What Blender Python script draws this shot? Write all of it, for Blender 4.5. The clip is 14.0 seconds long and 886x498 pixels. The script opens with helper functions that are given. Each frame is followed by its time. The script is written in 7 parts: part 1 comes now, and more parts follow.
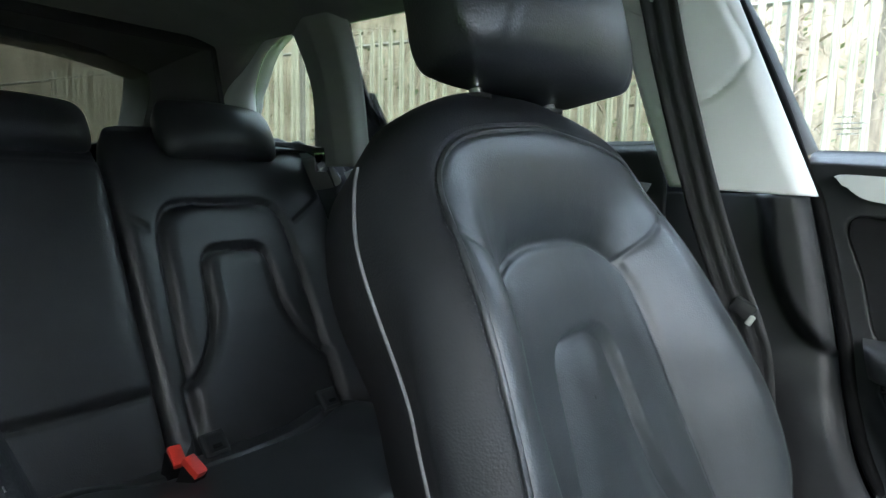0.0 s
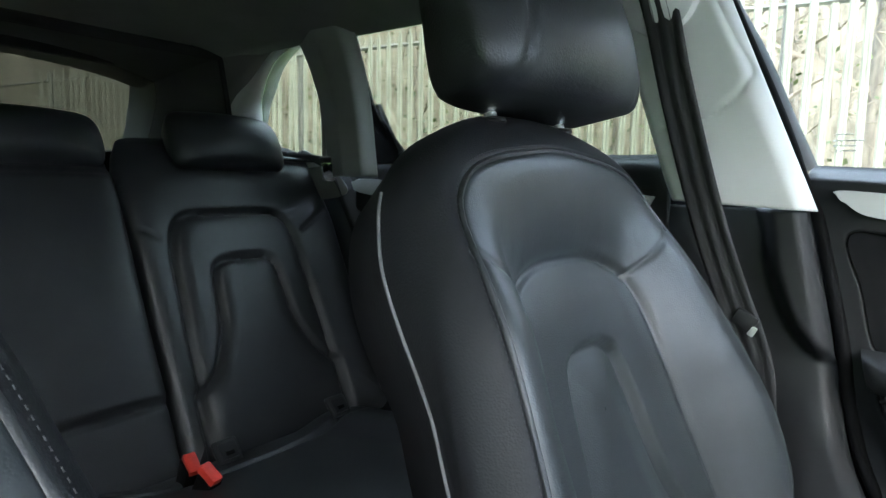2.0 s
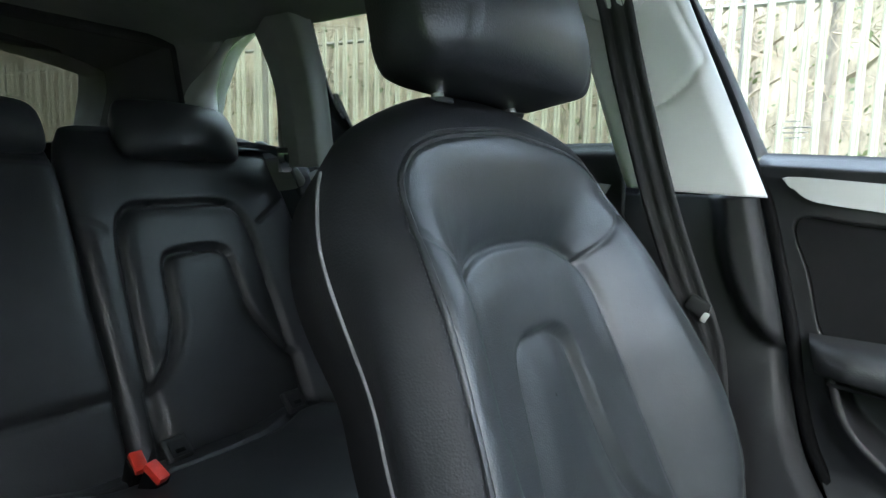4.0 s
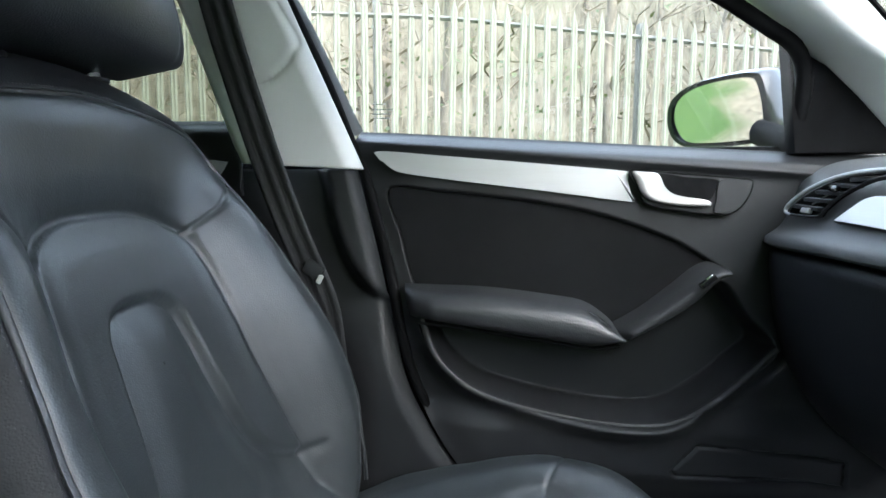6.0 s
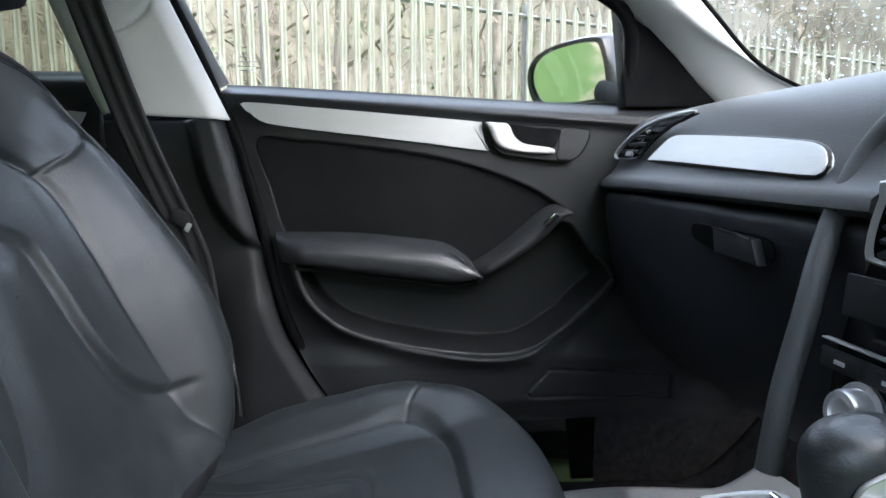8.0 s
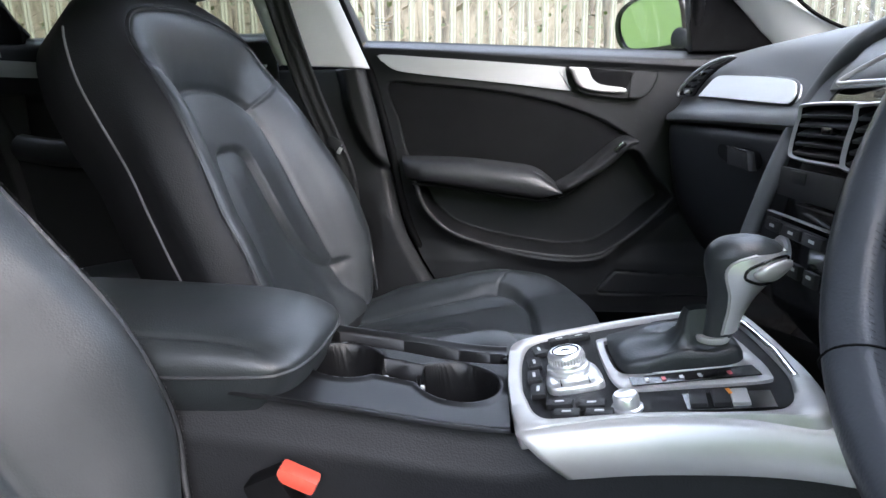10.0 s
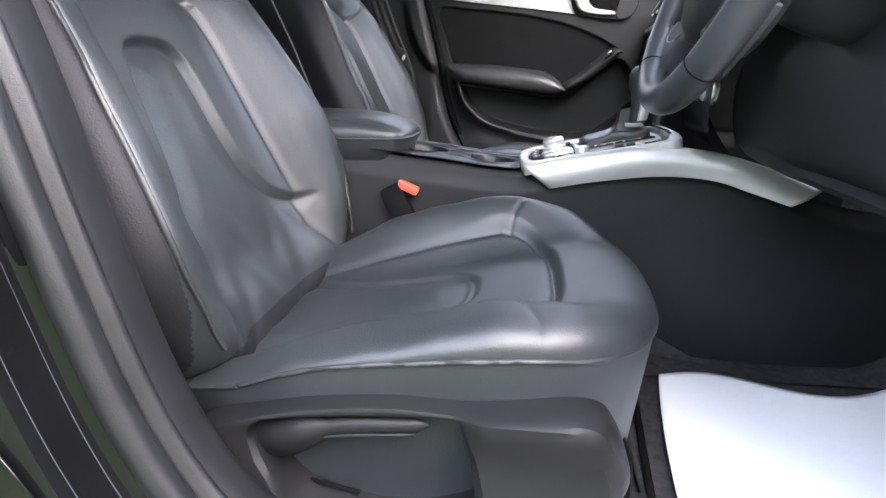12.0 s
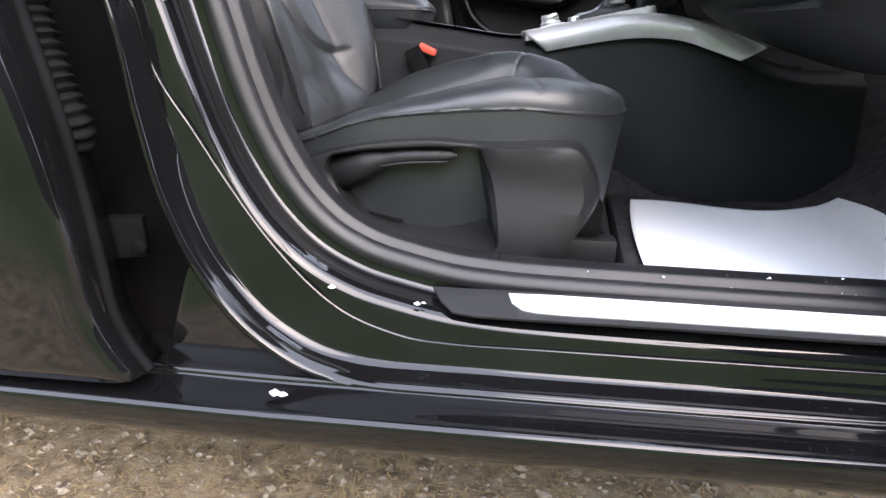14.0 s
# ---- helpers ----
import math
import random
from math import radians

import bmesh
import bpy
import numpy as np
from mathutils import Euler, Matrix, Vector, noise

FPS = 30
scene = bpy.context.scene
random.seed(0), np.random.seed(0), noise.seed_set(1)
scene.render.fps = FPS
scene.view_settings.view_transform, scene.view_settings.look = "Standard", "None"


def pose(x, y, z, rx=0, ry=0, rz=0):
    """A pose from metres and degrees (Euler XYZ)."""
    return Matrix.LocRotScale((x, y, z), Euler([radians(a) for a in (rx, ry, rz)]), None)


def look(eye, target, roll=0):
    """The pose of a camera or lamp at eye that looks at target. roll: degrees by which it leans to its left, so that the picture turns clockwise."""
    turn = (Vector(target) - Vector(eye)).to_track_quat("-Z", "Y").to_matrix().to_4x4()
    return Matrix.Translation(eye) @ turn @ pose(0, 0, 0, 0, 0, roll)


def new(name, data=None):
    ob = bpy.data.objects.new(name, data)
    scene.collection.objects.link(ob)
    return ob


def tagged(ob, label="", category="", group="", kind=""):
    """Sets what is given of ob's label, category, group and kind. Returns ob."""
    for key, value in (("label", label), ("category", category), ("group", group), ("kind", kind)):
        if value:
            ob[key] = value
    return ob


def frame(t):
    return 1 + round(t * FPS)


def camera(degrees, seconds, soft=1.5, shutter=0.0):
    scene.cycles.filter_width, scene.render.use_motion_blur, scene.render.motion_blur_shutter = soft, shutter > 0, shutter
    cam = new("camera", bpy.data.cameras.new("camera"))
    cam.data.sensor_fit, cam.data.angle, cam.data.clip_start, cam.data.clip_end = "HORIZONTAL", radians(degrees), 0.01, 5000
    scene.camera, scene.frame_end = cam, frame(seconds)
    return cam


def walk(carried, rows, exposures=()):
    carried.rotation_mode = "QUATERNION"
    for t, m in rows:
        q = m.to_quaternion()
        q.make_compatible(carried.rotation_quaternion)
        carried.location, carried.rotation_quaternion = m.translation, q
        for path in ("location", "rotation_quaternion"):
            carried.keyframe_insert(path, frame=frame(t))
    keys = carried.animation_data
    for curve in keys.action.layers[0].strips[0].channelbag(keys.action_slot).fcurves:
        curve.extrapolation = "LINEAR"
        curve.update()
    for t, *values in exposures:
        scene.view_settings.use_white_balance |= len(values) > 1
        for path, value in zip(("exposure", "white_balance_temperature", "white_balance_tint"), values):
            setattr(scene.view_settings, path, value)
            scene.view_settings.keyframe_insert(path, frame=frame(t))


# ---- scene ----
cam = camera(71.7, 14.0)
PATH = [
    (0, (0.188, -0.222, 1.025), (-1.038, 1.342, 0.804), 1.2),
    (0.5, (0.187, -0.22, 1.025), (-1.039, 1.344, 0.804), 1.2),
    (1, (0.171, -0.242, 1.031), (-1.055, 1.323, 0.812), 1.2),
    (1.5, (0.175, -0.249, 1.041), (-1.044, 1.321, 0.823), 1.3),
    (2, (0.185, -0.25, 1.044), (-1.033, 1.322, 0.825), 1.2),
    (4.5, (0.202, -0.224, 1.026), (-0.858, 1.456, 0.798), 1.2),
    (5, (0.227, -0.229, 1.022), (-0.527, 1.609, 0.799), 0.8),
    (5.5, (0.244, -0.233, 1.01), (-0.171, 1.71, 0.783), 0.4),
    (6, (0.271, -0.241, 0.997), (0.12, 1.741, 0.779), 0.1),
    (6.5, (0.285, -0.255, 0.99), (0.383, 1.731, 0.772), -0.3),
    (7, (0.301, -0.28, 0.974), (0.58, 1.688, 0.758), -0.5),
    (9.5, (0.336, -0.467, 0.939), (0.213, 1.484, 0.514), -0.4),
    (10, (0.337, -0.595, 0.937), (0.168, 1.346, 0.487), -0.6),
    (10.5, (0.349, -0.708, 0.925), (0.154, 1.223, 0.439), -0.6),
    (11, (0.359, -0.832, 0.887), (0.13, 1.092, 0.389), -0.6),
    (11.5, (0.349, -0.973, 0.835), (0.108, 0.944, 0.319), -0.5),
    (12, (0.351, -1.12, 0.807), (0.112, 0.789, 0.261), -0.1),
    (12.5, (0.355, -1.212, 0.763), (0.125, 0.695, 0.205), 0.2),
    (13, (0.334, -1.287, 0.71), (0.11, 0.617, 0.142), 0.6),
    (13.5, (0.334, -1.37, 0.669), (0.117, 0.525, 0.066), 0.8),
    (14, (0.346, -1.392, 0.648), (0.138, 0.489, 0.003), 1.0),
]
walk(cam, [(t, look(eye, target, roll)) for t, eye, target, roll in PATH],
     exposures=[(0, 3.15, 6150, 5), (4.5, 3.1, 6150, 5), (7, 2.58, 6200, 10), (9.5, 2.68, 6400, 15), (11.5, 3.18, 6550, 19), (12.3, 3.04, 6700, 20), (13, 2.74, 6750, 20), (14, 2.6, 6900, 20)])

# ---- light ----
world = bpy.data.worlds.new("overcast_sky")
scene.world = world
world.use_nodes = True
wn = world.node_tree.nodes
wl = world.node_tree.links
sky = wn.new("ShaderNodeTexSky")
sky.sky_type = "NISHITA"
sky.sun_disc = False
sky.sun_elevation = radians(39)
sky.sun_rotation = radians(140)
sky.air_density = 1.0
sky.dust_density = 6.0
sky.ozone_density = 1.0
veil = wn.new("ShaderNodeMixRGB")
veil.inputs["Fac"].default_value = 0.72
veil.inputs["Color2"].default_value = (7.7, 9.2, 11.4, 1)
wl.new(sky.outputs["Color"], veil.inputs["Color1"])
wl.new(veil.outputs["Color"], wn["Background"].inputs["Color"])
wn["Background"].inputs["Strength"].default_value = 0.13

sun_data = bpy.data.lights.new("sun", "SUN")
sun_data.energy = 0.85
sun_data.angle = radians(60)
sun_data.color = (1.0, 0.985, 0.97)
sun = new("sun", sun_data)
sun.matrix_world = look((2.5, -3.0, 3.6), (0, 0, 0.5))

YC = -0.025   # the car's middle line

# ---- materials ----


def node_material(name):
    m = bpy.data.materials.new(name)
    m.use_nodes = True
    b = m.node_tree.nodes["Principled BSDF"]
    return m, m.node_tree.nodes, m.node_tree.links, b


def surface(name, dark, light, rough=0.5, metal=0.0, spec=0.5, mix_scale=6.0, grain=0.0, grain_size=900.0,
            wave=0.0, wave_size=14.0, rough_var=0.08, coat=0.0, stretch=(1, 1, 1), cells=False, sheen=0.0):
    """A procedural surface: two colours mixed by a cloudy noise, fine grain and soft waves as relief."""
    m, n, l, b = node_material(name)
    co = n.new("ShaderNodeTexCoord")
    mp = n.new("ShaderNodeMapping")
    mp.inputs["Scale"].default_value = stretch
    l.new(co.outputs["Object"], mp.inputs["Vector"])
    big = n.new("ShaderNodeTexNoise")
    big.inputs["Scale"].default_value = mix_scale
    big.inputs["Detail"].default_value = 5
    big.inputs["Roughness"].default_value = 0.62
    l.new(mp.outputs["Vector"], big.inputs["Vector"])
    ramp = n.new("ShaderNodeValToRGB")
    ramp.color_ramp.elements[0].position, ramp.color_ramp.elements[1].position = 0.32, 0.70
    ramp.color_ramp.elements[0].color = (*dark, 1)
    ramp.color_ramp.elements[1].color = (*light, 1)
    l.new(big.outputs["Fac"], ramp.inputs["Fac"])
    l.new(ramp.outputs["Color"], b.inputs["Base Color"])
    rr = n.new("ShaderNodeMapRange")
    rr.inputs["To Min"].default_value = max(0.02, rough - rough_var)
    rr.inputs["To Max"].default_value = min(1.0, rough + rough_var)
    l.new(big.outputs["Fac"], rr.inputs["Value"])
    l.new(rr.outputs["Result"], b.inputs["Roughness"])
    b.inputs["Metallic"].default_value = metal
    b.inputs["Specular IOR Level"].default_value = spec
    b.inputs["Coat Weight"].default_value = coat
    b.inputs["Coat Roughness"].default_value = 0.04
    b.inputs["Sheen Weight"].default_value = sheen
    last = None
    if grain > 0:
        if cells:
            g = n.new("ShaderNodeTexVoronoi")
            g.feature = "SMOOTH_F1"
            g.inputs["Scale"].default_value = grain_size
            out = g.outputs["Distance"]
        else:
            g = n.new("ShaderNodeTexNoise")
            g.inputs["Scale"].default_value = grain_size
            g.inputs["Detail"].default_value = 2
            out = g.outputs["Fac"]
        l.new(mp.outputs["Vector"], g.inputs["Vector"])
        bump = n.new("ShaderNodeBump")
        bump.inputs["Strength"].default_value = grain
        bump.inputs["Distance"].default_value = 0.0006
        l.new(out, bump.inputs["Height"])
        last = bump
    if wave > 0:
        w = n.new("ShaderNodeTexNoise")
        w.inputs["Scale"].default_value = wave_size
        w.inputs["Detail"].default_value = 3
        w.inputs["Distortion"].default_value = 0.6
        l.new(mp.outputs["Vector"], w.inputs["Vector"])
        bump = n.new("ShaderNodeBump")
        bump.inputs["Strength"].default_value = wave
        bump.inputs["Distance"].default_value = 0.004
        l.new(w.outputs["Fac"], bump.inputs["Height"])
        if last:
            l.new(last.outputs["Normal"], bump.inputs["Normal"])
        last = bump
    if last:
        l.new(last.outputs["Normal"], b.inputs["Normal"])
    return m


LEATHER = surface("black_leather", (0.0175, 0.0209, 0.0228), (0.0260, 0.0306, 0.0331), rough=0.42, spec=0.58, grain=0.30, grain_size=620,
                  cells=True, wave=0.10, wave_size=22, mix_scale=9, rough_var=0.05)
LEATHER_FIRM = surface("black_leather_firm", (0.019, 0.0204, 0.0222), (0.027, 0.0288, 0.0312), rough=0.42, grain=0.4, grain_size=560, cells=True,
                       wave=0.08, mix_scale=12)
STITCH = surface("dark_grey_thread", (0.016, 0.016, 0.018), (0.030, 0.030, 0.032), rough=0.7, mix_scale=300)
PIPING = surface("grey_piping", (0.10, 0.10, 0.105), (0.16, 0.16, 0.165), rough=0.5, mix_scale=80)
# darker grained black; on seat flanks and glovebox it carries their shade
DEEP_BLACK = surface("deep_black_grain", (0.0105, 0.0110, 0.0124), (0.0160, 0.0167, 0.0186), rough=0.55, spec=0.22, grain=0.4, grain_size=620, cells=True, mix_scale=9)
RIM_LEATHER = surface("worn_rim_leather", (0.034, 0.037, 0.043), (0.054, 0.058, 0.066), rough=0.32, spec=0.55, grain=0.25, grain_size=620, cells=True, mix_scale=14, rough_var=0.09)
INSERT_CLOTH = surface("black_door_cloth", (0.0068, 0.0069, 0.0074), (0.0105, 0.0106, 0.0113), rough=0.85, spec=0.12, grain=0.8, grain_size=1300, mix_scale=10)
SOFT = surface("soft_black_plastic", (0.0165, 0.0171, 0.0184), (0.0225, 0.0233, 0.0250), rough=0.50, spec=0.28, grain=0.5, grain_size=1100, mix_scale=4)
# dark grey plastic, its base raised to include windscreen light on the dash top
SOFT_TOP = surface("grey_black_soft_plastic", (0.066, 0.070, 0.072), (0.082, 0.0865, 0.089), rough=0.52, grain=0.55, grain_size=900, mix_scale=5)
HARD = surface("hard_black_plastic", (0.0105, 0.0107, 0.0115), (0.0165, 0.0168, 0.0180), rough=0.48, spec=0.42, grain=0.55, grain_size=1500, mix_scale=9)
SEAT_PLASTIC = surface("seat_trim_plastic", (0.0075, 0.0077, 0.0084), (0.0115, 0.0118, 0.0128), rough=0.46, spec=0.30, grain=0.6, grain_size=1500, mix_scale=12)
DECK = surface("satin_black_console_plastic", (0.005, 0.0051, 0.0056), (0.008, 0.0081, 0.009), rough=0.36, spec=0.40, grain=0.25, grain_size=1400, mix_scale=14)
GLOSS_BLACK = surface("piano_black_plastic", (0.006, 0.006, 0.007), (0.010, 0.010, 0.011), rough=0.16, mix_scale=20, rough_var=0.05)
SILVER = surface("brushed_aluminium", (0.44, 0.45, 0.45), (0.53, 0.54, 0.54), rough=0.52, metal=0.4, mix_scale=20, grain=0.2, grain_size=400,
                 stretch=(0.05, 1, 1), rough_var=0.07)
# brighter copy of the aluminium, with the sky's reflection in its base colour
INLAY = surface("sky_bright_aluminium", (0.74, 0.75, 0.74), (0.82, 0.83, 0.82), rough=0.46, metal=0.3, mix_scale=20, grain=0.2, grain_size=400, stretch=(1, 0.05, 1), rough_var=0.06)
SATIN = surface("satin_silver_paint", (0.46, 0.457, 0.447), (0.53, 0.527, 0.517), rough=0.42, metal=0.5, mix_scale=15)
POLISHED = surface("polished_knob_metal", (0.78, 0.79, 0.80), (0.86, 0.87, 0.88), rough=0.30, metal=0.8, mix_scale=30, rough_var=0.05)
CHROME = surface("chrome", (0.72, 0.73, 0.74), (0.82, 0.83, 0.84), rough=0.10, metal=1.0, mix_scale=30, rough_var=0.04)
# steel with a near-white base that stands in for reflected sky
SCUFF = surface("brushed_scuff_steel", (0.80, 0.81, 0.82), (0.88, 0.89, 0.90), rough=0.55, metal=0.35, mix_scale=30, stretch=(0.05, 1, 1), grain=0.2, grain_size=500)
STEEL = surface("zinc_steel", (0.48, 0.48, 0.47), (0.64, 0.64, 0.62), rough=0.42, metal=0.75, mix_scale=40, rough_var=0.12)
GREY_TRIM = surface("pale_grey_trim", (0.64, 0.65, 0.63), (0.70, 0.71, 0.69), rough=0.62, grain=0.5, grain_size=1100, mix_scale=5)
# pillar trim darkened: the shade at the rear is put into this grey
PILLAR_SHADED = surface("shaded_pillar_grey", (0.34, 0.345, 0.33), (0.39, 0.395, 0.38), rough=0.9, grain=0.7, grain_size=1300, mix_scale=7, spec=0.15)
HEADLINER = surface("grey_headliner_cloth", (0.20, 0.20, 0.193), (0.24, 0.24, 0.232), rough=0.95, grain=0.9, grain_size=1400, mix_scale=7, spec=0.1)
CARPET = surface("black_carpet", (0.028, 0.027, 0.0275), (0.058, 0.056, 0.057), rough=0.95, grain=1.0, grain_size=700, mix_scale=60, spec=0.03, wave=0.35, wave_size=160)
WEBBING = surface("belt_webbing", (0.010, 0.010, 0.011), (0.020, 0.020, 0.021), rough=0.6, grain=1.0, grain_size=500, stretch=(6, 1, 1), mix_scale=30)
PAPER = surface("white_paper", (0.86, 0.86, 0.85), (0.92, 0.92, 0.91), rough=0.8, mix_scale=3, wave=0.25, wave_size=9)
RED = surface("red_plastic", (0.55, 0.028, 0.018), (0.68, 0.05, 0.03), rough=0.4, mix_scale=60)
RED_FRONT = surface("orange_red_plastic", (0.62, 0.075, 0.045), (0.72, 0.11, 0.07), rough=0.35, mix_scale=60)
PAINT = surface("black_metallic_paint", (0.0035, 0.0036, 0.004), (0.006, 0.0062, 0.0068), rough=0.045, spec=0.52, mix_scale=12, rough_var=0.02, wave=0.02, wave_size=8)
RUBBER = surface("door_seal_rubber", (0.009, 0.0094, 0.0103), (0.015, 0.0155, 0.0168), rough=0.42, spec=0.4, grain=0.3, grain_size=900, mix_scale=30)
RUBBER_DARK = surface("matt_black_rubber", (0.004, 0.004, 0.0043), (0.008, 0.008, 0.0086), rough=0.7, spec=0.05, mix_scale=30)
NET = surface("dark_cargo_net", (0.010, 0.010, 0.0105), (0.018, 0.018, 0.018), rough=0.8, mix_scale=120)
SNOW = surface("wet_snow", (0.75, 0.78, 0.80), (0.9, 0.91, 0.92), rough=0.45, mix_scale=200)
PRINT = surface("pale_print", (0.55, 0.55, 0.56), (0.62, 0.62, 0.63), rough=0.5, mix_scale=100)
PRINT_RED = surface("red_print", (0.60, 0.12, 0.14), (0.66, 0.16, 0.18), rough=0.5, mix_scale=100)
AMBER = surface("amber_print", (0.85, 0.30, 0.04), (0.9, 0.36, 0.06), rough=0.4, mix_scale=100)


def glass_material(name, tint, rough=0.0, spots=False):
    m, n, l, b = node_material(name)
    b.inputs["Base Color"].default_value = (*tint, 1)
    b.inputs["Transmission Weight"].default_value = 1.0
    b.inputs["IOR"].default_value = 1.45
    b.inputs["Roughness"].default_value = rough
    return m


GLASS = glass_material("window_glass", (0.97, 0.98, 0.97))
GLASS_DARK = glass_material("tinted_glass", (0.38, 0.405, 0.36))
GLASS_PRIVACY = glass_material("privacy_glass", (0.21, 0.22, 0.19))
MIRROR = surface("mirror_glass", (0.80, 0.82, 0.80), (0.82, 0.84, 0.82), rough=0.03, metal=1.0, rough_var=0.01)

# ---- shape helpers ----


def thing(name, at=(0, 0, 0), label="", category="", group="", kind=""):
    ob = new(name)
    ob.location = at
    ob.empty_display_size = 0.05
    return tagged(ob, label, category, group, kind)


def put_mesh(name, me, material, parent=None, label="", smooth=True, sharp=38):
    if material:
        me.materials.append(material)
    ob = new(name, me)
    if smooth:
        me.polygons.foreach_set("use_smooth", [True] * len(me.polygons))
        me.set_sharp_from_angle(angle=radians(sharp))
    if parent:
        ob.parent = parent
        ob.matrix_parent_inverse = Matrix() if parent.parent else Matrix.Translation(-parent.location)
    if label:
        tagged(ob, label)
    return ob


def raw(name, verts, faces, material, parent=None, label="", smooth=True, sharp=38):
    me = bpy.data.meshes.new(name)
    me.from_pydata([tuple(map(float, v)) for v in verts], [], faces)
    me.validate()
    return put_mesh(name, me, material, parent, label, smooth, sharp)


def part(name, bm, material, parent, label="", sharp=38):
    me = bpy.data.meshes.new(name)
    bmesh.ops.recalc_face_normals(bm, faces=bm.faces)
    bm.to_mesh(me)
    bm.free()
    return put_mesh(name, me, material, parent, label, True, sharp)


def sheet(name, P, material, parent=None, label="", loop_s=False, loop_t=False, cap=False, thick=0.0, sharp=60, flip=False):
    """A mesh from an array of points, rows by columns; loop joins the last to the first, cap closes the end rows."""
    P = np.asarray(P, float)
    ns, nt = P.shape[:2]
    idx = np.arange(ns * nt).reshape(ns, nt)
    rows = np.vstack([idx, idx[:1]]) if loop_s else idx
    full = np.hstack([rows, rows[:, :1]]) if loop_t else rows
    q = np.stack([full[:-1, :-1], full[1:, :-1], full[1:, 1:], full[:-1, 1:]], -1).reshape(-1, 4)
    if flip:
        q = q[:, ::-1]
    faces = q.tolist()
    if cap:
        faces.append(idx[0].tolist() if flip else idx[0][::-1].tolist())
        faces.append(idx[-1][::-1].tolist() if flip else idx[-1].tolist())
    ob = raw(name, P.reshape(-1, 3).tolist(), faces, material, parent, label, True, sharp)
    if thick:
        s = ob.modifiers.new("thickness", "SOLIDIFY")
        s.thickness, s.offset = thick, 0.0
    return ob


def spline(pts, n, closed=False):
    """n points along a smooth curve through pts, evenly by length."""
    p = np.asarray(pts, float)
    k = len(p)
    if closed:
        q = np.vstack([p[-1:], p, p[:2]])
        segs = k
    else:
        q = np.vstack([2 * p[0] - p[1], p, 2 * p[-1] - p[-2]])
        segs = k - 1
    out = []
    t = np.linspace(0, 1, 24, endpoint=False)[:, None]
    for i in range(segs):
        a, b, c, d = q[i], q[i + 1], q[i + 2], q[i + 3]
        out.append(0.5 * (2 * b + (c - a) * t + (2 * a - 5 * b + 4 * c - d) * t ** 2 + (3 * b - a - 3 * c + d) * t ** 3))
    out.append(p[:1] if closed else p[-1:])
    c = np.vstack(out)
    s = np.concatenate([[0], np.cumsum(np.linalg.norm(np.diff(c, axis=0), axis=1))])
    want = np.linspace(0, s[-1], n + 1)[:-1] if closed else np.linspace(0, s[-1], n)
    return np.stack([np.interp(want, s, c[:, j]) for j in range(c.shape[1])], 1)


def curve1(x, pts):
    """A smooth function through (x, value) pairs."""
    p = np.asarray(pts, float)
    xs, ys = p[:, 0], p[:, 1]
    m = np.gradient(ys, xs)
    d = np.diff(ys) / np.diff(xs)
    for i in range(1, len(xs) - 1):
        m[i] = 0 if d[i - 1] * d[i] <= 0 else 2 * d[i - 1] * d[i] / (d[i - 1] + d[i])
    x = np.clip(x, xs[0], xs[-1])
    i = np.clip(np.searchsorted(xs, x, side="right") - 1, 0, len(xs) - 2)
    h = xs[i + 1] - xs[i]
    t = (x - xs[i]) / h
    return ((1 + 2 * t) * (1 - t) ** 2 * ys[i] + t * (1 - t) ** 2 * h * m[i] + t * t * (3 - 2 * t) * ys[i + 1] + t * t * (t - 1) * h * m[i + 1])


def step(x):
    x = np.clip(x, 0, 1)
    return x * x * (3 - 2 * x)


def line_gap(U, V, pts, closed=False):
    """The distance of each point (U, V) from a polyline."""
    p = np.asarray(pts, float)
    if closed:
        p = np.vstack([p, p[:1]])
    best = np.full(U.shape, 9.0)
    for a, b in zip(p[:-1], p[1:]):
        d = b - a
        t = np.clip(((U - a[0]) * d[0] + (V - a[1]) * d[1]) / max(1e-12, d @ d), 0, 1)
        best = np.minimum(best, np.hypot(U - a[0] - t * d[0], V - a[1] - t * d[1]))
    return best


def inside_gap(U, V, pts):
    """Signed distance from a closed outline: negative inside."""
    p = np.asarray(pts, float)
    c = np.zeros(U.shape, bool)
    q = np.roll(p, -1, axis=0)
    for a, b in zip(p, q):
        if a[1] != b[1]:
            hit = ((a[1] > V) != (b[1] > V)) & (U < (b[0] - a[0]) * (V - a[1]) / (b[1] - a[1]) + a[0])
            c ^= hit
    return np.where(c, -1, 1) * line_gap(U, V, p, True)


def tube(name, pts, r, material, parent=None, label="", n=10, closed=False, flat=1.0, up=(0, 0, 1), cap=True):
    """A round (or flattened) bar along points; r may be a list."""
    p = np.asarray(pts, float)
    k = len(p)
    tan = np.roll(p, -1, 0) - np.roll(p, 1, 0) if closed else np.gradient(p, axis=0)
    tan /= np.linalg.norm(tan, axis=1)[:, None] + 1e-12
    u = np.asarray(up, float)
    R = np.broadcast_to(np.asarray(r, float), (k,))
    rings = []
    for i in range(k):
        a = u - (u @ tan[i]) * tan[i]
        if np.linalg.norm(a) < 1e-6:
            a = np.array([1.0, 0, 0]) - tan[i][0] * tan[i]
        a /= np.linalg.norm(a)
        u = a if not closed else u
        b = np.cross(tan[i], a)
        th = np.linspace(0, 2 * np.pi, n, endpoint=False)
        rings.append(p[i] + R[i] * (np.outer(np.cos(th), a) * flat + np.outer(np.sin(th), b)))
    return sheet(name, rings, material, parent, label, loop_s=closed, loop_t=True, cap=cap and not closed)


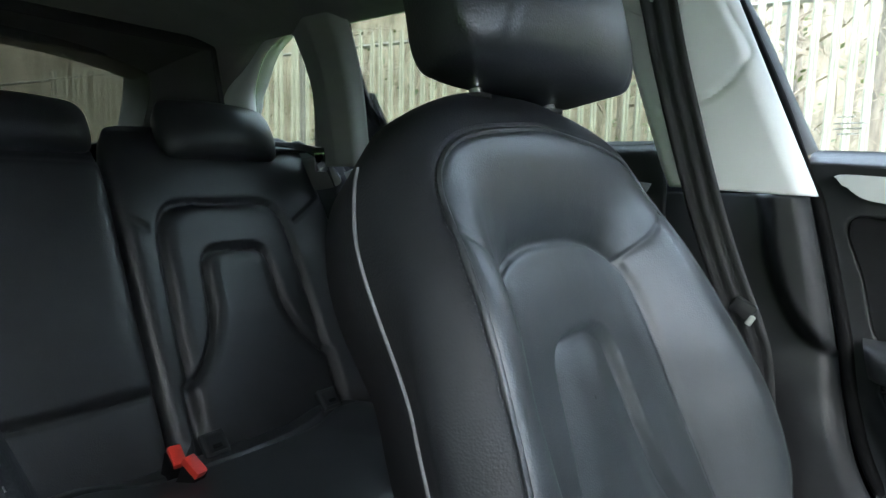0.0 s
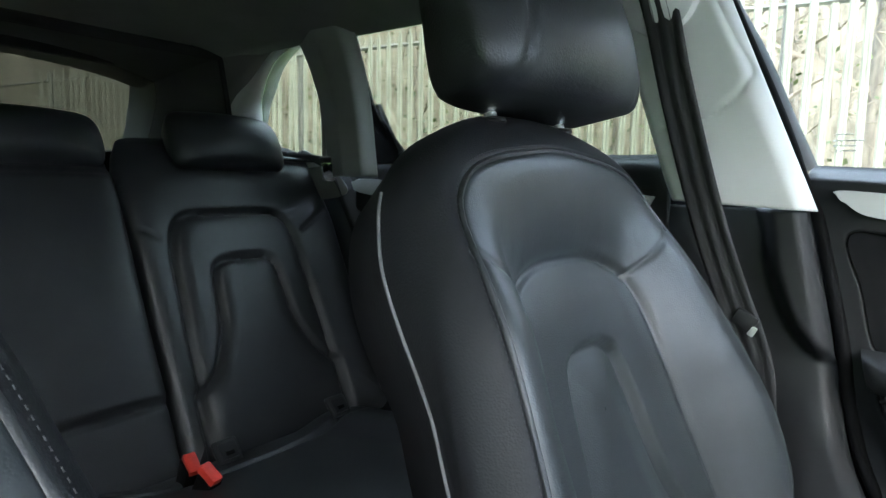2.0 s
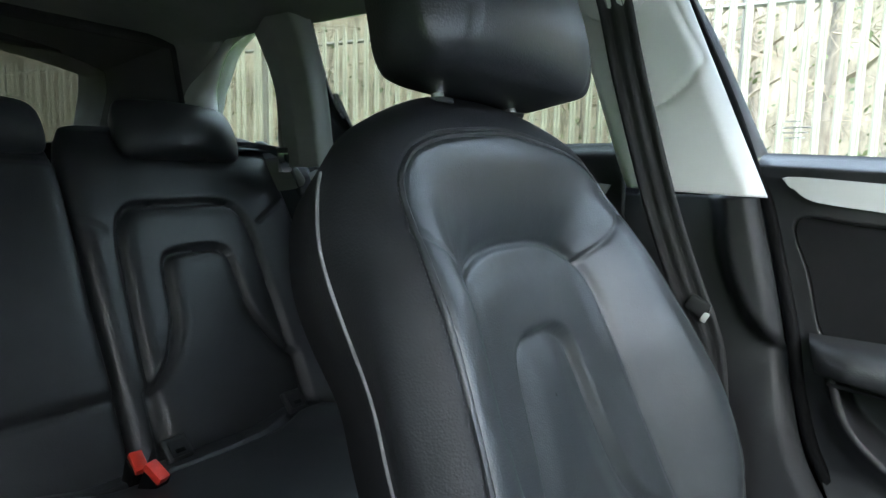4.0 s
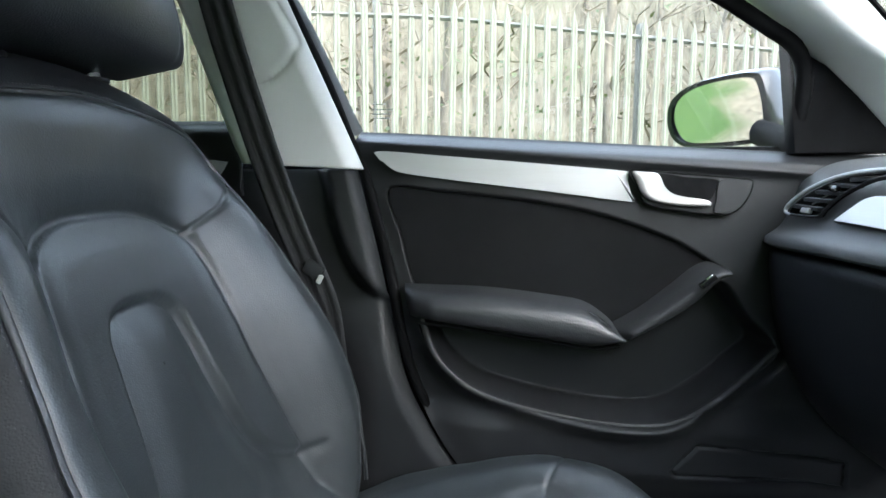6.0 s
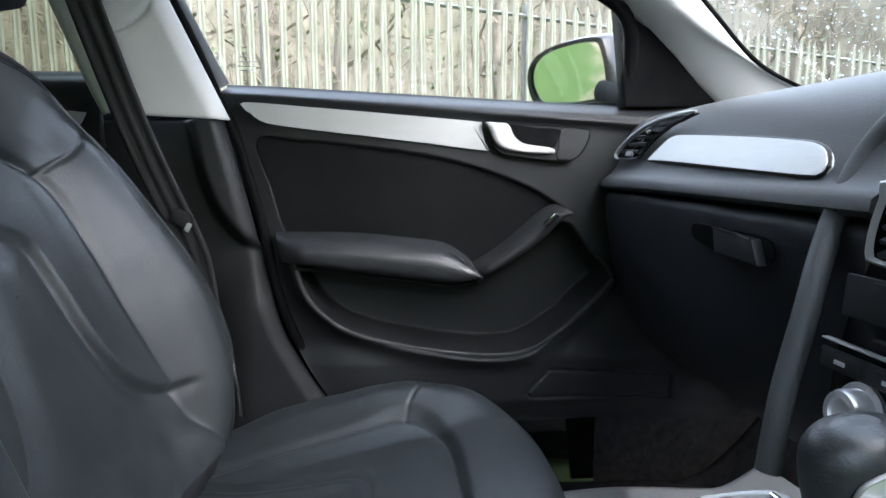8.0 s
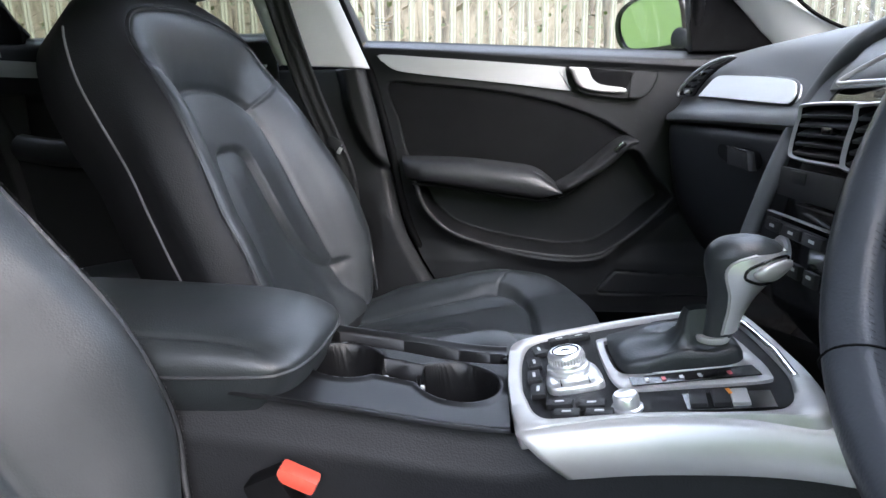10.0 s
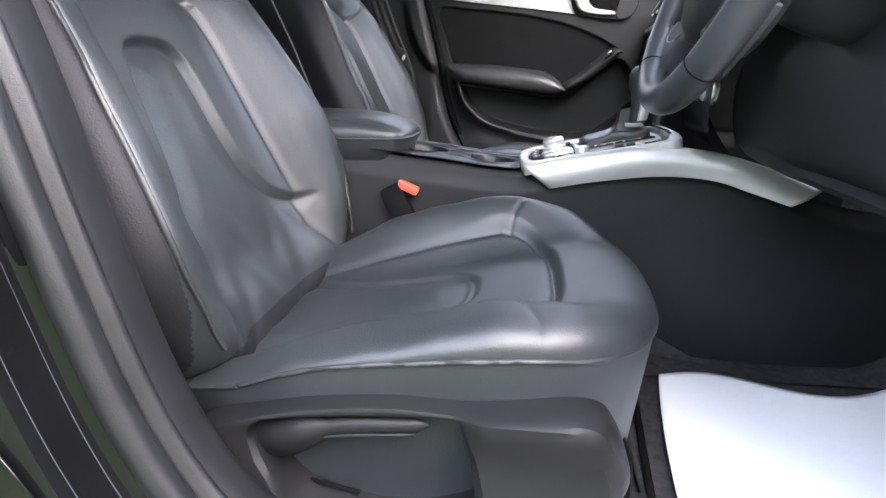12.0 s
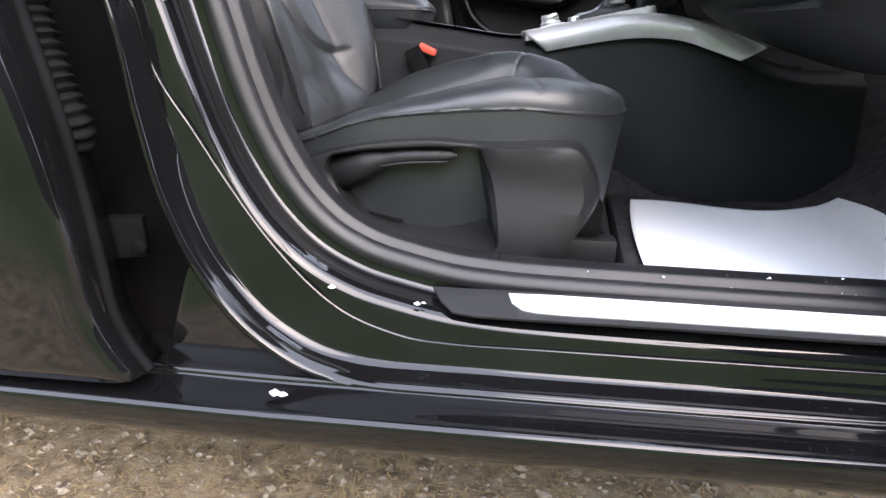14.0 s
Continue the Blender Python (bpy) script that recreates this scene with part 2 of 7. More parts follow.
def axes(origin, ex, ey):
    """A matrix whose x and y run along ex and ey."""
    ex = Vector(ex).normalized()
    ez = ex.cross(Vector(ey)).normalized()
    ey = ez.cross(ex)
    m = Matrix((ex, ey, ez)).transposed().to_4x4()
    m.translation = origin
    return m


def plate(name, pts, m, depth, material, parent=None, label="", bevel=0.0015, seg=2):
    """A flat outline (x, y of the matrix m) made into a plate that rises by depth along its z, with rounded upper edges."""
    bm = bmesh.new()
    p = [tuple(map(float, q)) for q in pts]
    area = sum(a[0] * b[1] - b[0] * a[1] for a, b in zip(p, p[1:] + p[:1]))
    if area < 0:
        p = p[::-1]
    low = [bm.verts.new((x, y, 0)) for x, y in p]
    top = [bm.verts.new((x, y, depth)) for x, y in p]
    bm.faces.new(low[::-1])
    f = bm.faces.new(top)
    for i in range(len(p)):
        j = (i + 1) % len(p)
        bm.faces.new((low[i], low[j], top[j], top[i]))
    if bevel:
        bmesh.ops.bevel(bm, geom=list(f.edges), offset=bevel, segments=seg, affect="EDGES", profile=0.6)
    bmesh.ops.transform(bm, matrix=m, verts=bm.verts)
    return part(name, bm, material, parent, label, sharp=18)


def block(name, size, m, material, parent=None, label="", bevel=0.003, seg=2, taper=1.0):
    """A box with rounded edges, centred on the matrix m; taper shrinks its upper face."""
    bm = bmesh.new()
    bmesh.ops.create_cube(bm, size=1)
    for v in bm.verts:
        k = taper if v.co.z > 0 else 1.0
        v.co = Vector((v.co.x * size[0] * k, v.co.y * size[1] * k, v.co.z * size[2]))
    bmesh.ops.bevel(bm, geom=list(bm.edges), offset=bevel, segments=seg, affect="EDGES", profile=0.6)
    bmesh.ops.transform(bm, matrix=m, verts=bm.verts)
    return part(name, bm, material, parent, label)


def lathe(name, profile, m, material, parent=None, label="", n=32, sharp=40):
    """A turned shape: (radius, height) pairs round the z of m."""
    th = np.linspace(0, 2 * np.pi, n, endpoint=False)
    rows = []
    for r, h in profile:
        rows.append([tuple(m @ Vector((max(r, 1e-5) * math.cos(a), max(r, 1e-5) * math.sin(a), h))) for a in th])
    return sheet(name, rows, material, parent, label, loop_t=True, cap=True, sharp=sharp)


def cushion(name, outline, centre, front, back, mid, place, material, parent, label="", rings=90, power=9, back_rings=14, back_power=None):
    """A padded form: an outline in (u, v), its front height front(U, V), its back height, all mapped by place(U, V, W)."""
    o = np.asarray(outline, float)
    c = np.asarray(centre, float)
    q = np.linspace(0.004, 1, rings)
    r = 1 - (1 - q) ** 1.35
    R = r[:, None]
    U = c[0] + R * (o[:, 0] - c[0])[None]
    V = c[1] + R * (o[:, 1] - c[1])[None]
    roll = 1 - (1 - np.minimum(R, 1) ** power) ** (1 / 2.6)
    wf = front(U, V)
    edge = mid(U, V) if callable(mid) else mid
    W = wf - (wf - edge) * roll
    P = place(U, V, W)
    rb = np.linspace(1, 0.004, back_rings)[1:, None]
    Ub = c[0] + rb * (o[:, 0] - c[0])[None]
    Vb = c[1] + rb * (o[:, 1] - c[1])[None]
    edge = mid(Ub, Vb) if callable(mid) else mid
    Wb = back + (edge - back) * (1 - (1 - rb ** (back_power or power)) ** (1 / 2.6)) + 0 * Ub
    Pb = place(Ub, Vb, Wb)
    return sheet(name, np.vstack([P, Pb]), material, parent, label, loop_t=True, cap=True, sharp=80)


def over_arch(half):
    """A curve from the right foot over the top to the left foot, from its right half listed from the top down."""
    h = np.asarray(half, float)
    return np.vstack([h[::-1], h[1:] * [-1, 1]])


def mirrored(half):
    """An outline from its right half, listed from the top middle downwards."""
    h = np.asarray(half, float)
    left = h[::-1] * [-1, 1]
    return np.vstack([h, left[:-1] if abs(h[0][0]) < 1e-9 else left])
# ---- outside ----
def ground_material():
    m, n, l, b = node_material("dirt_and_grass")
    co = n.new("ShaderNodeTexCoord")
    sep = n.new("ShaderNodeSeparateXYZ")
    l.new(co.outputs["Object"], sep.inputs["Vector"])
    tex = []
    for s, d in ((1.3, 6), (26, 10), (150, 5)):
        t = n.new("ShaderNodeTexNoise")
        t.inputs["Scale"].default_value, t.inputs["Detail"].default_value = s, d
        t.inputs["Roughness"].default_value = 0.65
        l.new(co.outputs["Object"], t.inputs["Vector"])
        tex.append(t)
    dirt = n.new("ShaderNodeValToRGB")
    e = dirt.color_ramp.elements
    e[0].position, e[0].color = 0.30, (0.10, 0.078, 0.052, 1)
    e[1].position, e[1].color = 0.72, (0.50, 0.42, 0.31, 1)
    mid = dirt.color_ramp.elements.new(0.52)
    mid.color = (0.33, 0.262, 0.178, 1)
    l.new(tex[1].outputs["Fac"], dirt.inputs["Fac"])
    grass = n.new("ShaderNodeValToRGB")
    e = grass.color_ramp.elements
    e[0].position, e[0].color = 0.30, (0.052, 0.092, 0.022, 1)
    e[1].position, e[1].color = 0.72, (0.118, 0.190, 0.050, 1)
    l.new(tex[2].outputs["Fac"], grass.inputs["Fac"])
    # grass lies beyond the trodden strip beside the car
    edge = n.new("ShaderNodeMath")
    edge.operation = "ABSOLUTE"
    l.new(sep.outputs["Y"], edge.inputs[0])
    wob = n.new("ShaderNodeMath")
    wob.operation = "MULTIPLY_ADD"
    wob.inputs[1].default_value = 1.2
    l.new(tex[0].outputs["Fac"], wob.inputs[0])
    l.new(edge.outputs[0], wob.inputs[2])
    f = n.new("ShaderNodeMapRange")
    f.inputs["From Min"].default_value, f.inputs["From Max"].default_value = 2.15, 2.55
    l.new(wob.outputs[0], f.inputs["Value"])
    mix = n.new("ShaderNodeMixRGB")
    l.new(f.outputs["Result"], mix.inputs["Fac"])
    l.new(dirt.outputs["Color"], mix.inputs["Color1"])
    l.new(grass.outputs["Color"], mix.inputs["Color2"])
    l.new(mix.outputs["Color"], b.inputs["Base Color"])
    b.inputs["Roughness"].default_value = 0.9
    b.inputs["Specular IOR Level"].default_value = 0.25
    bump = n.new("ShaderNodeBump")
    bump.inputs["Distance"].default_value = 0.03
    bump.inputs["Strength"].default_value = 0.8
    add = n.new("ShaderNodeMath")
    add.operation = "ADD"
    l.new(tex[1].outputs["Fac"], add.inputs[0])
    l.new(tex[2].outputs["Fac"], add.inputs[1])
    l.new(add.outputs[0], bump.inputs["Height"])
    l.new(bump.outputs["Normal"], b.inputs["Normal"])
    return m


def ground_height(x, y):
    bank = 0.48 * np.clip(-y - 2.2, 0, 9) ** 1.05
    rise = 0.05 * np.clip(y - 1.5, 0, 7)
    far = np.clip((np.hypot(x, y) - 9) / 40, 0, 1)
    rough = 0.012 * np.sin(x * 5.1 + 2 * np.sin(y * 3.3)) + 0.010 * np.sin(y * 7.7 + 1.7 * np.sin(x * 4.1))
    return (bank + rise) * (1 - 0.6 * far) + rough * (1 - far)


gx = np.concatenate([-np.geomspace(400, 4, 26), np.linspace(-3.8, 3.8, 96), np.geomspace(4, 400, 26)])
X, Y = np.meshgrid(gx, gx, indexing="ij")
tagged(sheet("ground", np.stack([X, Y, ground_height(X, Y)], -1), ground_material(), flip=True), "trodden dirt with dead needles, running into grass", "ground", kind="structure")

FENCE_WOOD = surface("weathered_fence_paint", (0.165, 0.162, 0.122), (0.285, 0.278, 0.218), rough=0.8, mix_scale=7, stretch=(4, 4, 0.6), grain=0.4, grain_size=120)
FENCE_RAIL = surface("rusty_rail", (0.13, 0.125, 0.11), (0.22, 0.21, 0.18), rough=0.75, mix_scale=12)
BARK = surface("grey_brown_bark", (0.10, 0.085, 0.065), (0.24, 0.205, 0.155), rough=0.95, mix_scale=5, stretch=(3, 3, 0.7), grain=1.0, grain_size=40)
TWIG = surface("brown_twigs", (0.13, 0.105, 0.075), (0.27, 0.225, 0.165), rough=0.9, mix_scale=2)
IVY = surface("olive_leaves", (0.035, 0.05, 0.016), (0.10, 0.115, 0.04), rough=0.6, mix_scale=3)

FY0, FSL, PITCH = 6.2, 0.18, 0.142


def fence_line(x):
    return FY0 + FSL * x


def fence_top(x):
    return 2.86 - 0.068 * np.clip(x + .3, 0, 60) - 0.004 * np.clip(-x - 2, 0, 40)


fence = thing("palisade_fence", (0, FY0, 0), "pale weathered steel palisade fence with pointed pales", "fence")
pale_profile = [(-.034, .0), (-.018, -.016), (0, -.006), (.018, -.016), (.034, 0)]
pale_verts, pale_faces = [], []
for h, k in ((0, 1), (2.22, 1), (2.27, .62), (2.36, 0.05)):
    for u, d in pale_profile:
        pale_verts.append((u * k, d * (k if h > 2.25 else 1), h))
for r in range(3):
    for c in range(4):
        a = r * 5 + c
        pale_faces.append((a, a + 1, a + 6, a + 5))
pale_me = bpy.data.meshes.new("pale")
pale_me.from_pydata(pale_verts, [], pale_faces)
pale_me.materials.append(FENCE_WOOD)
rot = math.atan2(FSL, 1)
rng = random.Random(4)
for i in range(-85, 150):
    x = i * PITCH + rng.uniform(-.008, .008)
    ob = new("pale", pale_me)
    ob.parent = fence
    z = float(fence_top(x)) - 2.36 + rng.uniform(-.012, .012)
    ob.matrix_parent_inverse = Matrix.Translation((0, -FY0, 0))
    ob.matrix_basis = Matrix.Translation((x, fence_line(x), z)) @ Euler((rng.gauss(0, .01), rng.gauss(0, .008), rot)).to_matrix().to_4x4()
for off in (.20, 1.95):
    for seg in range(-5, 9):
        xs = np.linspace(seg * 2.75 - .9, seg * 2.75 + 1.85, 8)
        pts = np.stack([xs, fence_line(xs) + .035, fence_top(xs) - off], 1)
        tube("rail", pts, .025, FENCE_RAIL, fence, n=4, flat=1.0)
for seg in range(-5, 9):
    x = seg * 2.75 - .9
    block("post", (.07, .10, 2.5), Matrix.Translation((x, fence_line(x) + .09, float(fence_top(x)) - 1.30)) @ pose(0, 0, 0, 0, 0, math.degrees(rot)), FENCE_RAIL, fence, bevel=.01)


def tree(x, y, h, r, seed, parent_label):
    g = random.Random(seed)
    t = thing("bare_tree", (x, y, 0), parent_label, "tree", "trees behind the fence")
    pts, rad = [], []
    lean = (g.uniform(-.06, .06), g.uniform(-.06, .06))
    for k in range(9):
        s = k / 8
        pts.append((x + lean[0] * h * s + g.uniform(-.05, .05), y + lean[1] * h * s + g.uniform(-.05, .05), .2 + h * s))
        rad.append(r * (1 - .75 * s))
    tube("trunk", spline(pts, 20), np.interp(np.linspace(0, 1, 20), np.linspace(0, 1, 9), rad), BARK, t, n=9)
    verts, faces = [], []

    def limb(p, d, length, rr, depth):
        q = p
        for k in range(4):
            dd = Vector((d.x + g.uniform(-.3, .3), d.y + g.uniform(-.3, .3), d.z + g.uniform(-.2, .3))).normalized()
            e = q + dd * length / 4
            a = dd.orthogonal().normalized()
            b = dd.cross(a)
            n0 = len(verts)
            for pp, w in ((q, rr * (1 - k / 5)), (e, rr * (1 - (k + 1) / 5))):
                for j in range(3):
                    an = j * 2.0944
                    verts.append(pp + (a * math.cos(an) + b * math.sin(an)) * w)
            for j in range(3):
                faces.append((n0 + j, n0 + (j + 1) % 3, n0 + 3 + (j + 1) % 3, n0 + 3 + j))
            q = e
            if depth < 2 and k > 0:
                limb(q, Vector((g.uniform(-1, 1), g.uniform(-1, 1), g.uniform(-.1, .8))).normalized(), length * .55, rr * .5, depth + 1)

    for k in range(11):
        s = g.uniform(.18, .95)
        base = Vector(pts[0]).lerp(Vector(pts[-1]), s)
        limb(base, Vector((g.uniform(-1, 1), g.uniform(-1, 1), g.uniform(.0, .8))).normalized(), h * .22 * (1.2 - s), r * .35, 0)
    raw("crown", verts, faces, TWIG, t, "tangle of bare brown branches")
    return t


g0 = random.Random(11)
for i in range(34):
    x = -13 + i * 0.86 + g0.uniform(-.5, .5)
    y = fence_line(x) + g0.uniform(1.2, 6.5)
    tree(x, y, g0.uniform(5, 8), g0.uniform(.06, .17), i, "bare grey-brown woodland tree behind the fence")

# undergrowth: a thicket of stems and leaves
verts, faces = [], []
lverts, lfaces = [], []
for i in range(9000):
    x = g0.uniform(-15, 22)
    d = g0.uniform(.25, 9)
    y = fence_line(x) + d
    z = g0.uniform(0, 4.5) ** 1.0
    v = Vector((g0.gauss(0, .5), g0.gauss(0, .4), g0.gauss(.35, .6))).normalized()
    L = g0.uniform(.25, 1.1)
    w = g0.uniform(.003, .010)
    a = Vector((x, y, z))
    s = v.cross(Vector((0, 1, 0))).normalized() * w
    s2 = v.cross(s).normalized() * w
    b = len(verts)
    verts += [a - s, a + s, a + s2, a + v * L]
    faces += [(b, b + 1, b + 3), (b + 1, b + 2, b + 3), (b + 2, b, b + 3)]
for i in range(9000):
    x = g0.uniform(-15, 22)
    d = g0.uniform(.3, 8)
    a = Vector((x, fence_line(x) + d, g0.uniform(0, 1) ** 1.5 * 3.6))
    s = Vector((g0.gauss(0, 1), g0.gauss(0, 1), g0.gauss(0, 1))).normalized() * g0.uniform(.02, .06)
    q = s.orthogonal().normalized() * g0.uniform(.02, .05)
    b = len(lverts)
    lverts += [a - s, a + q, a + s, a - q]
    lfaces.append((b, b + 1, b + 2, b + 3))
tagged(raw("undergrowth", verts, faces, TWIG, smooth=False), "dense brown bramble stems under the trees", "undergrowth", kind="stuff")
tagged(raw("ivy_leaves", lverts, lfaces, IVY, smooth=False), "scattered dull green leaves in the thicket", "leaves", kind="stuff")


def wood_material():
    m, n, l, b = node_material("far_wood")
    co = n.new("ShaderNodeTexCoord")
    mp = n.new("ShaderNodeMapping")
    mp.inputs["Scale"].default_value = (1.2, 1.2, .35)
    l.new(co.outputs["Object"], mp.inputs["Vector"])
    t = n.new("ShaderNodeTexNoise")
    t.inputs["Scale"].default_value, t.inputs["Detail"].default_value, t.inputs["Roughness"].default_value = 2.6, 9, .72
    l.new(mp.outputs["Vector"], t.inputs["Vector"])
    r = n.new("ShaderNodeValToRGB")
    e = r.color_ramp.elements
    e[0].position, e[0].color = .34, (.075, .066, .045, 1)
    e[1].position, e[1].color = .68, (.30, .265, .20, 1)
    l.new(t.outputs["Fac"], r.inputs["Fac"])
    l.new(r.outputs["Color"], b.inputs["Base Color"])
    b.inputs["Roughness"].default_value = 1
    return m


th = np.linspace(radians(32), radians(215), 60)
hz = np.linspace(0, 1, 8)
T, H = np.meshgrid(th, hz, indexing="ij")
top = 9 + 1.6 * np.sin(T * 9) + 1.1 * np.sin(T * 23 + 1)
tagged(sheet("backdrop", np.stack([18 * np.cos(T), 18 * np.sin(T), H * top - .5], -1), wood_material()), "distant bare brown woodland", "woodland", kind="structure")

# ---- cabin shell ----
# headliner
xs = np.linspace(-1.62, .60, 50)
ys = np.linspace(-.678, .678, 44)
X, Y = np.meshgrid(xs, ys, indexing="ij")
Z = 1.395 - .045 * np.abs(Y / .645) ** 4 - .05 * np.clip((-X - .9) / .7, 0, 1) ** 2 - .03 * np.clip((X - .2) / .4, 0, 1) ** 2
tagged(sheet("ceiling", np.stack([X, Y + YC, Z], -1), HEADLINER, thick=.012), "grey cloth headliner of the car", "headliner", kind="structure")
Xr, Yr = np.meshgrid(np.linspace(-1.75, .62, 30), np.linspace(-.70, .70, 24), indexing="ij")
Zr = 1.425 - .05 * np.abs(Yr / .70) ** 4 - .06 * np.clip((-Xr - .9) / .85, 0, 1) ** 2 - .03 * np.clip((Xr - .2) / .4, 0, 1) ** 2
tagged(sheet("roof", np.stack([Xr, Yr + YC, Zr], -1), PAINT, thick=.004), "black painted car roof", "roof", kind="structure")

# floor carpet, footwells and tunnel
xs = np.linspace(-.30, 1.25, 70)
ys = np.linspace(-.705, .735, 90)
X, Y = np.meshgrid(xs, ys, indexing="ij")
Z = .352 + .30 * step((X - .86) / .36) + .20 * step((.13 - np.abs(Y - YC)) / .05) * step((1.0 - X) / .2) + .010 * np.sin(X * 21 + 3 * Y) * np.sin(Y * 17)
Z = Z + .02 * step((.72 - X) / .3) * step((Y - .1) / .2)
tagged(sheet("floor", np.stack([X, Y, Z], -1), CARPET, thick=.01, flip=True), "black moulded carpet in the footwells", "carpet", kind="structure")
tagged(sheet("floor_rear", np.stack(np.meshgrid(np.linspace(-1.7, -.28, 20), np.linspace(-.70, .70, 20), indexing="ij") + [np.full((20, 20), .36)], -1), CARPET, thick=.01, flip=True),
       "black carpet under the rear bench", "carpet", kind="structure")
# ---- passenger side: door, pillars, windows ----
FACE_IN = axes((0, 0, 0), (1, 0, 0), (0, 0, 1))   # plates on the left side look inwards


def glass_y(z):
    return .742 - .30 * (z - 1.06)


door = thing("front_passenger_door", (.4, .72, .5), "black front door panel with aluminium strip, armrest and map pocket", "car door")
INSERT = spline([(.112, .987), (.19, .986), (.276, .978), (.365, .966), (.457, .946), (.545, .914), (.595, .886), (.618, .866), (.590, .848), (.53, .808), (.475, .772), (.43, .798), (.36, .814), (.25, .824),
                 (.165, .832), (.148, .845), (.132, .91)], 150, True)
POCKET = spline([(.172, .785), (.182, .750), (.205, .715), (.245, .683), (.303, .661), (.39, .643), (.48, .632), (.55, .638), (.605, .670), (.650, .710), (.690, .752), (.66, .80),
                 (.615, .850), (.54, .80), (.475, .752), (.40, .752), (.28, .772)], 170, True)
RIM = spline([(.168, .800), (.182, .750), (.205, .715), (.245, .683), (.303, .661), (.39, .643), (.48, .632), (.55, .638), (.605, .670), (.650, .710), (.695, .757)], 90)
GRILLE = [(.552, .556), (.590, .597), (.80, .583), (.80, .545), (.56, .548)]
zz = np.linspace(.50, 1.078, 230)
left = curve1(zz, [(.50, .270), (.55, .222), (.60, .190), (.68, .150), (.77, .128), (.85, .114), (1.0, .078), (1.06, .060), (1.08, .058)])
ss = np.linspace(0, 1, 300)
Xd = left[:, None] + (.93 - left[:, None]) * ss[None]
Zd = np.repeat(zz[:, None], 300, 1)
top_line = 1.078 - .036 * np.clip((Xd - .06) / .7, 0, 1.2)
Zd = Zd + (top_line - 1.078) * step((Zd - .98) / .09)
d_in, d_po = inside_gap(Xd, Zd, INSERT), inside_gap(Xd, Zd, POCKET)
Yd = .700 + .012 * step(-d_in / .006) + .060 * step(-d_po / .010)
Yd = Yd - .030 * np.exp(-(np.clip(d_po, 0, 1) / .022) ** 2) * step((.80 - Zd) / .06) * step(d_po / .004)
Yd = Yd - .020 * step((.66 - Zd) / .05) * step((Zd - .50) / .05) * step(d_po / .01)
Yd = Yd + .050 * step((Zd - top_line + .022) / .022) - .006 * np.exp(-((Zd - top_line + .03) / .012) ** 2)
Yd = Yd - .006 * np.exp(-((Zd - (1.056 - .075 * (Xd - .1))) / .006) ** 2) + .005 * np.exp(-(line_gap(Xd, Zd, GRILLE, True) / .0022) ** 2)
Yd = Yd + .03 * step((.13 - (Xd - left[:, None])) / .13) ** 3 * .5 - .03 * step((Xd - .74) / .14)
sheet("door_panel", np.stack([Xd, Yd, Zd], -1), SOFT, door, "soft black moulded door panel", sharp=70)
IN2 = [(x, z) for x, z in INSERT.mean(0) + (INSERT - INSERT.mean(0)) * .985]
plate("door_insert", IN2, FACE_IN @ Matrix.Translation((0, 0, -.7135)), .004, INSERT_CLOTH, door, "black cloth door insert", bevel=.002)
tube("pocket_rim", np.stack([RIM[:, 0], np.full(90, .676), RIM[:, 1] - .004], 1), .0055, HARD, door, n=8)
STRIP = spline([(.099, 1.043), (.20, 1.036), (.33, 1.0255), (.468, 1.0135), (.4725, 1.008), (.482, .973), (.480, .968), (.35, .984), (.22, .999), (.145, 1.009), (.122, 1.016), (.106, 1.030)], 120, True)
plate("trim_strip", STRIP, FACE_IN @ Matrix.Translation((0, 0, -.7)), .006, SILVER, door, "brushed aluminium trim strip", bevel=.0025, seg=3)
# inner handle
BOWL = spline([(.478, 1.014), (.55, 1.009), (.64, 1.002), (.652, .994), (.645, .972), (.630, .955), (.610, .950), (.56, .954), (.505, .964), (.490, .985)], 90, True)
plate("handle_bowl", BOWL, FACE_IN @ Matrix.Translation((0, 0, -.6905)), .003, SOFT, door, bevel=.001)
tube("bowl_groove", [(x, .6872, z) for x, z in BOWL], .0010, RUBBER_DARK, door, n=5, closed=True)
# flat black plate in place of the shaded hollow behind the lever
plate("handle_recess_shade", spline([(.516, 1.008), (.56, 1.004), (.602, 1.000), (.599, .984), (.590, .971), (.560, .972), (.537, .980)], 60, True), FACE_IN @ Matrix.Translation((0, 0, -.6870)), .001, RUBBER_DARK, door, bevel=0)
LEVER = spline([(.480, 1.012), (.498, 1.0115), (.514, 1.010), (.519, 1.000), (.525, .990), (.540, .979), (.565, .9735), (.590, .970), (.592, .962), (.570, .9615), (.540, .9635), (.508, .970), (.494, .981), (.486, .998)], 120, True)
lc = LEVER.mean(0)
rows = [[tuple(FACE_IN @ Vector((*(p + (lc - p) * k_), d - .690))) for p in LEVER] for k_, d in ((0, 0), (0, .006), (.03, .0095), (.09, .0118), (.2, .0126))]
sheet("door_handle", rows, SATIN, door, "satin silver inside door handle", loop_t=True, cap=True, sharp=50)
plate("lock_plate", spline([(.606, .999), (.640, .996), (.645, .990), (.636, .968), (.624, .9585), (.600, .953), (.601, .972)], 60, True), FACE_IN @ Matrix.Translation((0, 0, -.6875)), .0035, SOFT, door, bevel=.001)
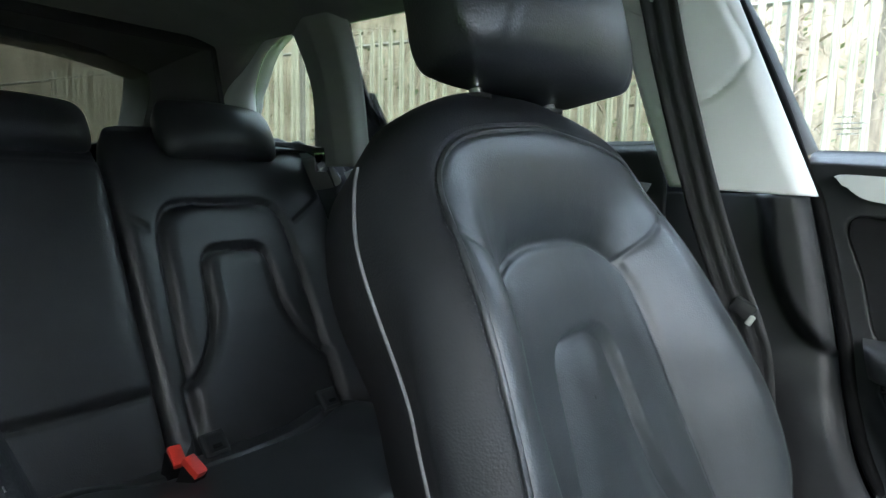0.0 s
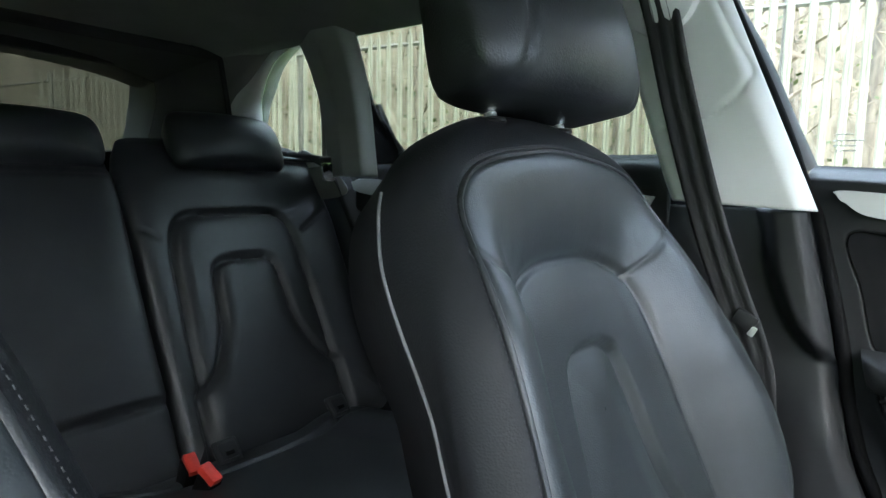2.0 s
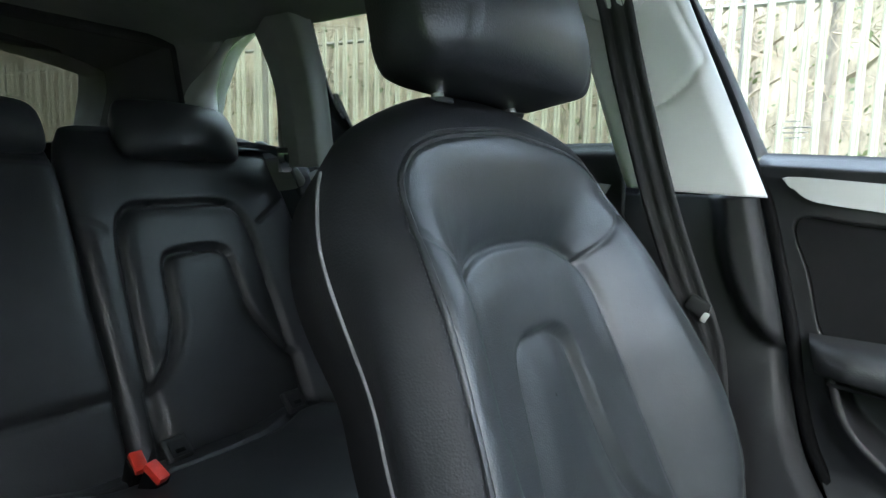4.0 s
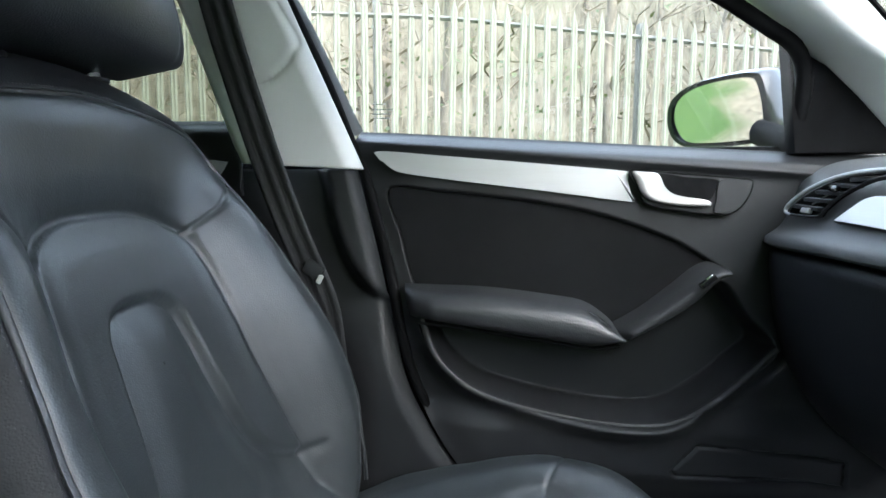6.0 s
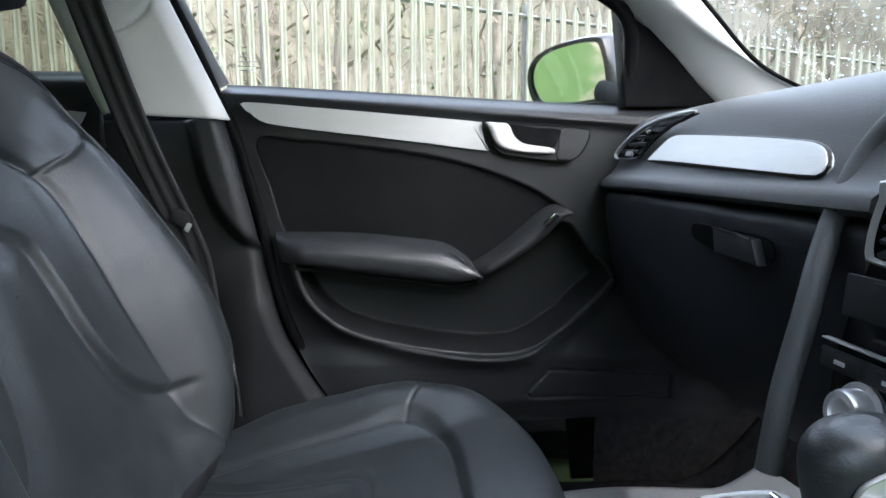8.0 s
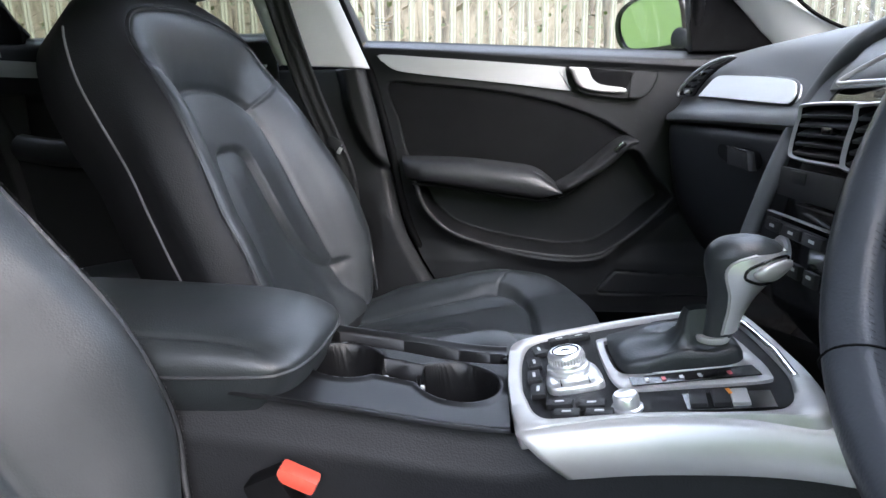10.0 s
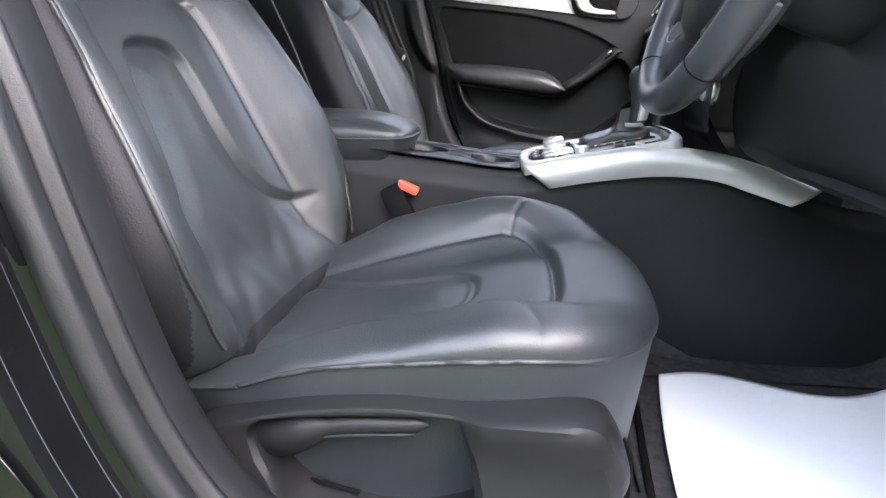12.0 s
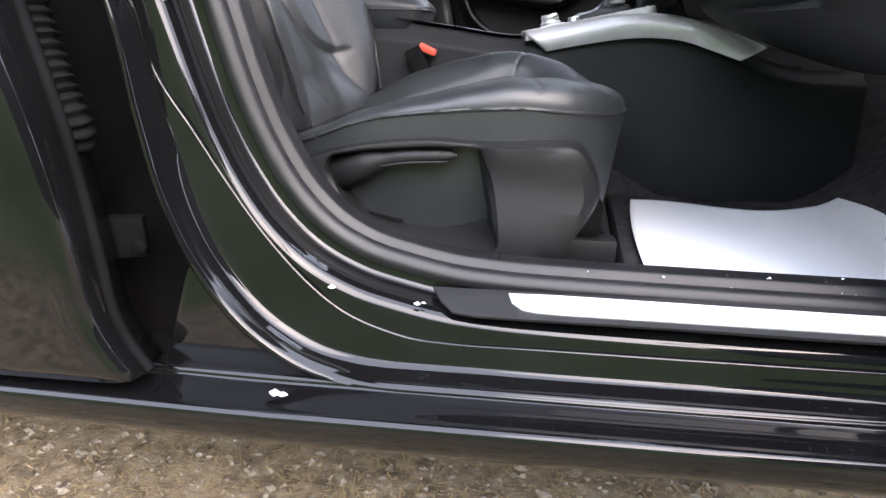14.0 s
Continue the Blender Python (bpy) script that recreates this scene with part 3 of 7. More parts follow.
# armrest
def ledge(name, up, low, depth, material, label="", n=50):
    """A padded ledge on the door: an upper and a lower edge (x, z), rounded towards the cabin."""
    a_, b_ = spline(up, n), spline(low, n)
    end = np.clip(np.arange(n) / 6, 0, 1) ** .5
    rows = []
    for t, y in ((-.12, .706), (-.05, .692), (.0, .676), (.10, .662), (.24, .653), (.42, .6485), (.62, .6485), (.82, .652), (.94, .658), (1.0, .668), (1.02, .684), (.98, .706)):
        q = a_ + (b_ - a_) * t
        rows.append(np.stack([q[:, 0], .706 - (.706 - y) * depth * (.35 + .65 * end), q[:, 1]], 1))
    return sheet(name, rows, material, door, label, sharp=70, flip=True)


ledge("armrest", [(.140, .833), (.20, .8315), (.273, .828), (.36, .818), (.413, .809), (.449, .789), (.472, .768)], [(.150, .790), (.20, .786), (.238, .780), (.306, .770), (.376, .760), (.429, .754), (.470, .763)], 1.0,
      LEATHER_FIRM, "padded black leather armrest")
ledge("pull_handle", [(.455, .776), (.50, .803), (.545, .838), (.578, .866), (.600, .876), (.616, .872)], [(.462, .758), (.515, .786), (.564, .818), (.592, .846), (.604, .858), (.614, .862)], 1.04, SOFT, "black door pull handle")
tube("armrest_lip", np.stack([*(lambda q: (q[:, 0], np.full(40, .672), q[:, 1] - .004))(spline([(.165, .787), (.238, .779), (.306, .769), (.376, .759), (.429, .752), (.466, .757)], 40))], 1), .0028, RUBBER_DARK, door, n=8)
tube("chrome_edge", [(.415, .664, .808), (.432, .660, .800), (.450, .656, .785)], .0012, CHROME, door, n=6)
block("window_switch", (.026, .010, .008), axes((.578, .6375, .858), (.62, 0, .5), (0, -1, 0)), GLOSS_BLACK, door, "window lift switch", bevel=.002)
block("switch_key", (.010, .006, .006), axes((.580, .636, .8635), (.62, 0, .5), (0, -1, 0)), CHROME, door, bevel=.001)

# window frame and pane


def rim_point(x, z, out=0.0):
    return (x, glass_y(z) + out, z)


frame_pts = [rim_point(.052, 1.07), rim_point(.026, 1.13), rim_point(-.012, 1.22), rim_point(-.055, 1.31), rim_point(-.03, 1.345), rim_point(.15, 1.352), rim_point(.35, 1.336),
             rim_point(.52, 1.290), rim_point(.655, 1.222), rim_point(.720, 1.170), rim_point(.735, 1.05)]
# one frame in two tones: the rear's paler grey includes the light on it
tube("window_frame", spline(frame_pts, 90)[:66], .019, SOFT_TOP, door, "dark grey window frame", n=8, flat=1.0)
tube("frame_front", spline(frame_pts, 90)[64:], .012, RUBBER_DARK, door, "black front edge of the window", n=8)
pane = [(.05, 1.045), (.052, 1.07), (.026, 1.13), (-.012, 1.22), (-.055, 1.31), (-.03, 1.345), (.15, 1.352), (.35, 1.336), (.52, 1.290), (.66, 1.215), (.742, 1.150), (.748, 1.03)]
gm = axes((0, glass_y(0), 0), (1, 0, 0), (0, -.30, 1))
k = math.hypot(1, .3)
w_pane = plate("window_pane", [(x, z * k) for x, z in pane], gm, .004, GLASS, door, bevel=0)
w_pane.visible_shadow = False
# small printed mark in the pane's corner
for j, (dx, dz, w) in enumerate(((.014, .030, .020), (.012, .022, .034), (.012, .0155, .030), (.015, .009, .024))):
    block("glass_mark", (w, .0016, .0006), gm @ Matrix.Translation((.074 + dx + w / 2, (1.088 + dz) * k, .0048)), PRINT, door, bevel=0.0002, seg=1)
# mirror triangle
plate("mirror_triangle", [(.724, 1.040), (.704, 1.205), (.76, 1.168), (.809, 1.122), (.852, 1.076), (.895, 1.040)], FACE_IN @ Matrix.Translation((0, 0, -.752)), .030, RUBBER_DARK, door, "black mirror triangle cover", bevel=.006)

# outside mirror
mir = thing("door_mirror", (.72, .98, 1.13), "black door mirror with a wet mirror glass", "mirror")
mm = axes((.700, .990, 1.128), (.50, -.866, 0), (-.23, -.13, .96))
shell = spline([(-.118, -.035), (-.120, .004), (-.100, .038), (-.05, .060), (.03, .067), (.095, .063), (.108, .045), (.112, 0), (.105, -.048), (.07, -.062), (-.03, -.064), (-.09, -.058)], 80, True)
rings = []
for kk, d in ((.90, .003), (1.0, .002), (1.02, -.006), (1.02, -.03), (.97, -.06), (.80, -.085), (.45, -.102), (.05, -.106)):
    rings.append([tuple(mm @ Vector((p[0] * kk, p[1] * kk, d))) for p in shell])
rings.insert(0, [tuple(mm @ Vector((p[0] * .89, p[1] * .89, -.006))) for p in shell])
rings.insert(0, [tuple(mm @ Vector((p[0] * .05, p[1] * .05, -.008))) for p in shell])
sheet("mirror_housing", rings, GLOSS_BLACK, mir, "glossy black mirror housing", loop_t=True, cap=True)
plate("mirror_glass", shell * .875, mm @ Matrix.Translation((0, 0, -.0045)), .003, MIRROR, mir, "mirror glass that shows the grass", bevel=.0008)
tube("mirror_arm", spline([(.745, .90, 1.085), (.75, .82, 1.066), (.755, .762, 1.058)], 10), .018, RUBBER_DARK, mir, n=12, flat=1.3)

# B pillar
pil = thing("b_pillar_trim", (0, .66, 1.0), "pale grey B pillar trim over a black lower cover", "pillar trim", kind="structure")
rows = np.linspace(1.015, 1.40, 90)
cols = np.linspace(0, 1, 80)
lx = -.114 - .262 * (rows - 1.028)
rx = .0775 - .400 * (rows - 1.017)
Xp = lx[:, None] + (rx - lx)[:, None] * cols
Zp = np.repeat(rows[:, None], 80, 1) + .010 * (1 - cols)[None] * step((1.06 - rows) / .05)[:, None]
Yp = .664 - .26 * (Zp - 1.02) + .022 * np.clip((cols[None] - .86) / .14, 0, 1) ** 2 + .035 * np.clip((.10 - cols[None]) / .10, 0, 1) ** 2
GR = spline([(-.052, 1.30), (-.022, 1.235), (-.002, 1.195), (-.006, 1.178), (-.022, 1.158), (-.055, 1.138), (-.11, 1.128)], 60)
Yp = Yp + .006 * np.exp(-(line_gap(Xp, Zp, GR) / .004) ** 2)
sheet("upper_trim", np.stack([Xp, Yp, Zp], -1), GREY_TRIM, pil, "pale grey plastic pillar trim", thick=.004)
rows = np.linspace(.44, 1.016, 120)
cols = np.linspace(0, 1, 70)
lx = curve1(rows, [(.44, -.10), (1.02, -.125)])
rx = curve1(rows, [(.44, .33), (.50, .262), (.55, .215), (.60, .182), (.68, .142), (.77, .120), (.85, .106), (1.0, .071), (1.02, .066)])
Xp = lx[:, None] + (rx - lx)[:, None] * cols
Zp = np.repeat(rows[:, None], 70, 1)
BOWL2 = spline([(.020, 1.03), (.020, .985), (.028, .935), (.048, .878), (.075, .838), (.105, .818), (.16, .812), (.16, .90), (.12, 1.03)], 80, True)
d = inside_gap(Xp, Zp, BOWL2)
Yp = .712 - .038 * step((-d + .012) / .030) - .03 * step((.82 - Zp) / .12) * step((Xp - .02) / .08) + .02 * np.clip((cols[None] - .9) / .1, 0, 1) ** 2
sheet("lower_trim", np.stack([Xp, Yp, Zp], -1), SOFT, pil, "black lower pillar cover", thick=.004)
tube("door_seal", spline([(.345, .712, .44), (.276, .712, .50), (.228, .714, .55), (.195, .714, .60), (.154, .714, .68), (.130, .712, .77), (.116, .712, .85), (.079, .708, 1.0), (.066, .705, 1.03), (.03, .690, 1.13),
                          (-.02, .655, 1.25), (-.07, .622, 1.36)], 80), .0085, RUBBER_DARK, pil, "black door seal", n=8)

# seat belt
belt = thing("seat_belt", (-.05, .64, 1.1), "black seat belt hanging from the pillar beside the passenger seat", "seat belt")
path = spline([(-.124, .545, 1.345), (-.104, .572, 1.275), (-.088, .592, 1.19), (-.068, .612, 1.10), (-.048, .628, 1.02), (-.026, .636, .95), (-.004, .642, .89), (.014, .645, .845), (.03, .652, .78), (.045, .66, .60)], 50)
rows = []
for kx in np.linspace(-1, 1, 13):
    rows.append(path + np.array([.0215 * kx, -.002 * math.cos(kx * 8), .006 * kx]))
sheet("webbing", rows, WEBBING, belt, thick=.0016)
for kx in (-.45, .0, .45):
    tube("rib", path + np.array([.0215 * kx, -.0022, .006 * kx]), .0006, WEBBING, belt, n=4)
lathe("belt_guide", [(0, 0), (.050, 0), (.056, .006), (.052, .018), (.036, .026), (0, .028)], axes((-.112, .592, 1.300), (1, 0, -.2), (0, -.26, 1)), GREY_TRIM, belt, "pale grey belt guide cover", n=36)
block("tongue_grip", (.030, .012, .022), pose(.012, .640, .868, 0, 28, 0), HARD, belt, bevel=.004)
block("latch_tongue", (.008, .004, .014), pose(.022, .636, .854, 0, 28, 8), STEEL, belt, "steel belt tongue", bevel=.0015)

# rear left door
rdoor = thing("rear_passenger_door", (-.45, .72, .6), "black rear door panel with aluminium strip under its window", "car door")
zz = np.linspace(.5, 1.093, 90)
xx = np.linspace(-.80, -.118, 120)
Xd, Zd = np.meshgrid(xx, zz, indexing="xy")
Yd = .705 + .035 * step((Zd - 1.07) / .022) + .035 * step((.98 - Zd) / .02) * step((Zd - .84) / .02)
sheet("door_panel", np.stack([Xd, Yd, Zd], -1), SOFT, rdoor, thick=.004)
plate("trim_strip", spline([(-.79, 1.046), (-.6, 1.038), (-.40, 1.034), (-.16, 1.030), (-.152, 1.02), (-.16, 1.006), (-.4, 1.006), (-.6, 1.006), (-.79, 1.017)], 60, True),
      FACE_IN @ Matrix.Translation((0, 0, -.704)), .005, SILVER, rdoor, "brushed aluminium trim strip", bevel=.002)
arm = spline([(-.70, .69, .86), (-.6, .665, .85), (-.4, .66, .84), (-.25, .668, .83)], 20)
tube("armrest", arm, .03, LEATHER_FIRM, rdoor, n=14)
tube("window_frame", spline([(-.690, .735, 1.092), (-.725, .72, 1.14), (-.757, .70, 1.20), (-.766, .655, 1.345), (-.74, .648, 1.368), (-.5, .645, 1.375), (-.22, .645, 1.372), (-.155, .655, 1.34), (-.125, .735, 1.092)], 80),
     .014, RUBBER_DARK, rdoor, n=8)
p = [(-.690, 1.08), (-.725, 1.14), (-.757, 1.20), (-.766, 1.345), (-.74, 1.368), (-.5, 1.375), (-.22, 1.372), (-.155, 1.34), (-.12, 1.08)]
w_pane = plate("window_pane", [(x, z * k) for x, z in p], gm, .004, GLASS_DARK, rdoor, bevel=0)

plate("quarter_filler", [(-.757, 1.08), (-.757, 1.205), (-.742, 1.205), (-.682, 1.105), (-.682, 1.08)], FACE_IN @ Matrix.Translation((0, 0, -.722)), .012, RUBBER_DARK, rdoor, "black corner filler of the rear window", bevel=.003)

# C and D pillars with the quarter window
rear_trim = thing("rear_pillar_trim", (-1.0, .66, 1.2), "pale grey rear pillar trim round the quarter window", "pillar trim", kind="structure")
rows = np.linspace(1.05, 1.40, 50)
cols = np.linspace(0, 1, 30) ** 1.2
lx = curve1(rows, [(1.05, -.800), (1.15, -.818), (1.25, -.835), (1.34, -.855), (1.40, -.875)])
rx = curve1(rows, [(1.05, -.712), (1.2, -.732), (1.34, -.742), (1.40, -.755)])
Xp = lx[:, None] + (rx - lx)[:, None] * cols
Zp = np.repeat(rows[:, None], 30, 1)
Yp = .652 - .070 * np.clip((Zp - 1.15) / .25, 0, 1) ** 2 + .03 * step((cols[None] - .80) / .20) + .036 * step((.22 - cols[None]) / .22)
Xp = Xp - .066 * step((.22 - cols[None]) / .22)
# greyer than the B pillar trim, to hold the shade back here
sheet("c_pillar", np.stack([Xp, Yp, Zp], -1), PILLAR_SHADED, rear_trim, thick=.004)
QW = spline([(-1.145, 1.10), (-1.138, 1.205), (-1.112, 1.252), (-1.05, 1.308), (-.957, 1.345), (-.925, 1.345), (-.912, 1.25), (-.900, 1.12), (-.94, 1.09)], 120, True)
c = np.array([-1.02, 1.20])
outer = spline([(-1.72, 1.00), (-1.72, 1.20), (-1.60, 1.33), (-1.30, 1.385), (-1.0, 1.40), (-.90, 1.40), (-.888, 1.30), (-.878, 1.1), (-.87, 1.0)], 240, True)
a_o = np.arctan2(outer[:, 1] - c[1], outer[:, 0] - c[0])
o = np.argsort(a_o)
outer = outer[o]
a_q = np.arctan2(QW[:, 1] - c[1], QW[:, 0] - c[0])
oq = np.argsort(a_q)
qx = np.interp(a_o[o], np.concatenate([a_q[oq] - 2 * np.pi, a_q[oq], a_q[oq] + 2 * np.pi]), np.tile(QW[oq, 0], 3))
qz = np.interp(a_o[o], np.concatenate([a_q[oq] - 2 * np.pi, a_q[oq], a_q[oq] + 2 * np.pi]), np.tile(QW[oq, 1], 3))
rings = []
for kk, y in ((0, .728), (.06, .706), (.14, .698), (.22, .694), (.34, .684), (.6, .660), (1.0, .64)):
    q = np.stack([qx, qz], 1) * (1 - kk) + outer * kk
    front_part = step((q[:, 0] + 1.02) / .12)
    yy_ = y * (1 - front_part) + max(y, .688) * front_part
    rings.append(np.stack([q[:, 0], yy_ - .08 * np.clip((q[:, 1] - 1.24) / .16, 0, 1) ** 1.6, q[:, 1]], 1))
# pale inner rings paint the window light that grazes the rim
sheet("lit_window_rim", rings[:4], GREY_TRIM, rear_trim, loop_t=True, thick=.003)
# headliner grey on the rest stands for the pillar's shade
sheet("d_pillar", rings[3:], HEADLINER, rear_trim, "rear pillar trim, its shade given as dark grey", loop_t=True, thick=.003)
w_pane = plate("quarter_pane", [(x, z * k) for x, z in QW], gm @ Matrix.Translation((0, 0, -.012)), .004, GLASS_DARK, rear_trim, bevel=0)


# pale rail over the rear windows
xr = np.linspace(-.94, .02, 60)
drop = .05 * np.clip((-xr - .9) / .7, 0, 1) ** 2
sheet("roof_rail", [np.stack([xr, np.full(60, y), z - drop], 1) for y, z in spline([(.700, 1.356), (.680, 1.343), (.660, 1.3385), (.640, 1.3415), (.625, 1.352)], 14)], GREY_TRIM, rear_trim, "pale grey trim over the windows", thick=.002)

# the other side of the load space, closed by an unseen wall against stray light
far_side = thing("rear_side_lining", (-1.3, -.72, .9), "dark lining of the load space on the driver side", "trim", kind="structure")
Xw, Zw = np.meshgrid(np.linspace(-1.74, -.98, 16), np.linspace(.36, 1.40, 24), indexing="ij")
sheet("side_lining", np.stack([Xw, -.76 + .09 * np.clip((Zw - 1.05) / .33, 0, 1), Zw], -1), HEADLINER, far_side, thick=.01)

# tailgate with its window
tail = thing("tailgate", (-1.65, YC, 1.2), "dark tailgate with a rain-spotted rear window", "tailgate")
tw = spline([(-.66, 1.19), (-.655, 1.262), (-.60, 1.318), (-.45, 1.330), (0, 1.335), (.45, 1.330), (.60, 1.318), (.655, 1.262), (.66, 1.19), (.62, 1.12), (0, 1.09), (-.62, 1.12)], 140, True) * [1.08, 1] + [YC, 0]
fx = lambda z: -1.50 - .55 * (1.33 - z)
to = np.stack([(tw[:, 0] - YC) * 1.13 + YC, 1.21 + (tw[:, 1] - 1.21) * 1.55], 1)
rings = [np.stack([fx(q[:, 1]) + dx, q[:, 0], q[:, 1]], 1) for q, dx in ((tw, -.02), (tw * .93 + to * .07, .0), (to * .5 + tw * .5, .01), (to, .02))]
sheet("window_surround", rings, SOFT, tail, loop_t=True, thick=.006)
tg = axes((fx(0) - .012, 0, 0), (0, 1, 0), (.55, 0, 1))
kt = math.hypot(1, .55)
w_pane = plate("window_pane", [(y, z * kt) for y, z in tw], tg, .004, GLASS_PRIVACY, tail, bevel=0)

block("lower_panel", (.05, 1.36, .62), Matrix.Translation((-1.66, YC, .76)), SOFT, tail, bevel=.01)

# cargo net on its bar below the headliner
net = thing("cargo_net", (-1.15, YC, 1.33), "dark luggage net hanging from a bar under the headliner", "cargo net")
bar_y = np.linspace(YC - .69, YC + .69, 20)
tube("net_bar", np.stack([np.full(20, -1.20), bar_y, np.full(20, 1.338)], 1), .012, NET, net, n=10)
for s in (-1, 1):
    lathe("bar_end", [(0, 0), (.018, 0), (.02, .008), (.016, .02), (.008, .03), (0, .032)], axes((-1.20, YC + s * .672, 1.340), (1, 0, 0), (0, 0, -s)), HARD, net, n=16)


def net_material():
    m, n, l, b = node_material("net_mesh")
    tr = n.new("ShaderNodeBsdfTransparent")
    mix = n.new("ShaderNodeMixShader")
    b.inputs["Base Color"].default_value = (.012, .012, .012, 1)
    b.inputs["Roughness"].default_value = .9
    mix.inputs["Fac"].default_value = .70
    l.new(tr.outputs[0], mix.inputs[1])
    l.new(b.outputs[0], mix.inputs[2])
    l.new(mix.outputs[0], n["Material Output"].inputs["Surface"])
    return m


yy, zz2 = np.meshgrid(np.linspace(YC - .655, YC + .655, 20), np.linspace(.98, 1.335, 8), indexing="ij")
sheet("mesh_panel", np.stack([-1.20 + .25 * (1.335 - zz2), yy, zz2], -1), net_material(), net)
tube("hem", np.stack([-1.20 + .25 * (1.335 - np.linspace(.98, 1.335, 6)), np.full(6, YC + .655), np.linspace(.98, 1.335, 6)], 1), .006, NET, net, n=6)

# rear parcel edge and belt at the wheel arch
arch = thing("wheel_arch_trim", (-.9, .66, .9), "dark trim over the rear wheel arch", "trim", kind="structure")
xx, zz2 = np.meshgrid(np.linspace(-1.7, -.70, 30), np.linspace(.40, 1.085, 30), indexing="ij")
sheet("arch_panel", np.stack([xx, .715 + .02 * step((zz2 - 1.05) / .03), zz2], -1), SOFT, arch, thick=.005)
yy, xx = np.meshgrid(np.linspace(.56, .735, 10), np.linspace(-1.25, -.94, 20), indexing="ij")
sheet("ledge", np.stack([xx, yy, 1.085 - .02 * (yy < .6)], -1), DEEP_BLACK, arch, thick=.006)
rb = thing("rear_seat_belt", (-.87, .69, 1.07), "black rear seat belt with a steel tongue", "seat belt")
rpth = spline([(-1.02, .62, 1.10), (-.95, .64, 1.098), (-.88, .675, 1.085), (-.84, .695, 1.05), (-.80, .70, .98), (-.74, .70, .86), (-.70, .70, .62)], 40)
rows = [rpth + np.array([.012 * kx, .014 * kx, .004 * kx]) for kx in np.linspace(-1, 1, 6)]
sheet("webbing", rows, WEBBING, rb, thick=.002)
block("latch_tongue", (.030, .008, .042), pose(-.858, .676, 1.060, 10, 0, 35), CHROME, rb, "steel belt tongue", bevel=.002)
block("tongue_grip", (.036, .014, .016), pose(-.862, .678, 1.085, 10, 0, 35), HARD, rb, bevel=.003)

# A pillar
apil = thing("a_pillar_trim", (.8, .69, 1.15), "pale grey A pillar trim beside the windscreen", "pillar trim", kind="structure")
L1 = spline([(.892, .738, 1.035), (.852, .738, 1.074), (.809, .738, 1.120), (.735, .732, 1.188), (.60, .700, 1.272), (.45, .665, 1.338), (.25, .640, 1.365)], 50)
L2 = spline([(1.10, .70, 1.040), (1.00, .668, 1.062), (.905, .652, 1.102), (.822, .645, 1.178), (.742, .634, 1.252), (.62, .612, 1.335)], 50)
rows = []
for t in np.linspace(0, 1, 16):
    q = L1 * (1 - t) + L2 * t
    q = q + np.array([-.10, -.16, .06]) * (.24 * math.sin(math.pi * t ** .8))
    rows.append(q)
sheet("upper_trim", rows, GREY_TRIM, apil, thick=.004)
tube("screen_seal", L2 + [.004, -.002, .002], .0035, RUBBER_DARK, apil, n=6)
rows = [L1 * [1, -1, 1] + [0, 2 * YC, 0], L2 * [1, -1, 1] + [0, 2 * YC, 0]]
sheet("upper_trim", [rows[0] * (1 - t) + rows[1] * t for t in np.linspace(0, 1, 10)], GREY_TRIM, apil, thick=.004)

# windscreen
ws = thing("windscreen", (1.0, YC, 1.2), "sleet-spotted windscreen", "windscreen", kind="structure")
rows = []
for t in np.linspace(0, 1, 24):
    a = np.array([1.12 - .50 * t, 0, 1.035 + .335 * t])
    yw = .815 - .10 * t
    y = np.linspace(-1, 1, 40)
    rows.append(np.stack([a[0] + .10 * (1 - y * y) * (1 - .4 * t) - .115 * math.sin(math.pi * t ** .6) * np.abs(y) ** 6, y * yw + YC, np.full(40, a[2])], 1))
w_pane = sheet("glass", rows, GLASS, ws, thick=.005)
w_pane.visible_shadow = False
WS_ROWS = np.array(rows)
g1 = random.Random(8)
verts, faces = [], []
for i in range(3600):
    a, b = g1.uniform(.02, .9) * 22, g1.uniform(.35, .98) * 38
    i0, j0 = int(a), int(b)
    fa, fb = a - i0, b - j0
    p = (WS_ROWS[i0, j0] * (1 - fa) + WS_ROWS[i0 + 1, j0] * fa) * (1 - fb) + (WS_ROWS[i0, j0 + 1] * (1 - fa) + WS_ROWS[i0 + 1, j0 + 1] * fa) * fb
    r = abs(g1.gauss(0, .0010)) + .0005
    p = p + np.array([.006, 0, .006])
    n0 = len(verts)
    for q in range(5):
        an = q * 1.2566
        verts.append(p + np.array([-.45 * r * math.sin(an), r * 1.3 * math.cos(an), r * .8 * math.sin(an)]))
    faces.append((n0, n0 + 1, n0 + 2, n0 + 3, n0 + 4))
tagged(raw("sleet_drops", verts, faces, SNOW, ws, smooth=False), kind="stuff")

# outer skin of the passenger side, closing the cabin
side = thing("body_side", (0, .80, .5), "black painted left side of the car", "car body", kind="structure")
Xs, Zs = np.meshgrid(np.linspace(-1.9, 1.5, 40), np.linspace(.22, 1.055, 24), indexing="ij")
sheet("outer_skin", np.stack([Xs, .800 + .07 * np.sin(np.pi * np.clip((Zs - .2) / .86, 0, 1)), Zs], -1), PAINT, side, thick=.003)
block("kick_panel", (.60, .012, .62), Matrix.Translation((1.0, .752, .62)), CARPET, side, bevel=.002)
block("kick_panel", (.60, .012, .45), Matrix.Translation((1.05, -.80, .60)), CARPET, side, bevel=.002)
block("bonnet", (1.1, 1.6, .02), pose(1.75, YC, .98, 0, 5, 0), PAINT, side, bevel=.006)
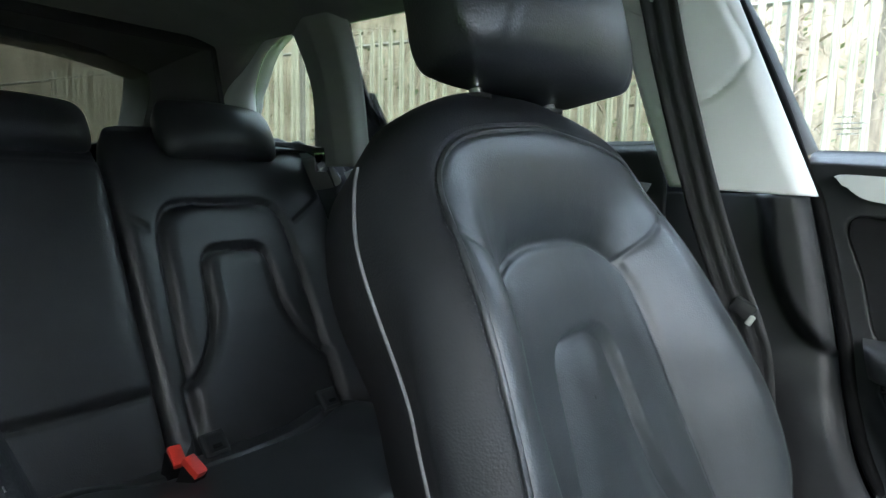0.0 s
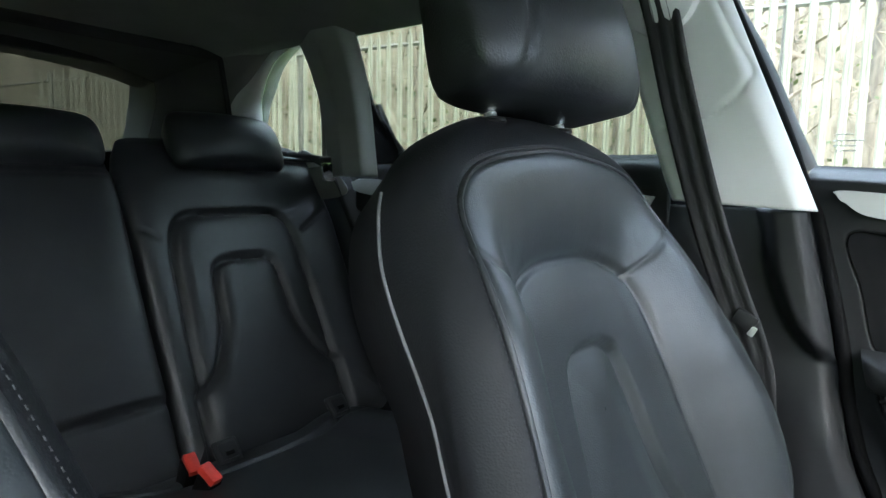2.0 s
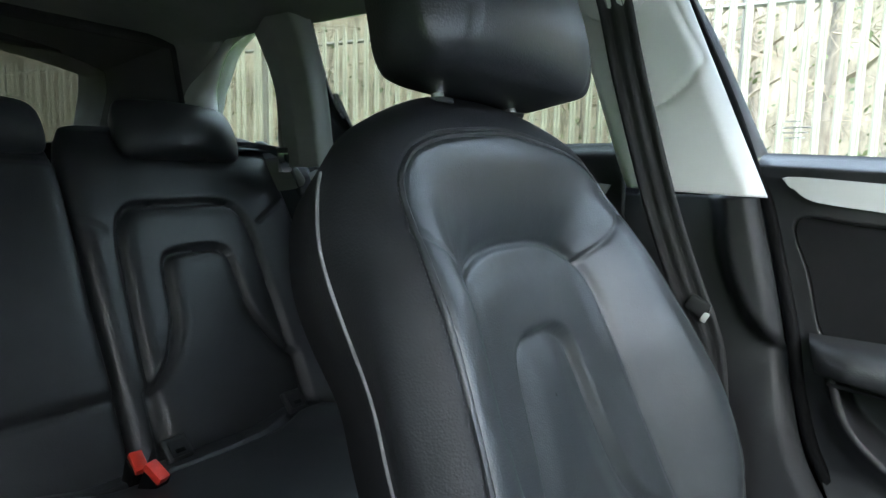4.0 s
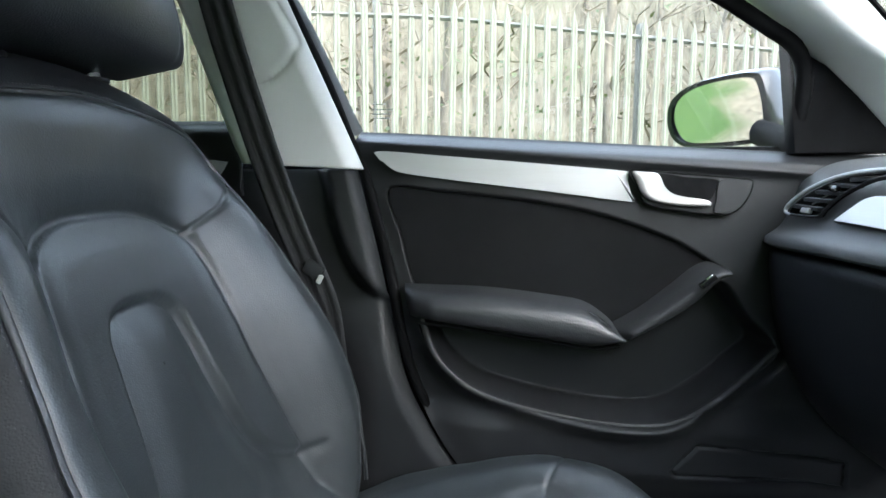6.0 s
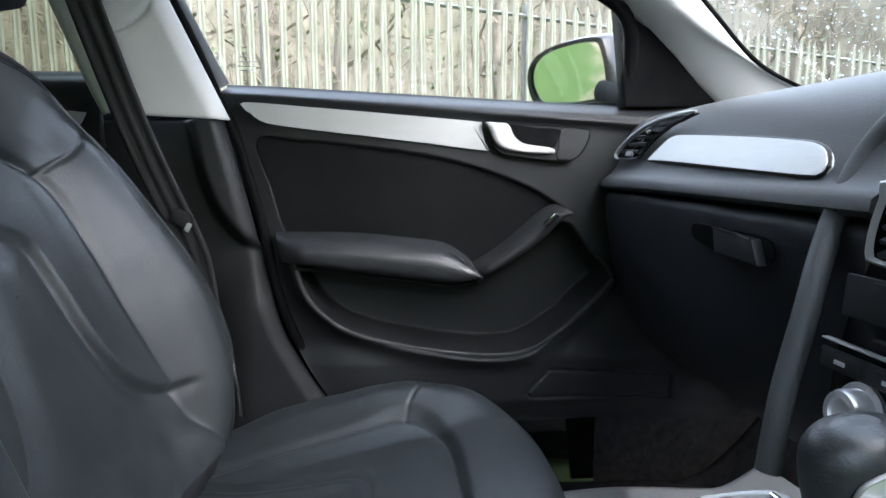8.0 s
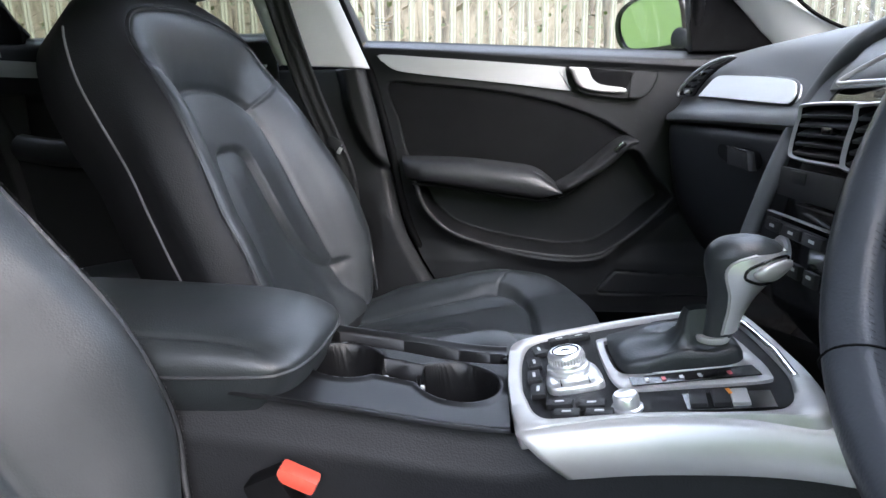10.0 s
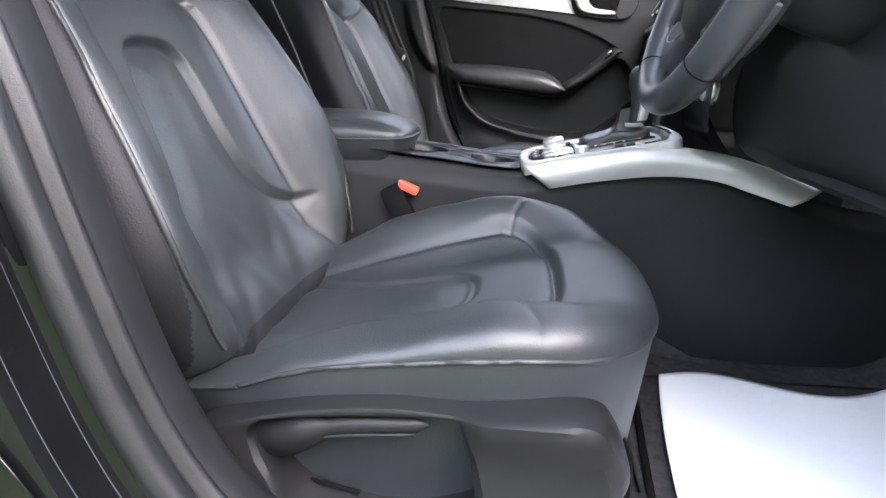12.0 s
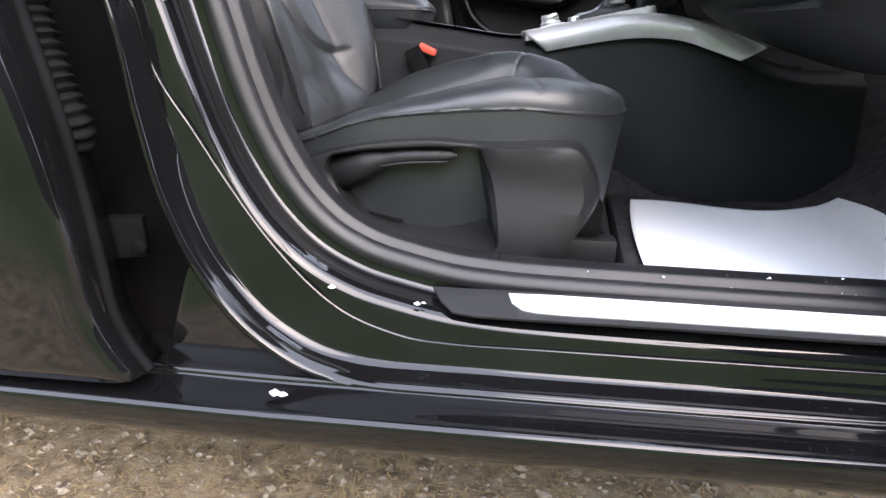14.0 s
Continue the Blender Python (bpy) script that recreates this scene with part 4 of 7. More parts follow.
# ---- seats ----
UP_INSERT = spline(mirrored([(0, .421), (.05, .419), (.092, .408), (.122, .384), (.136, .345), (.143, .28), (.150, .20), (.158, .12), (.164, .04), (.164, -.09)]), 120, True)
LOW_INSERT = spline(over_arch([(0, .325), (.034, .323), (.056, .308), (.066, .27), (.074, .215), (.086, .16), (.106, .118), (.140, .088), (.190, .070)]), 100)
BELL = np.vstack([LOW_INSERT, [(-.19, -.12), (.19, -.12)]])
SEAM_AT = [(-.10, .190), (-.03, .220), (.04, .247), (.12, .262), (.20, .258), (.28, .243), (.35, .228), (.42, .213), (.46, .203), (.485, .190), (.503, .165), (.52, .10), (.53, .0)]
seam_v = np.concatenate([np.linspace(-.045, .46, 12), [.485, .503, .516, .525]])
seam_u = curve1(seam_v, SEAM_AT)
TOP_SEAM = spline(np.vstack([np.stack([-seam_u, seam_v], 1), [(0, .530)], np.stack([seam_u, seam_v], 1)[::-1]]), 170)
BACK_EDGE = [(0, .587), (.06, .582), (.110, .569), (.160, .549), (.195, .526), (.218, .495), (.234, .45), (.246, .40), (.264, .33), (.280, .26), (.290, .19), (.291, .13), (.280, .07), (.25, .015), (.205, -.04), (.10, -.07), (0, -.072)]
BACK_OUTLINE = spline(mirrored(BACK_EDGE), 520, True)


def seat_back(parent, at, lean, name="backrest", worn=False):
    a = radians(lean)
    ox, oy, oz = at

    def place(U, V, W):
        # the side bolsters flare: narrower at the piping than at their front
        A = np.abs(U)
        inner = (U < 0) & (not worn)
        U = np.sign(U) * (A - np.where(inner, .024 * step((.40 - V) / .26) * step((A - .15) / .08), 0)
                          - np.where(inner, .040, .062 if not worn else .012) * step((.46 - V) / .16) * step((.03 - W) / .07) * step((A - .19) / .06))
        return np.stack([ox - V * math.sin(a) + W * math.cos(a), oy + U, oz + V * math.cos(a) + W * math.sin(a)], -1)

    def front(U, V):
        A = np.abs(U)
        d_up, d_low = inside_gap(U, V, UP_INSERT), inside_gap(U, V, BELL)
        crest = curve1(V, [(-.08, .040), (-.02, .056), (.04, .071), (.10, .083), (.18, .087), (.25, .081), (.30, .073), (.37, .057), (.436, .041), (.48, .032), (.62, .026)])
        crest = crest - (0 if worn else .020) * step((.38 - V) / .16) * (U < 0)
        wing = curve1(A / curve1(V, SEAM_AT[:9]), [(0, 0), (.26, .01), (.44, .07), (.58, .25), (.70, .52), (.80, .80), (.88, .96), (.95, 1.0), (1.0, .97), (1.06, .87), (1.12, .68), (1.2, .4)])
        flat = step((V - .39) / .13) * step((.225 - A) / .03)
        w = crest * wing * (1 - flat) + .030 * flat
        w = w + (.003 + .004 * step((V - .28) / .10)) * step((d_up + .004) / .040) + .004 * step(-d_up / .04) - (.0042 + .002 * step((V - .25) / .1)) * np.exp(-(d_up / .0050) ** 2)
        fade = step((.192 - A) / .035) * step((V + .02) / .07)
        w = w - .0095 * fade * np.exp(-(d_low / .0040) ** 2) - .0120 * step((.003 - d_low) / .010) * fade + .007 * step(-d_low / .05)
        w = w - .003 * np.exp(-(line_gap(U, V, TOP_SEAM) / .003) ** 2)
        for s in (-1, 1):
            w = w - .0028 * np.exp(-(line_gap(U * s, V, [(.118, .384), (.165, .402), (.214, .434)]) / .003) ** 2)
        w = w - .026 * np.clip((V - .49) / .095, 0, 1) ** 2
        wr = .0011 * np.sin(V * 70 + 9 * U + 3 * np.sin(U * 40)) * step((.13 - V) / .13) + .0006 * np.sin(U * 60 + V * 35) * step((A - .15) / .05)
        return w + wr

    back = cushion(name, BACK_OUTLINE, (0, .26), front, -.095, -.028, place, LEATHER, parent, rings=130, power=30)
    seam = TOP_SEAM[4:-4]
    hs_ = front(seam[:, 0][None], seam[:, 1][None])[0]
    tube("seam_cord", place(seam[:, 0], seam[:, 1], hs_ + .0004), .0030, LEATHER_FIRM, parent, n=6)
    # flanks outside the seams and the rear: darker cover, with their shade in its colour
    back.data.materials.append(DEEP_BLACK)
    rr = 1 - (1 - np.linspace(0.004, 1, 130)) ** 1.35
    fu, fv = np.abs(rr[:, None] * BACK_OUTLINE[:, 0][None]), .26 + rr[:, None] * (BACK_OUTLINE[:, 1] - .26)[None]
    flank = inside_gap(fu, fv, np.vstack([TOP_SEAM, [(.205, -.2), (-.205, -.2)]])) > .001
    flank = flank | (fv < -.03)
    marks = np.concatenate([flank.reshape(-1).astype(int), np.ones(len(back.data.polygons), int)])[:len(back.data.polygons)]
    back.data.polygons.foreach_set("material_index", marks.tolist())
    for s in (-1, 1):
        v = np.linspace(.505, .01, 40)
        u = curve1(v, [(q[1], q[0]) for q in BACK_EDGE[4:15]][::-1]) + .001
        tube("piping", place(s * (u + .0002), v, np.full(v.shape, -.028)), .0017, PIPING, parent, n=6)
        # a twin row of stitches beside the front seam
        for k, off in enumerate((.0075,)):
            pts = TOP_SEAM[TOP_SEAM[:, 0] * s > .03]
            pts = pts[np.argsort(-pts[:, 1])]
            verts, faces = [], []
            total = spline(pts * [1, 1], 300)
            for i in range(0, 298, 2):
                p0, p1 = total[i], total[i + 1]
                out = np.array([s * off * (1 if p0[1] < .45 else .6), off * (0 if p0[1] < .45 else .8)])
                q0, q1 = p0 + out, p1 + out
                h = front(np.array([[q0[0], q1[0]]]), np.array([[q0[1], q1[1]]]))[0]
                e0, e1 = place(np.array([q0[0], q1[0]]), np.array([q0[1], q1[1]]), h + .0002)
                d = (e1 - e0) / np.linalg.norm(e1 - e0)
                side = np.cross(d, (math.cos(a), 0, math.sin(a))) * .0004
                lift = np.array((math.cos(a), 0, math.sin(a))) * .0006
                b = len(verts)
                verts += [e0 - side, e0 + side, e1 + side, e1 - side, (e0 + e1) / 2 + lift]
                faces += [(b, b + 1, b + 4), (b + 1, b + 2, b + 4), (b + 2, b + 3, b + 4), (b + 3, b, b + 4)]
            tagged(raw("stitching", verts, faces, STITCH, parent), kind="stuff")
    return place


def headrest(parent, place, v0, half=(.140, .098), depth=(.05, -.055), shift=.0, posts=(.066, .562, .60), post_w=.042):
    out = spline(mirrored([(0, half[1]), (half[0] * .50, half[1] * .995), (half[0] * .83, half[1] * .93), (half[0] * .965, half[1] * .62), (half[0], .1 * half[1]),
                           (half[0], -half[1] * .50), (half[0] * .955, -half[1] * .86), (half[0] * .76, -half[1] * .985), (0, -half[1])]), 180, True)
    seam = lambda V: half[0] * (.66 - .10 * (V / half[1]))

    def front(U, V):
        w = depth[0] - .022 * (U / half[0]) ** 2 - .018 * ((V + .01) / half[1]) ** 2
        if posts:
            w = w - .010 * step((np.abs(U) - seam(V)) / (half[0] * .34)) - .004 * np.exp(-((np.abs(U) - seam(V)) / .004) ** 2)
        return w

    head = cushion("headrest", out, (0, 0), front, depth[1], (depth[0] + depth[1]) / 2,
                   lambda U, V, W: place(U, V + v0, W + shift + (.28 if posts else 0) * V * np.clip((sum(depth) / 2 - W) / (sum(depth) / 2 - depth[1]), 0, 1)), LEATHER_FIRM, parent, "padded black leather headrest", rings=60, power=6)
    if posts:
        for s in (-1, 1):
            v = np.linspace(posts[1], posts[2] + .03, 6)
            tube("headrest_post", place(np.full(6, s * posts[0]), v, np.full(6, post_w)), .006, POLISHED, parent, "polished steel headrest post", n=14)
            c = place(np.array([s * posts[0]]), np.array([posts[1] - .003]), np.array([post_w]))[0]
            lathe("post_collar", [(0, 0), (.012, 0), (.013, .002), (.012, .005), (.007, .006)], Matrix.Translation(c), HARD, parent, n=20)
    return head


SEAT_PLAN = spline(mirrored([(0, .507), (.07, .504), (.135, .490), (.190, .462), (.226, .420), (.244, .360), (.250, .29), (.250, .20), (.244, .12), (.228, .06), (.20, .02), (.10, .0), (0, .0)]), 480, True)
SEAT_ARC = spline(over_arch([(0, .397), (.06, .396), (.105, .389), (.138, .37), (.152, .335), (.150, .29), (.146, .20), (.143, .10), (.14, -.02)]), 110)
SEAT_TONGUE = spline(over_arch([(0, .300), (.03, .298), (.055, .286), (.068, .262), (.073, .22), (.088, .15), (.115, .09), (.135, .055)]), 90)
SEAT_ARC_AREA = np.vstack([SEAT_ARC, [(-.14, -.1), (.14, -.1)]])
SEAT_TONGUE_AREA = np.vstack([SEAT_TONGUE, [(-.135, -.1), (.135, -.1)]])


def seat_base(parent, at, z0, outer):
    ox, oy = at

    def place(U, V, W):
        return np.stack([ox + V, oy + U, z0 + W + 0 * V], -1)

    def front(U, V):
        A = np.abs(U)
        d_arc, d_ton = inside_gap(U, V, SEAT_ARC_AREA), inside_gap(U, V, SEAT_TONGUE_AREA)
        w = .2 * V - .55 * np.clip(V - .43, 0, 1) ** 1.6 * 1.1
        h = curve1(V, [(0, .03), (.10, .055), (.16, .073), (.25, .080), (.32, .072), (.39, .052), (.47, .020), (.54, .0)])
        w = w + h * step((A - .110) / .085) * np.where(U * outer > 0, .62, 1.0)
        w = w + .010 * step((d_arc + .001) / .013) * step((V - .24) / .1) + .004 * step(-d_arc / .03) - .0055 * np.exp(-(d_arc / .0038) ** 2)
        w = w - .0055 * np.exp(-(d_ton / .0045) ** 2) - .0065 * step((.003 - d_ton) / .015) + .005 * step(-d_ton / .05)
        for s in (-1, 1):
            w = w - .0026 * np.exp(-(line_gap(U * s, V, [(.150, .340), (.19, .360), (.25, .385)]) / .0026) ** 2)
        wr = (.0006 * np.sin(V * 95 + 25 * U) * step((A - .15) / .04) + .0010 * np.sin(V * 60 - 45 * U + 2 * np.sin(V * 31)) * step((.14 - V) / .1))
        return w + wr

    def lip(V):
        return curve1(V, [(0, .02), (.09, .042), (.13, .058), (.18, .072), (.24, .080), (.30, .085), (.36, .087), (.40, .083), (.44, .080), (.48, .076), (.54, .070)])

    cushion("seat_cushion", SEAT_PLAN, (0, .27), front, -.075, lambda U, V: lip(V) - .004, place, LEATHER, parent, "worn black leather seat cushion", rings=120, power=11, back_power=60)
    rim = SEAT_PLAN[(SEAT_PLAN[:, 1] > .03)]
    order = np.argsort(np.arctan2(rim[:, 1] - .1, rim[:, 0]))
    rim = rim[order]
    c = np.array([0, .27])
    edge = place(rim[:, 0], rim[:, 1], lip(rim[:, 1]) - .002)
    tube("piping", edge, .0026, LEATHER_FIRM, parent, n=6)
    return place


def seat_skirt(parent, side, oy, z):
    """The plastic trim along the outer side of a front seat, with its lever in a recess."""
    y = oy + side * .262
    m = axes((0, y, 0), (1, 0, 0), (0, 0, 1)) if side < 0 else axes((0, y, 0), (-1, 0, 0), (0, 0, 1))
    f = 1 if side < 0 else -1
    out = spline([(f * .03, .478 + z), (f * .065, .498 + z), (f * .12, .516 + z), (f * .18, .529 + z), (f * .25, .535 + z), (f * .31, .532 + z), (f * .38, .534 + z), (f * .424, .533 + z), (f * .441, .515 + z),
                  (f * .453, .482 + z), (f * .449, .458 + z), (f * .427, .422 + z), (f * .405, .398 + z), (f * .34, .390 + z), (f * .25, .391 + z), (f * .18, .402 + z), (f * .12, .430 + z), (f * .065, .458 + z)], 220, True)
    hole = spline([(f * .119, .498 + z), (f * .124, .510 + z), (f * .140, .516 + z), (f * .19, .5225 + z), (f * .25, .527 + z), (f * .303, .5265 + z), (f * .310, .520 + z), (f * .318, .484 + z),
                   (f * .331, .425 + z), (f * .329, .411 + z), (f * .315, .406 + z), (f * .24, .406 + z), (f * .185, .416 + z), (f * .156, .430 + z), (f * .136, .462 + z), (f * .124, .485 + z)], 220, True)
    pit = spline([(f * .119, .490 + z), (f * .124, .506 + z), (f * .140, .512 + z), (f * .19, .518 + z), (f * .25, .522 + z), (f * .293, .521 + z), (f * .300, .514 + z), (f * .306, .484 + z),
                  (f * .317, .434 + z), (f * .312, .424 + z), (f * .295, .419 + z), (f * .235, .418 + z), (f * .190, .426 + z), (f * .162, .438 + z), (f * .140, .462 + z), (f * .124, .478 + z)], 220, True)
    hc = hole.mean(0)

    def by_way(o):
        a_ = np.arctan2(o[:, 1] - hc[1], o[:, 0] - hc[0])
        k_ = np.argsort(a_)
        w_ = np.linspace(-np.pi, np.pi, 320, endpoint=False)
        return np.stack([np.interp(w_, np.concatenate([a_[k_] - 2 * np.pi, a_[k_], a_[k_] + 2 * np.pi]), np.tile(o[k_, q], 3)) for q in (0, 1)], 1)

    out, rim, low = by_way(out), by_way(hole), by_way(pit)
    # the front block stands proud, the lower rim leans outwards
    proud = lambda p: .012 * step((p[:, 0] * f - .30) / .03) * step((.455 - p[:, 0] * f) / .03) + .014 * step((.50 - (p[:, 1] - z)) / .09) * step((p[:, 1] - z - .385) / .012)
    rings = []
    for k, d, q0, q1 in ((0, -.030, out, out), (0, -.004, out, out), (.06, .004, out, rim), (.16, .008, out, rim), (.45, .009, out, rim), (.75, .009, out, rim), (.94, .0085, out, rim), (1, .004, out, rim),
                         (.10, -.004, rim, low), (.55, -.020, rim, low), (.90, -.034, rim, low), (1, -.042, rim, low)):
        q = q0 + (q1 - q0) * k
        lift = proud(out + (rim - out) * .6) if q1 is low else proud(q) * (0 if d < -.02 else .4 if k == 0 else 1)
        lift = lift * (1 - k) * .8 if q1 is low else lift
        rings.append([tuple(m @ Vector((p[0], p[1], d + h))) for p, h in zip(q, lift)])
    for k, d in ((.97, -.046), (.5, -.048), (.04, -.048)):
        rings.append([tuple(m @ Vector((p[0], p[1], d))) for p in hc + (low - hc) * k])
    trim = sheet("side_trim", rings, SEAT_PLASTIC, parent, "grained dark grey plastic seat side trim", loop_t=True, cap=True, sharp=34)
    if side < 0:
        arm = spline([(.130, .485 + z, -.018), (.150, .492 + z, -.006), (.180, .505 + z, .000), (.215, .512 + z, .002), (.25, .5145 + z, .002), (.280, .516 + z, .000)], 30)
        tube("recline_lever", [tuple(m @ Vector(p)) for p in arm], np.concatenate([np.linspace(.022, .017, 8), np.linspace(.017, .0085, 6), np.linspace(.0085, .0070, 14), [.005, .002]]), SEAT_PLASTIC, parent,
             "black plastic recline lever", n=18, flat=.75, up=(0, 1, 0))
        tube("lever_ridge", [tuple(m @ Vector(p)) for p in arm[12:28] + [0, -.0062, .0055]], .0014, SEAT_PLASTIC, parent, n=6)
        lathe("lever_pivot", [(0, 0), (.034, 0), (.034, .008), (.028, .012), (0, .013)], m @ Matrix.Translation((.163, .462 + z, -.047)), SEAT_PLASTIC, parent, n=30)
        # solid black bar, coloured as the shade inside a slot
        block("rail_slot", (.05, .004, .004), m @ Matrix.Translation((.185, .428 + z, -.024)) @ pose(0, 0, 0, 0, 0, -12), RUBBER_DARK, parent, bevel=.001)
        block("adjuster_rib", (.003, .066, .004), m @ Matrix.Translation((.258, .462 + z, -.048)) @ pose(0, 0, 0, 0, 0, 8), RUBBER_DARK, parent, bevel=.001)


def seat_runner(parent, oy, z):
    for s in (-1, 1):
        block("seat_rail", (.50, .035, .03), Matrix.Translation((.24, oy + s * .19, .385)), HARD, parent, bevel=.004)
    block("seat_pan", (.44, .40, .05), Matrix.Translation((.25, oy, .425 + z)), RUBBER_DARK, parent, bevel=.01)


def front_seat(name, oy, side, z, back_at, lean, label):
    seat = thing(name, (.25, oy, .37), label, "car seat", "front seats")
    pl = seat_back(seat, back_at, lean, worn=side < 0)
    headrest(seat, pl, .683, half=(.168, .118), depth=(.080, -.035), shift=.045, posts=(.072, .566, .61), post_w=.012)
    seat_base(seat, (.0, oy), .487 + z, side)
    seat_skirt(seat, side, oy, z)
    seat_runner(seat, oy, z)
    return seat


front_seat("passenger_seat", .334, 1, .03, (.045, .334, .575), 21.8, "black leather front passenger seat with grey piping and headrest")
front_seat("driver_seat", -.395, -1, .0, (.020, -.384, .545), 22.6, "worn black leather driver seat with plastic side trim and lever")

# rear bench
bench = thing("rear_bench", (-.75, YC, .4), "black leather split rear bench with padded headrests", "car seat")


def rear_back(oy, left, right, plain, name):
    a = radians(24)

    def place(U, V, W):
        return np.stack([-.735 - V * math.sin(a) + W * math.cos(a), oy + U, .60 + V * math.cos(a) + W * math.sin(a)], -1)

    top = .555 if plain else .572
    out = spline([((left + right) / 2, top), (right - .05, top - .002), (right - .012, top - .03), (right, top - .10), (right, .2), (right, -.03), (right - .03, -.06),
                  (left + .03, -.06), (left, -.03), (left, .2), (left, top - .10), (left + .012, top - .03), (left + .05, top - .002)], 300, True)
    mid = .107
    up = spline(over_arch([(0, .405), (.085, .404), (.118, .388), (.135, .345), (.141, .26), (.146, .17), (.148, .09), (.15, .05)]), 100) + [mid, 0]
    low = spline(over_arch([(0, .310), (.045, .308), (.066, .292), (.073, .25), (.078, .19), (.098, .135), (.125, .095), (.158, .072)]), 80) + [mid, 0]
    up_area = np.vstack([up, [(mid - .15, -.1), (mid + .15, -.1)]])
    low_area = np.vstack([low, [(mid - .16, -.1), (mid + .16, -.1)]])

    def front(U, V):
        w = .012 - .03 * np.clip((V - .47) / .09, 0, 1) ** 2 + 0 * U
        if plain:
            w = w - .008 * np.exp(-((V - .078) / .005) ** 2) - .004 * np.exp(-((V - .50) / .004) ** 2) + .010 * step((V - .082) / .012) * step((.49 - V) / .02)
            return w
        d_up, d_low = inside_gap(U, V, up_area), inside_gap(U, V, low_area)
        w = w + .022 * step((np.abs(U - mid) - .13) / .12) * step((.5 - V) / .15)
        w = w - .013 * np.exp(-(d_up / .0065) ** 2) + .004 * step(-d_up / .03) - .014 * np.exp(-(d_low / .0065) ** 2) + .005 * step(-d_low / .03)
        for s in (-1, 1):
            w = w - .005 * np.exp(-(line_gap((U - mid) * s, V, [(.158, .36), (.23, .405)]) / .0045) ** 2)
        return w

    cushion(name, out, ((left + right) / 2, .26), front, -.09, -.02, place, LEATHER_FIRM, bench, rings=70, power=12)
    return place


rp = rear_back(.345, -.092, .362, False, "backrest")
rear_back(.345, -.36, -.098, True, "folding_armrest")
rear_back(.345 - .75, -.25, .034, False, "backrest")
headrest(bench, lambda U, V, W: rp(U + .140, V, W), .558, half=(.128, .062), depth=(.055, -.04), shift=.0, posts=None)
headrest(bench, lambda U, V, W: rp(U - .232, V, W), .548, half=(.125, .050), depth=(.05, -.04), shift=.0, posts=None)
headrest(bench, lambda U, V, W: rp(U - .62, V, W), .558, half=(.128, .062), depth=(.055, -.04), shift=.0, posts=None)
# side bolster beside the wheel arch
s_out = spline([(.356, .565), (.385, .555), (.404, .50), (.410, .40), (.408, .25), (.400, .08), (.385, -.05), (.350, -.06), (.345, 0), (.352, .2), (.358, .45)], 160, True)
cushion("side_bolster", s_out, (.381, .25), lambda U, V: .074 - .055 * np.clip((V - .30) / .26, 0, 1) ** 1.5 - 5.0 * (U - .383) ** 2 * 10, -.09, -.03, rp, LEATHER_FIRM, bench, rings=30, power=4)
# rear cushion
r_plan = spline([(-.72, YC + .66), (-.60, YC + .67), (-.32, YC + .66), (-.25, YC + .60), (-.235, YC + .3), (-.235, YC - .3), (-.25, YC - .60), (-.32, YC - .66), (-.60, YC - .67),
                 (-.74, YC - .66), (-.745, YC), (-.74, YC + .5)], 260, True)


def r_front(U, V):
    w = .095 * np.clip((U + .75) / .5, 0, 1) - .012 * np.exp(-((U + .655 + .02 * np.cos(V * 9)) / .006) ** 2)
    for c in (.32, -.40):
        w = w + .02 * step((np.abs(V - c) - .13) / .1) * step((.36 - np.abs(V - c)) / .05)
    return w


cushion("seat_cushion", r_plan, (-.48, YC), r_front, -.16, -.03, lambda U, V, W: np.stack([U, V, .565 + W], -1), LEATHER_FIRM, bench, rings=60, power=12)
for x, y, z in ((-.665, .527, .612), (-.688, .304, .592)):
    m = axes((x, y, z), (0, -1, 0), (1, 0, -.25)) @ pose(0, 0, 0, -34, 0, 0)
    block("isofix_cover", (.044, .042, .012), m, HARD, bench, "hinged black plastic child seat anchor cover", bevel=.0055, seg=3)
    block("cover_lid", (.030, .028, .004), m @ Matrix.Translation((0, .001, .006)), SEAT_PLASTIC, bench, bevel=.0018)
    # raised black block, its colour being the slot's shade
    block("finger_slot", (.016, .007, .003), m @ Matrix.Translation((0, .006, .0075)), RUBBER_DARK, bench, bevel=.001)
for x, y, t, lift in ((-.662, .221, -8, .004), (-.606, .217, 14, .008)):
    b = thing("seat_belt_buckle", (x, y, .60), "red seat belt buckle on the black rear bench", "buckle", "rear belt buckles")
    block("housing", (.030, .024, .050), pose(x, y, .585 + lift, 0, 25, t), RUBBER_DARK, b, bevel=.004)
    block("release_button", (.034, .020, .014), pose(x + .010, y, .607 + lift, 0, 36, t), RED, b, "red plastic release button", bevel=.004)
# ---- dashboard ----
dash = thing("dashboard", (.85, YC, .95), "dark grey dashboard with aluminium inlay, air vents and glovebox", "dashboard")
# upper pad
prof = spline([(.712, .906), (.680, .906), (.665, .912), (.665, .922), (.684, .936), (.697, .958), (.714, .990), (.738, 1.015), (.775, 1.030), (.85, 1.040), (.95, 1.050), (1.05, 1.056), (1.14, 1.045)], 60)
ys = np.linspace(.752, .100, 90)
rows = []
for y in ys:
    bend = .050 * np.clip((y - .60) / .15, 0, 1) ** 2
    p = prof.copy()
    lowpart = step((1.02 - p[:, 1]) / .06)
    rows.append(np.stack([p[:, 0] + bend * lowpart * .6, np.full(60, y), p[:, 1] - .004 * np.clip((y - .5) / .2, 0, 1)], 1))
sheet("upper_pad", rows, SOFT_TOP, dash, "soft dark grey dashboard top")
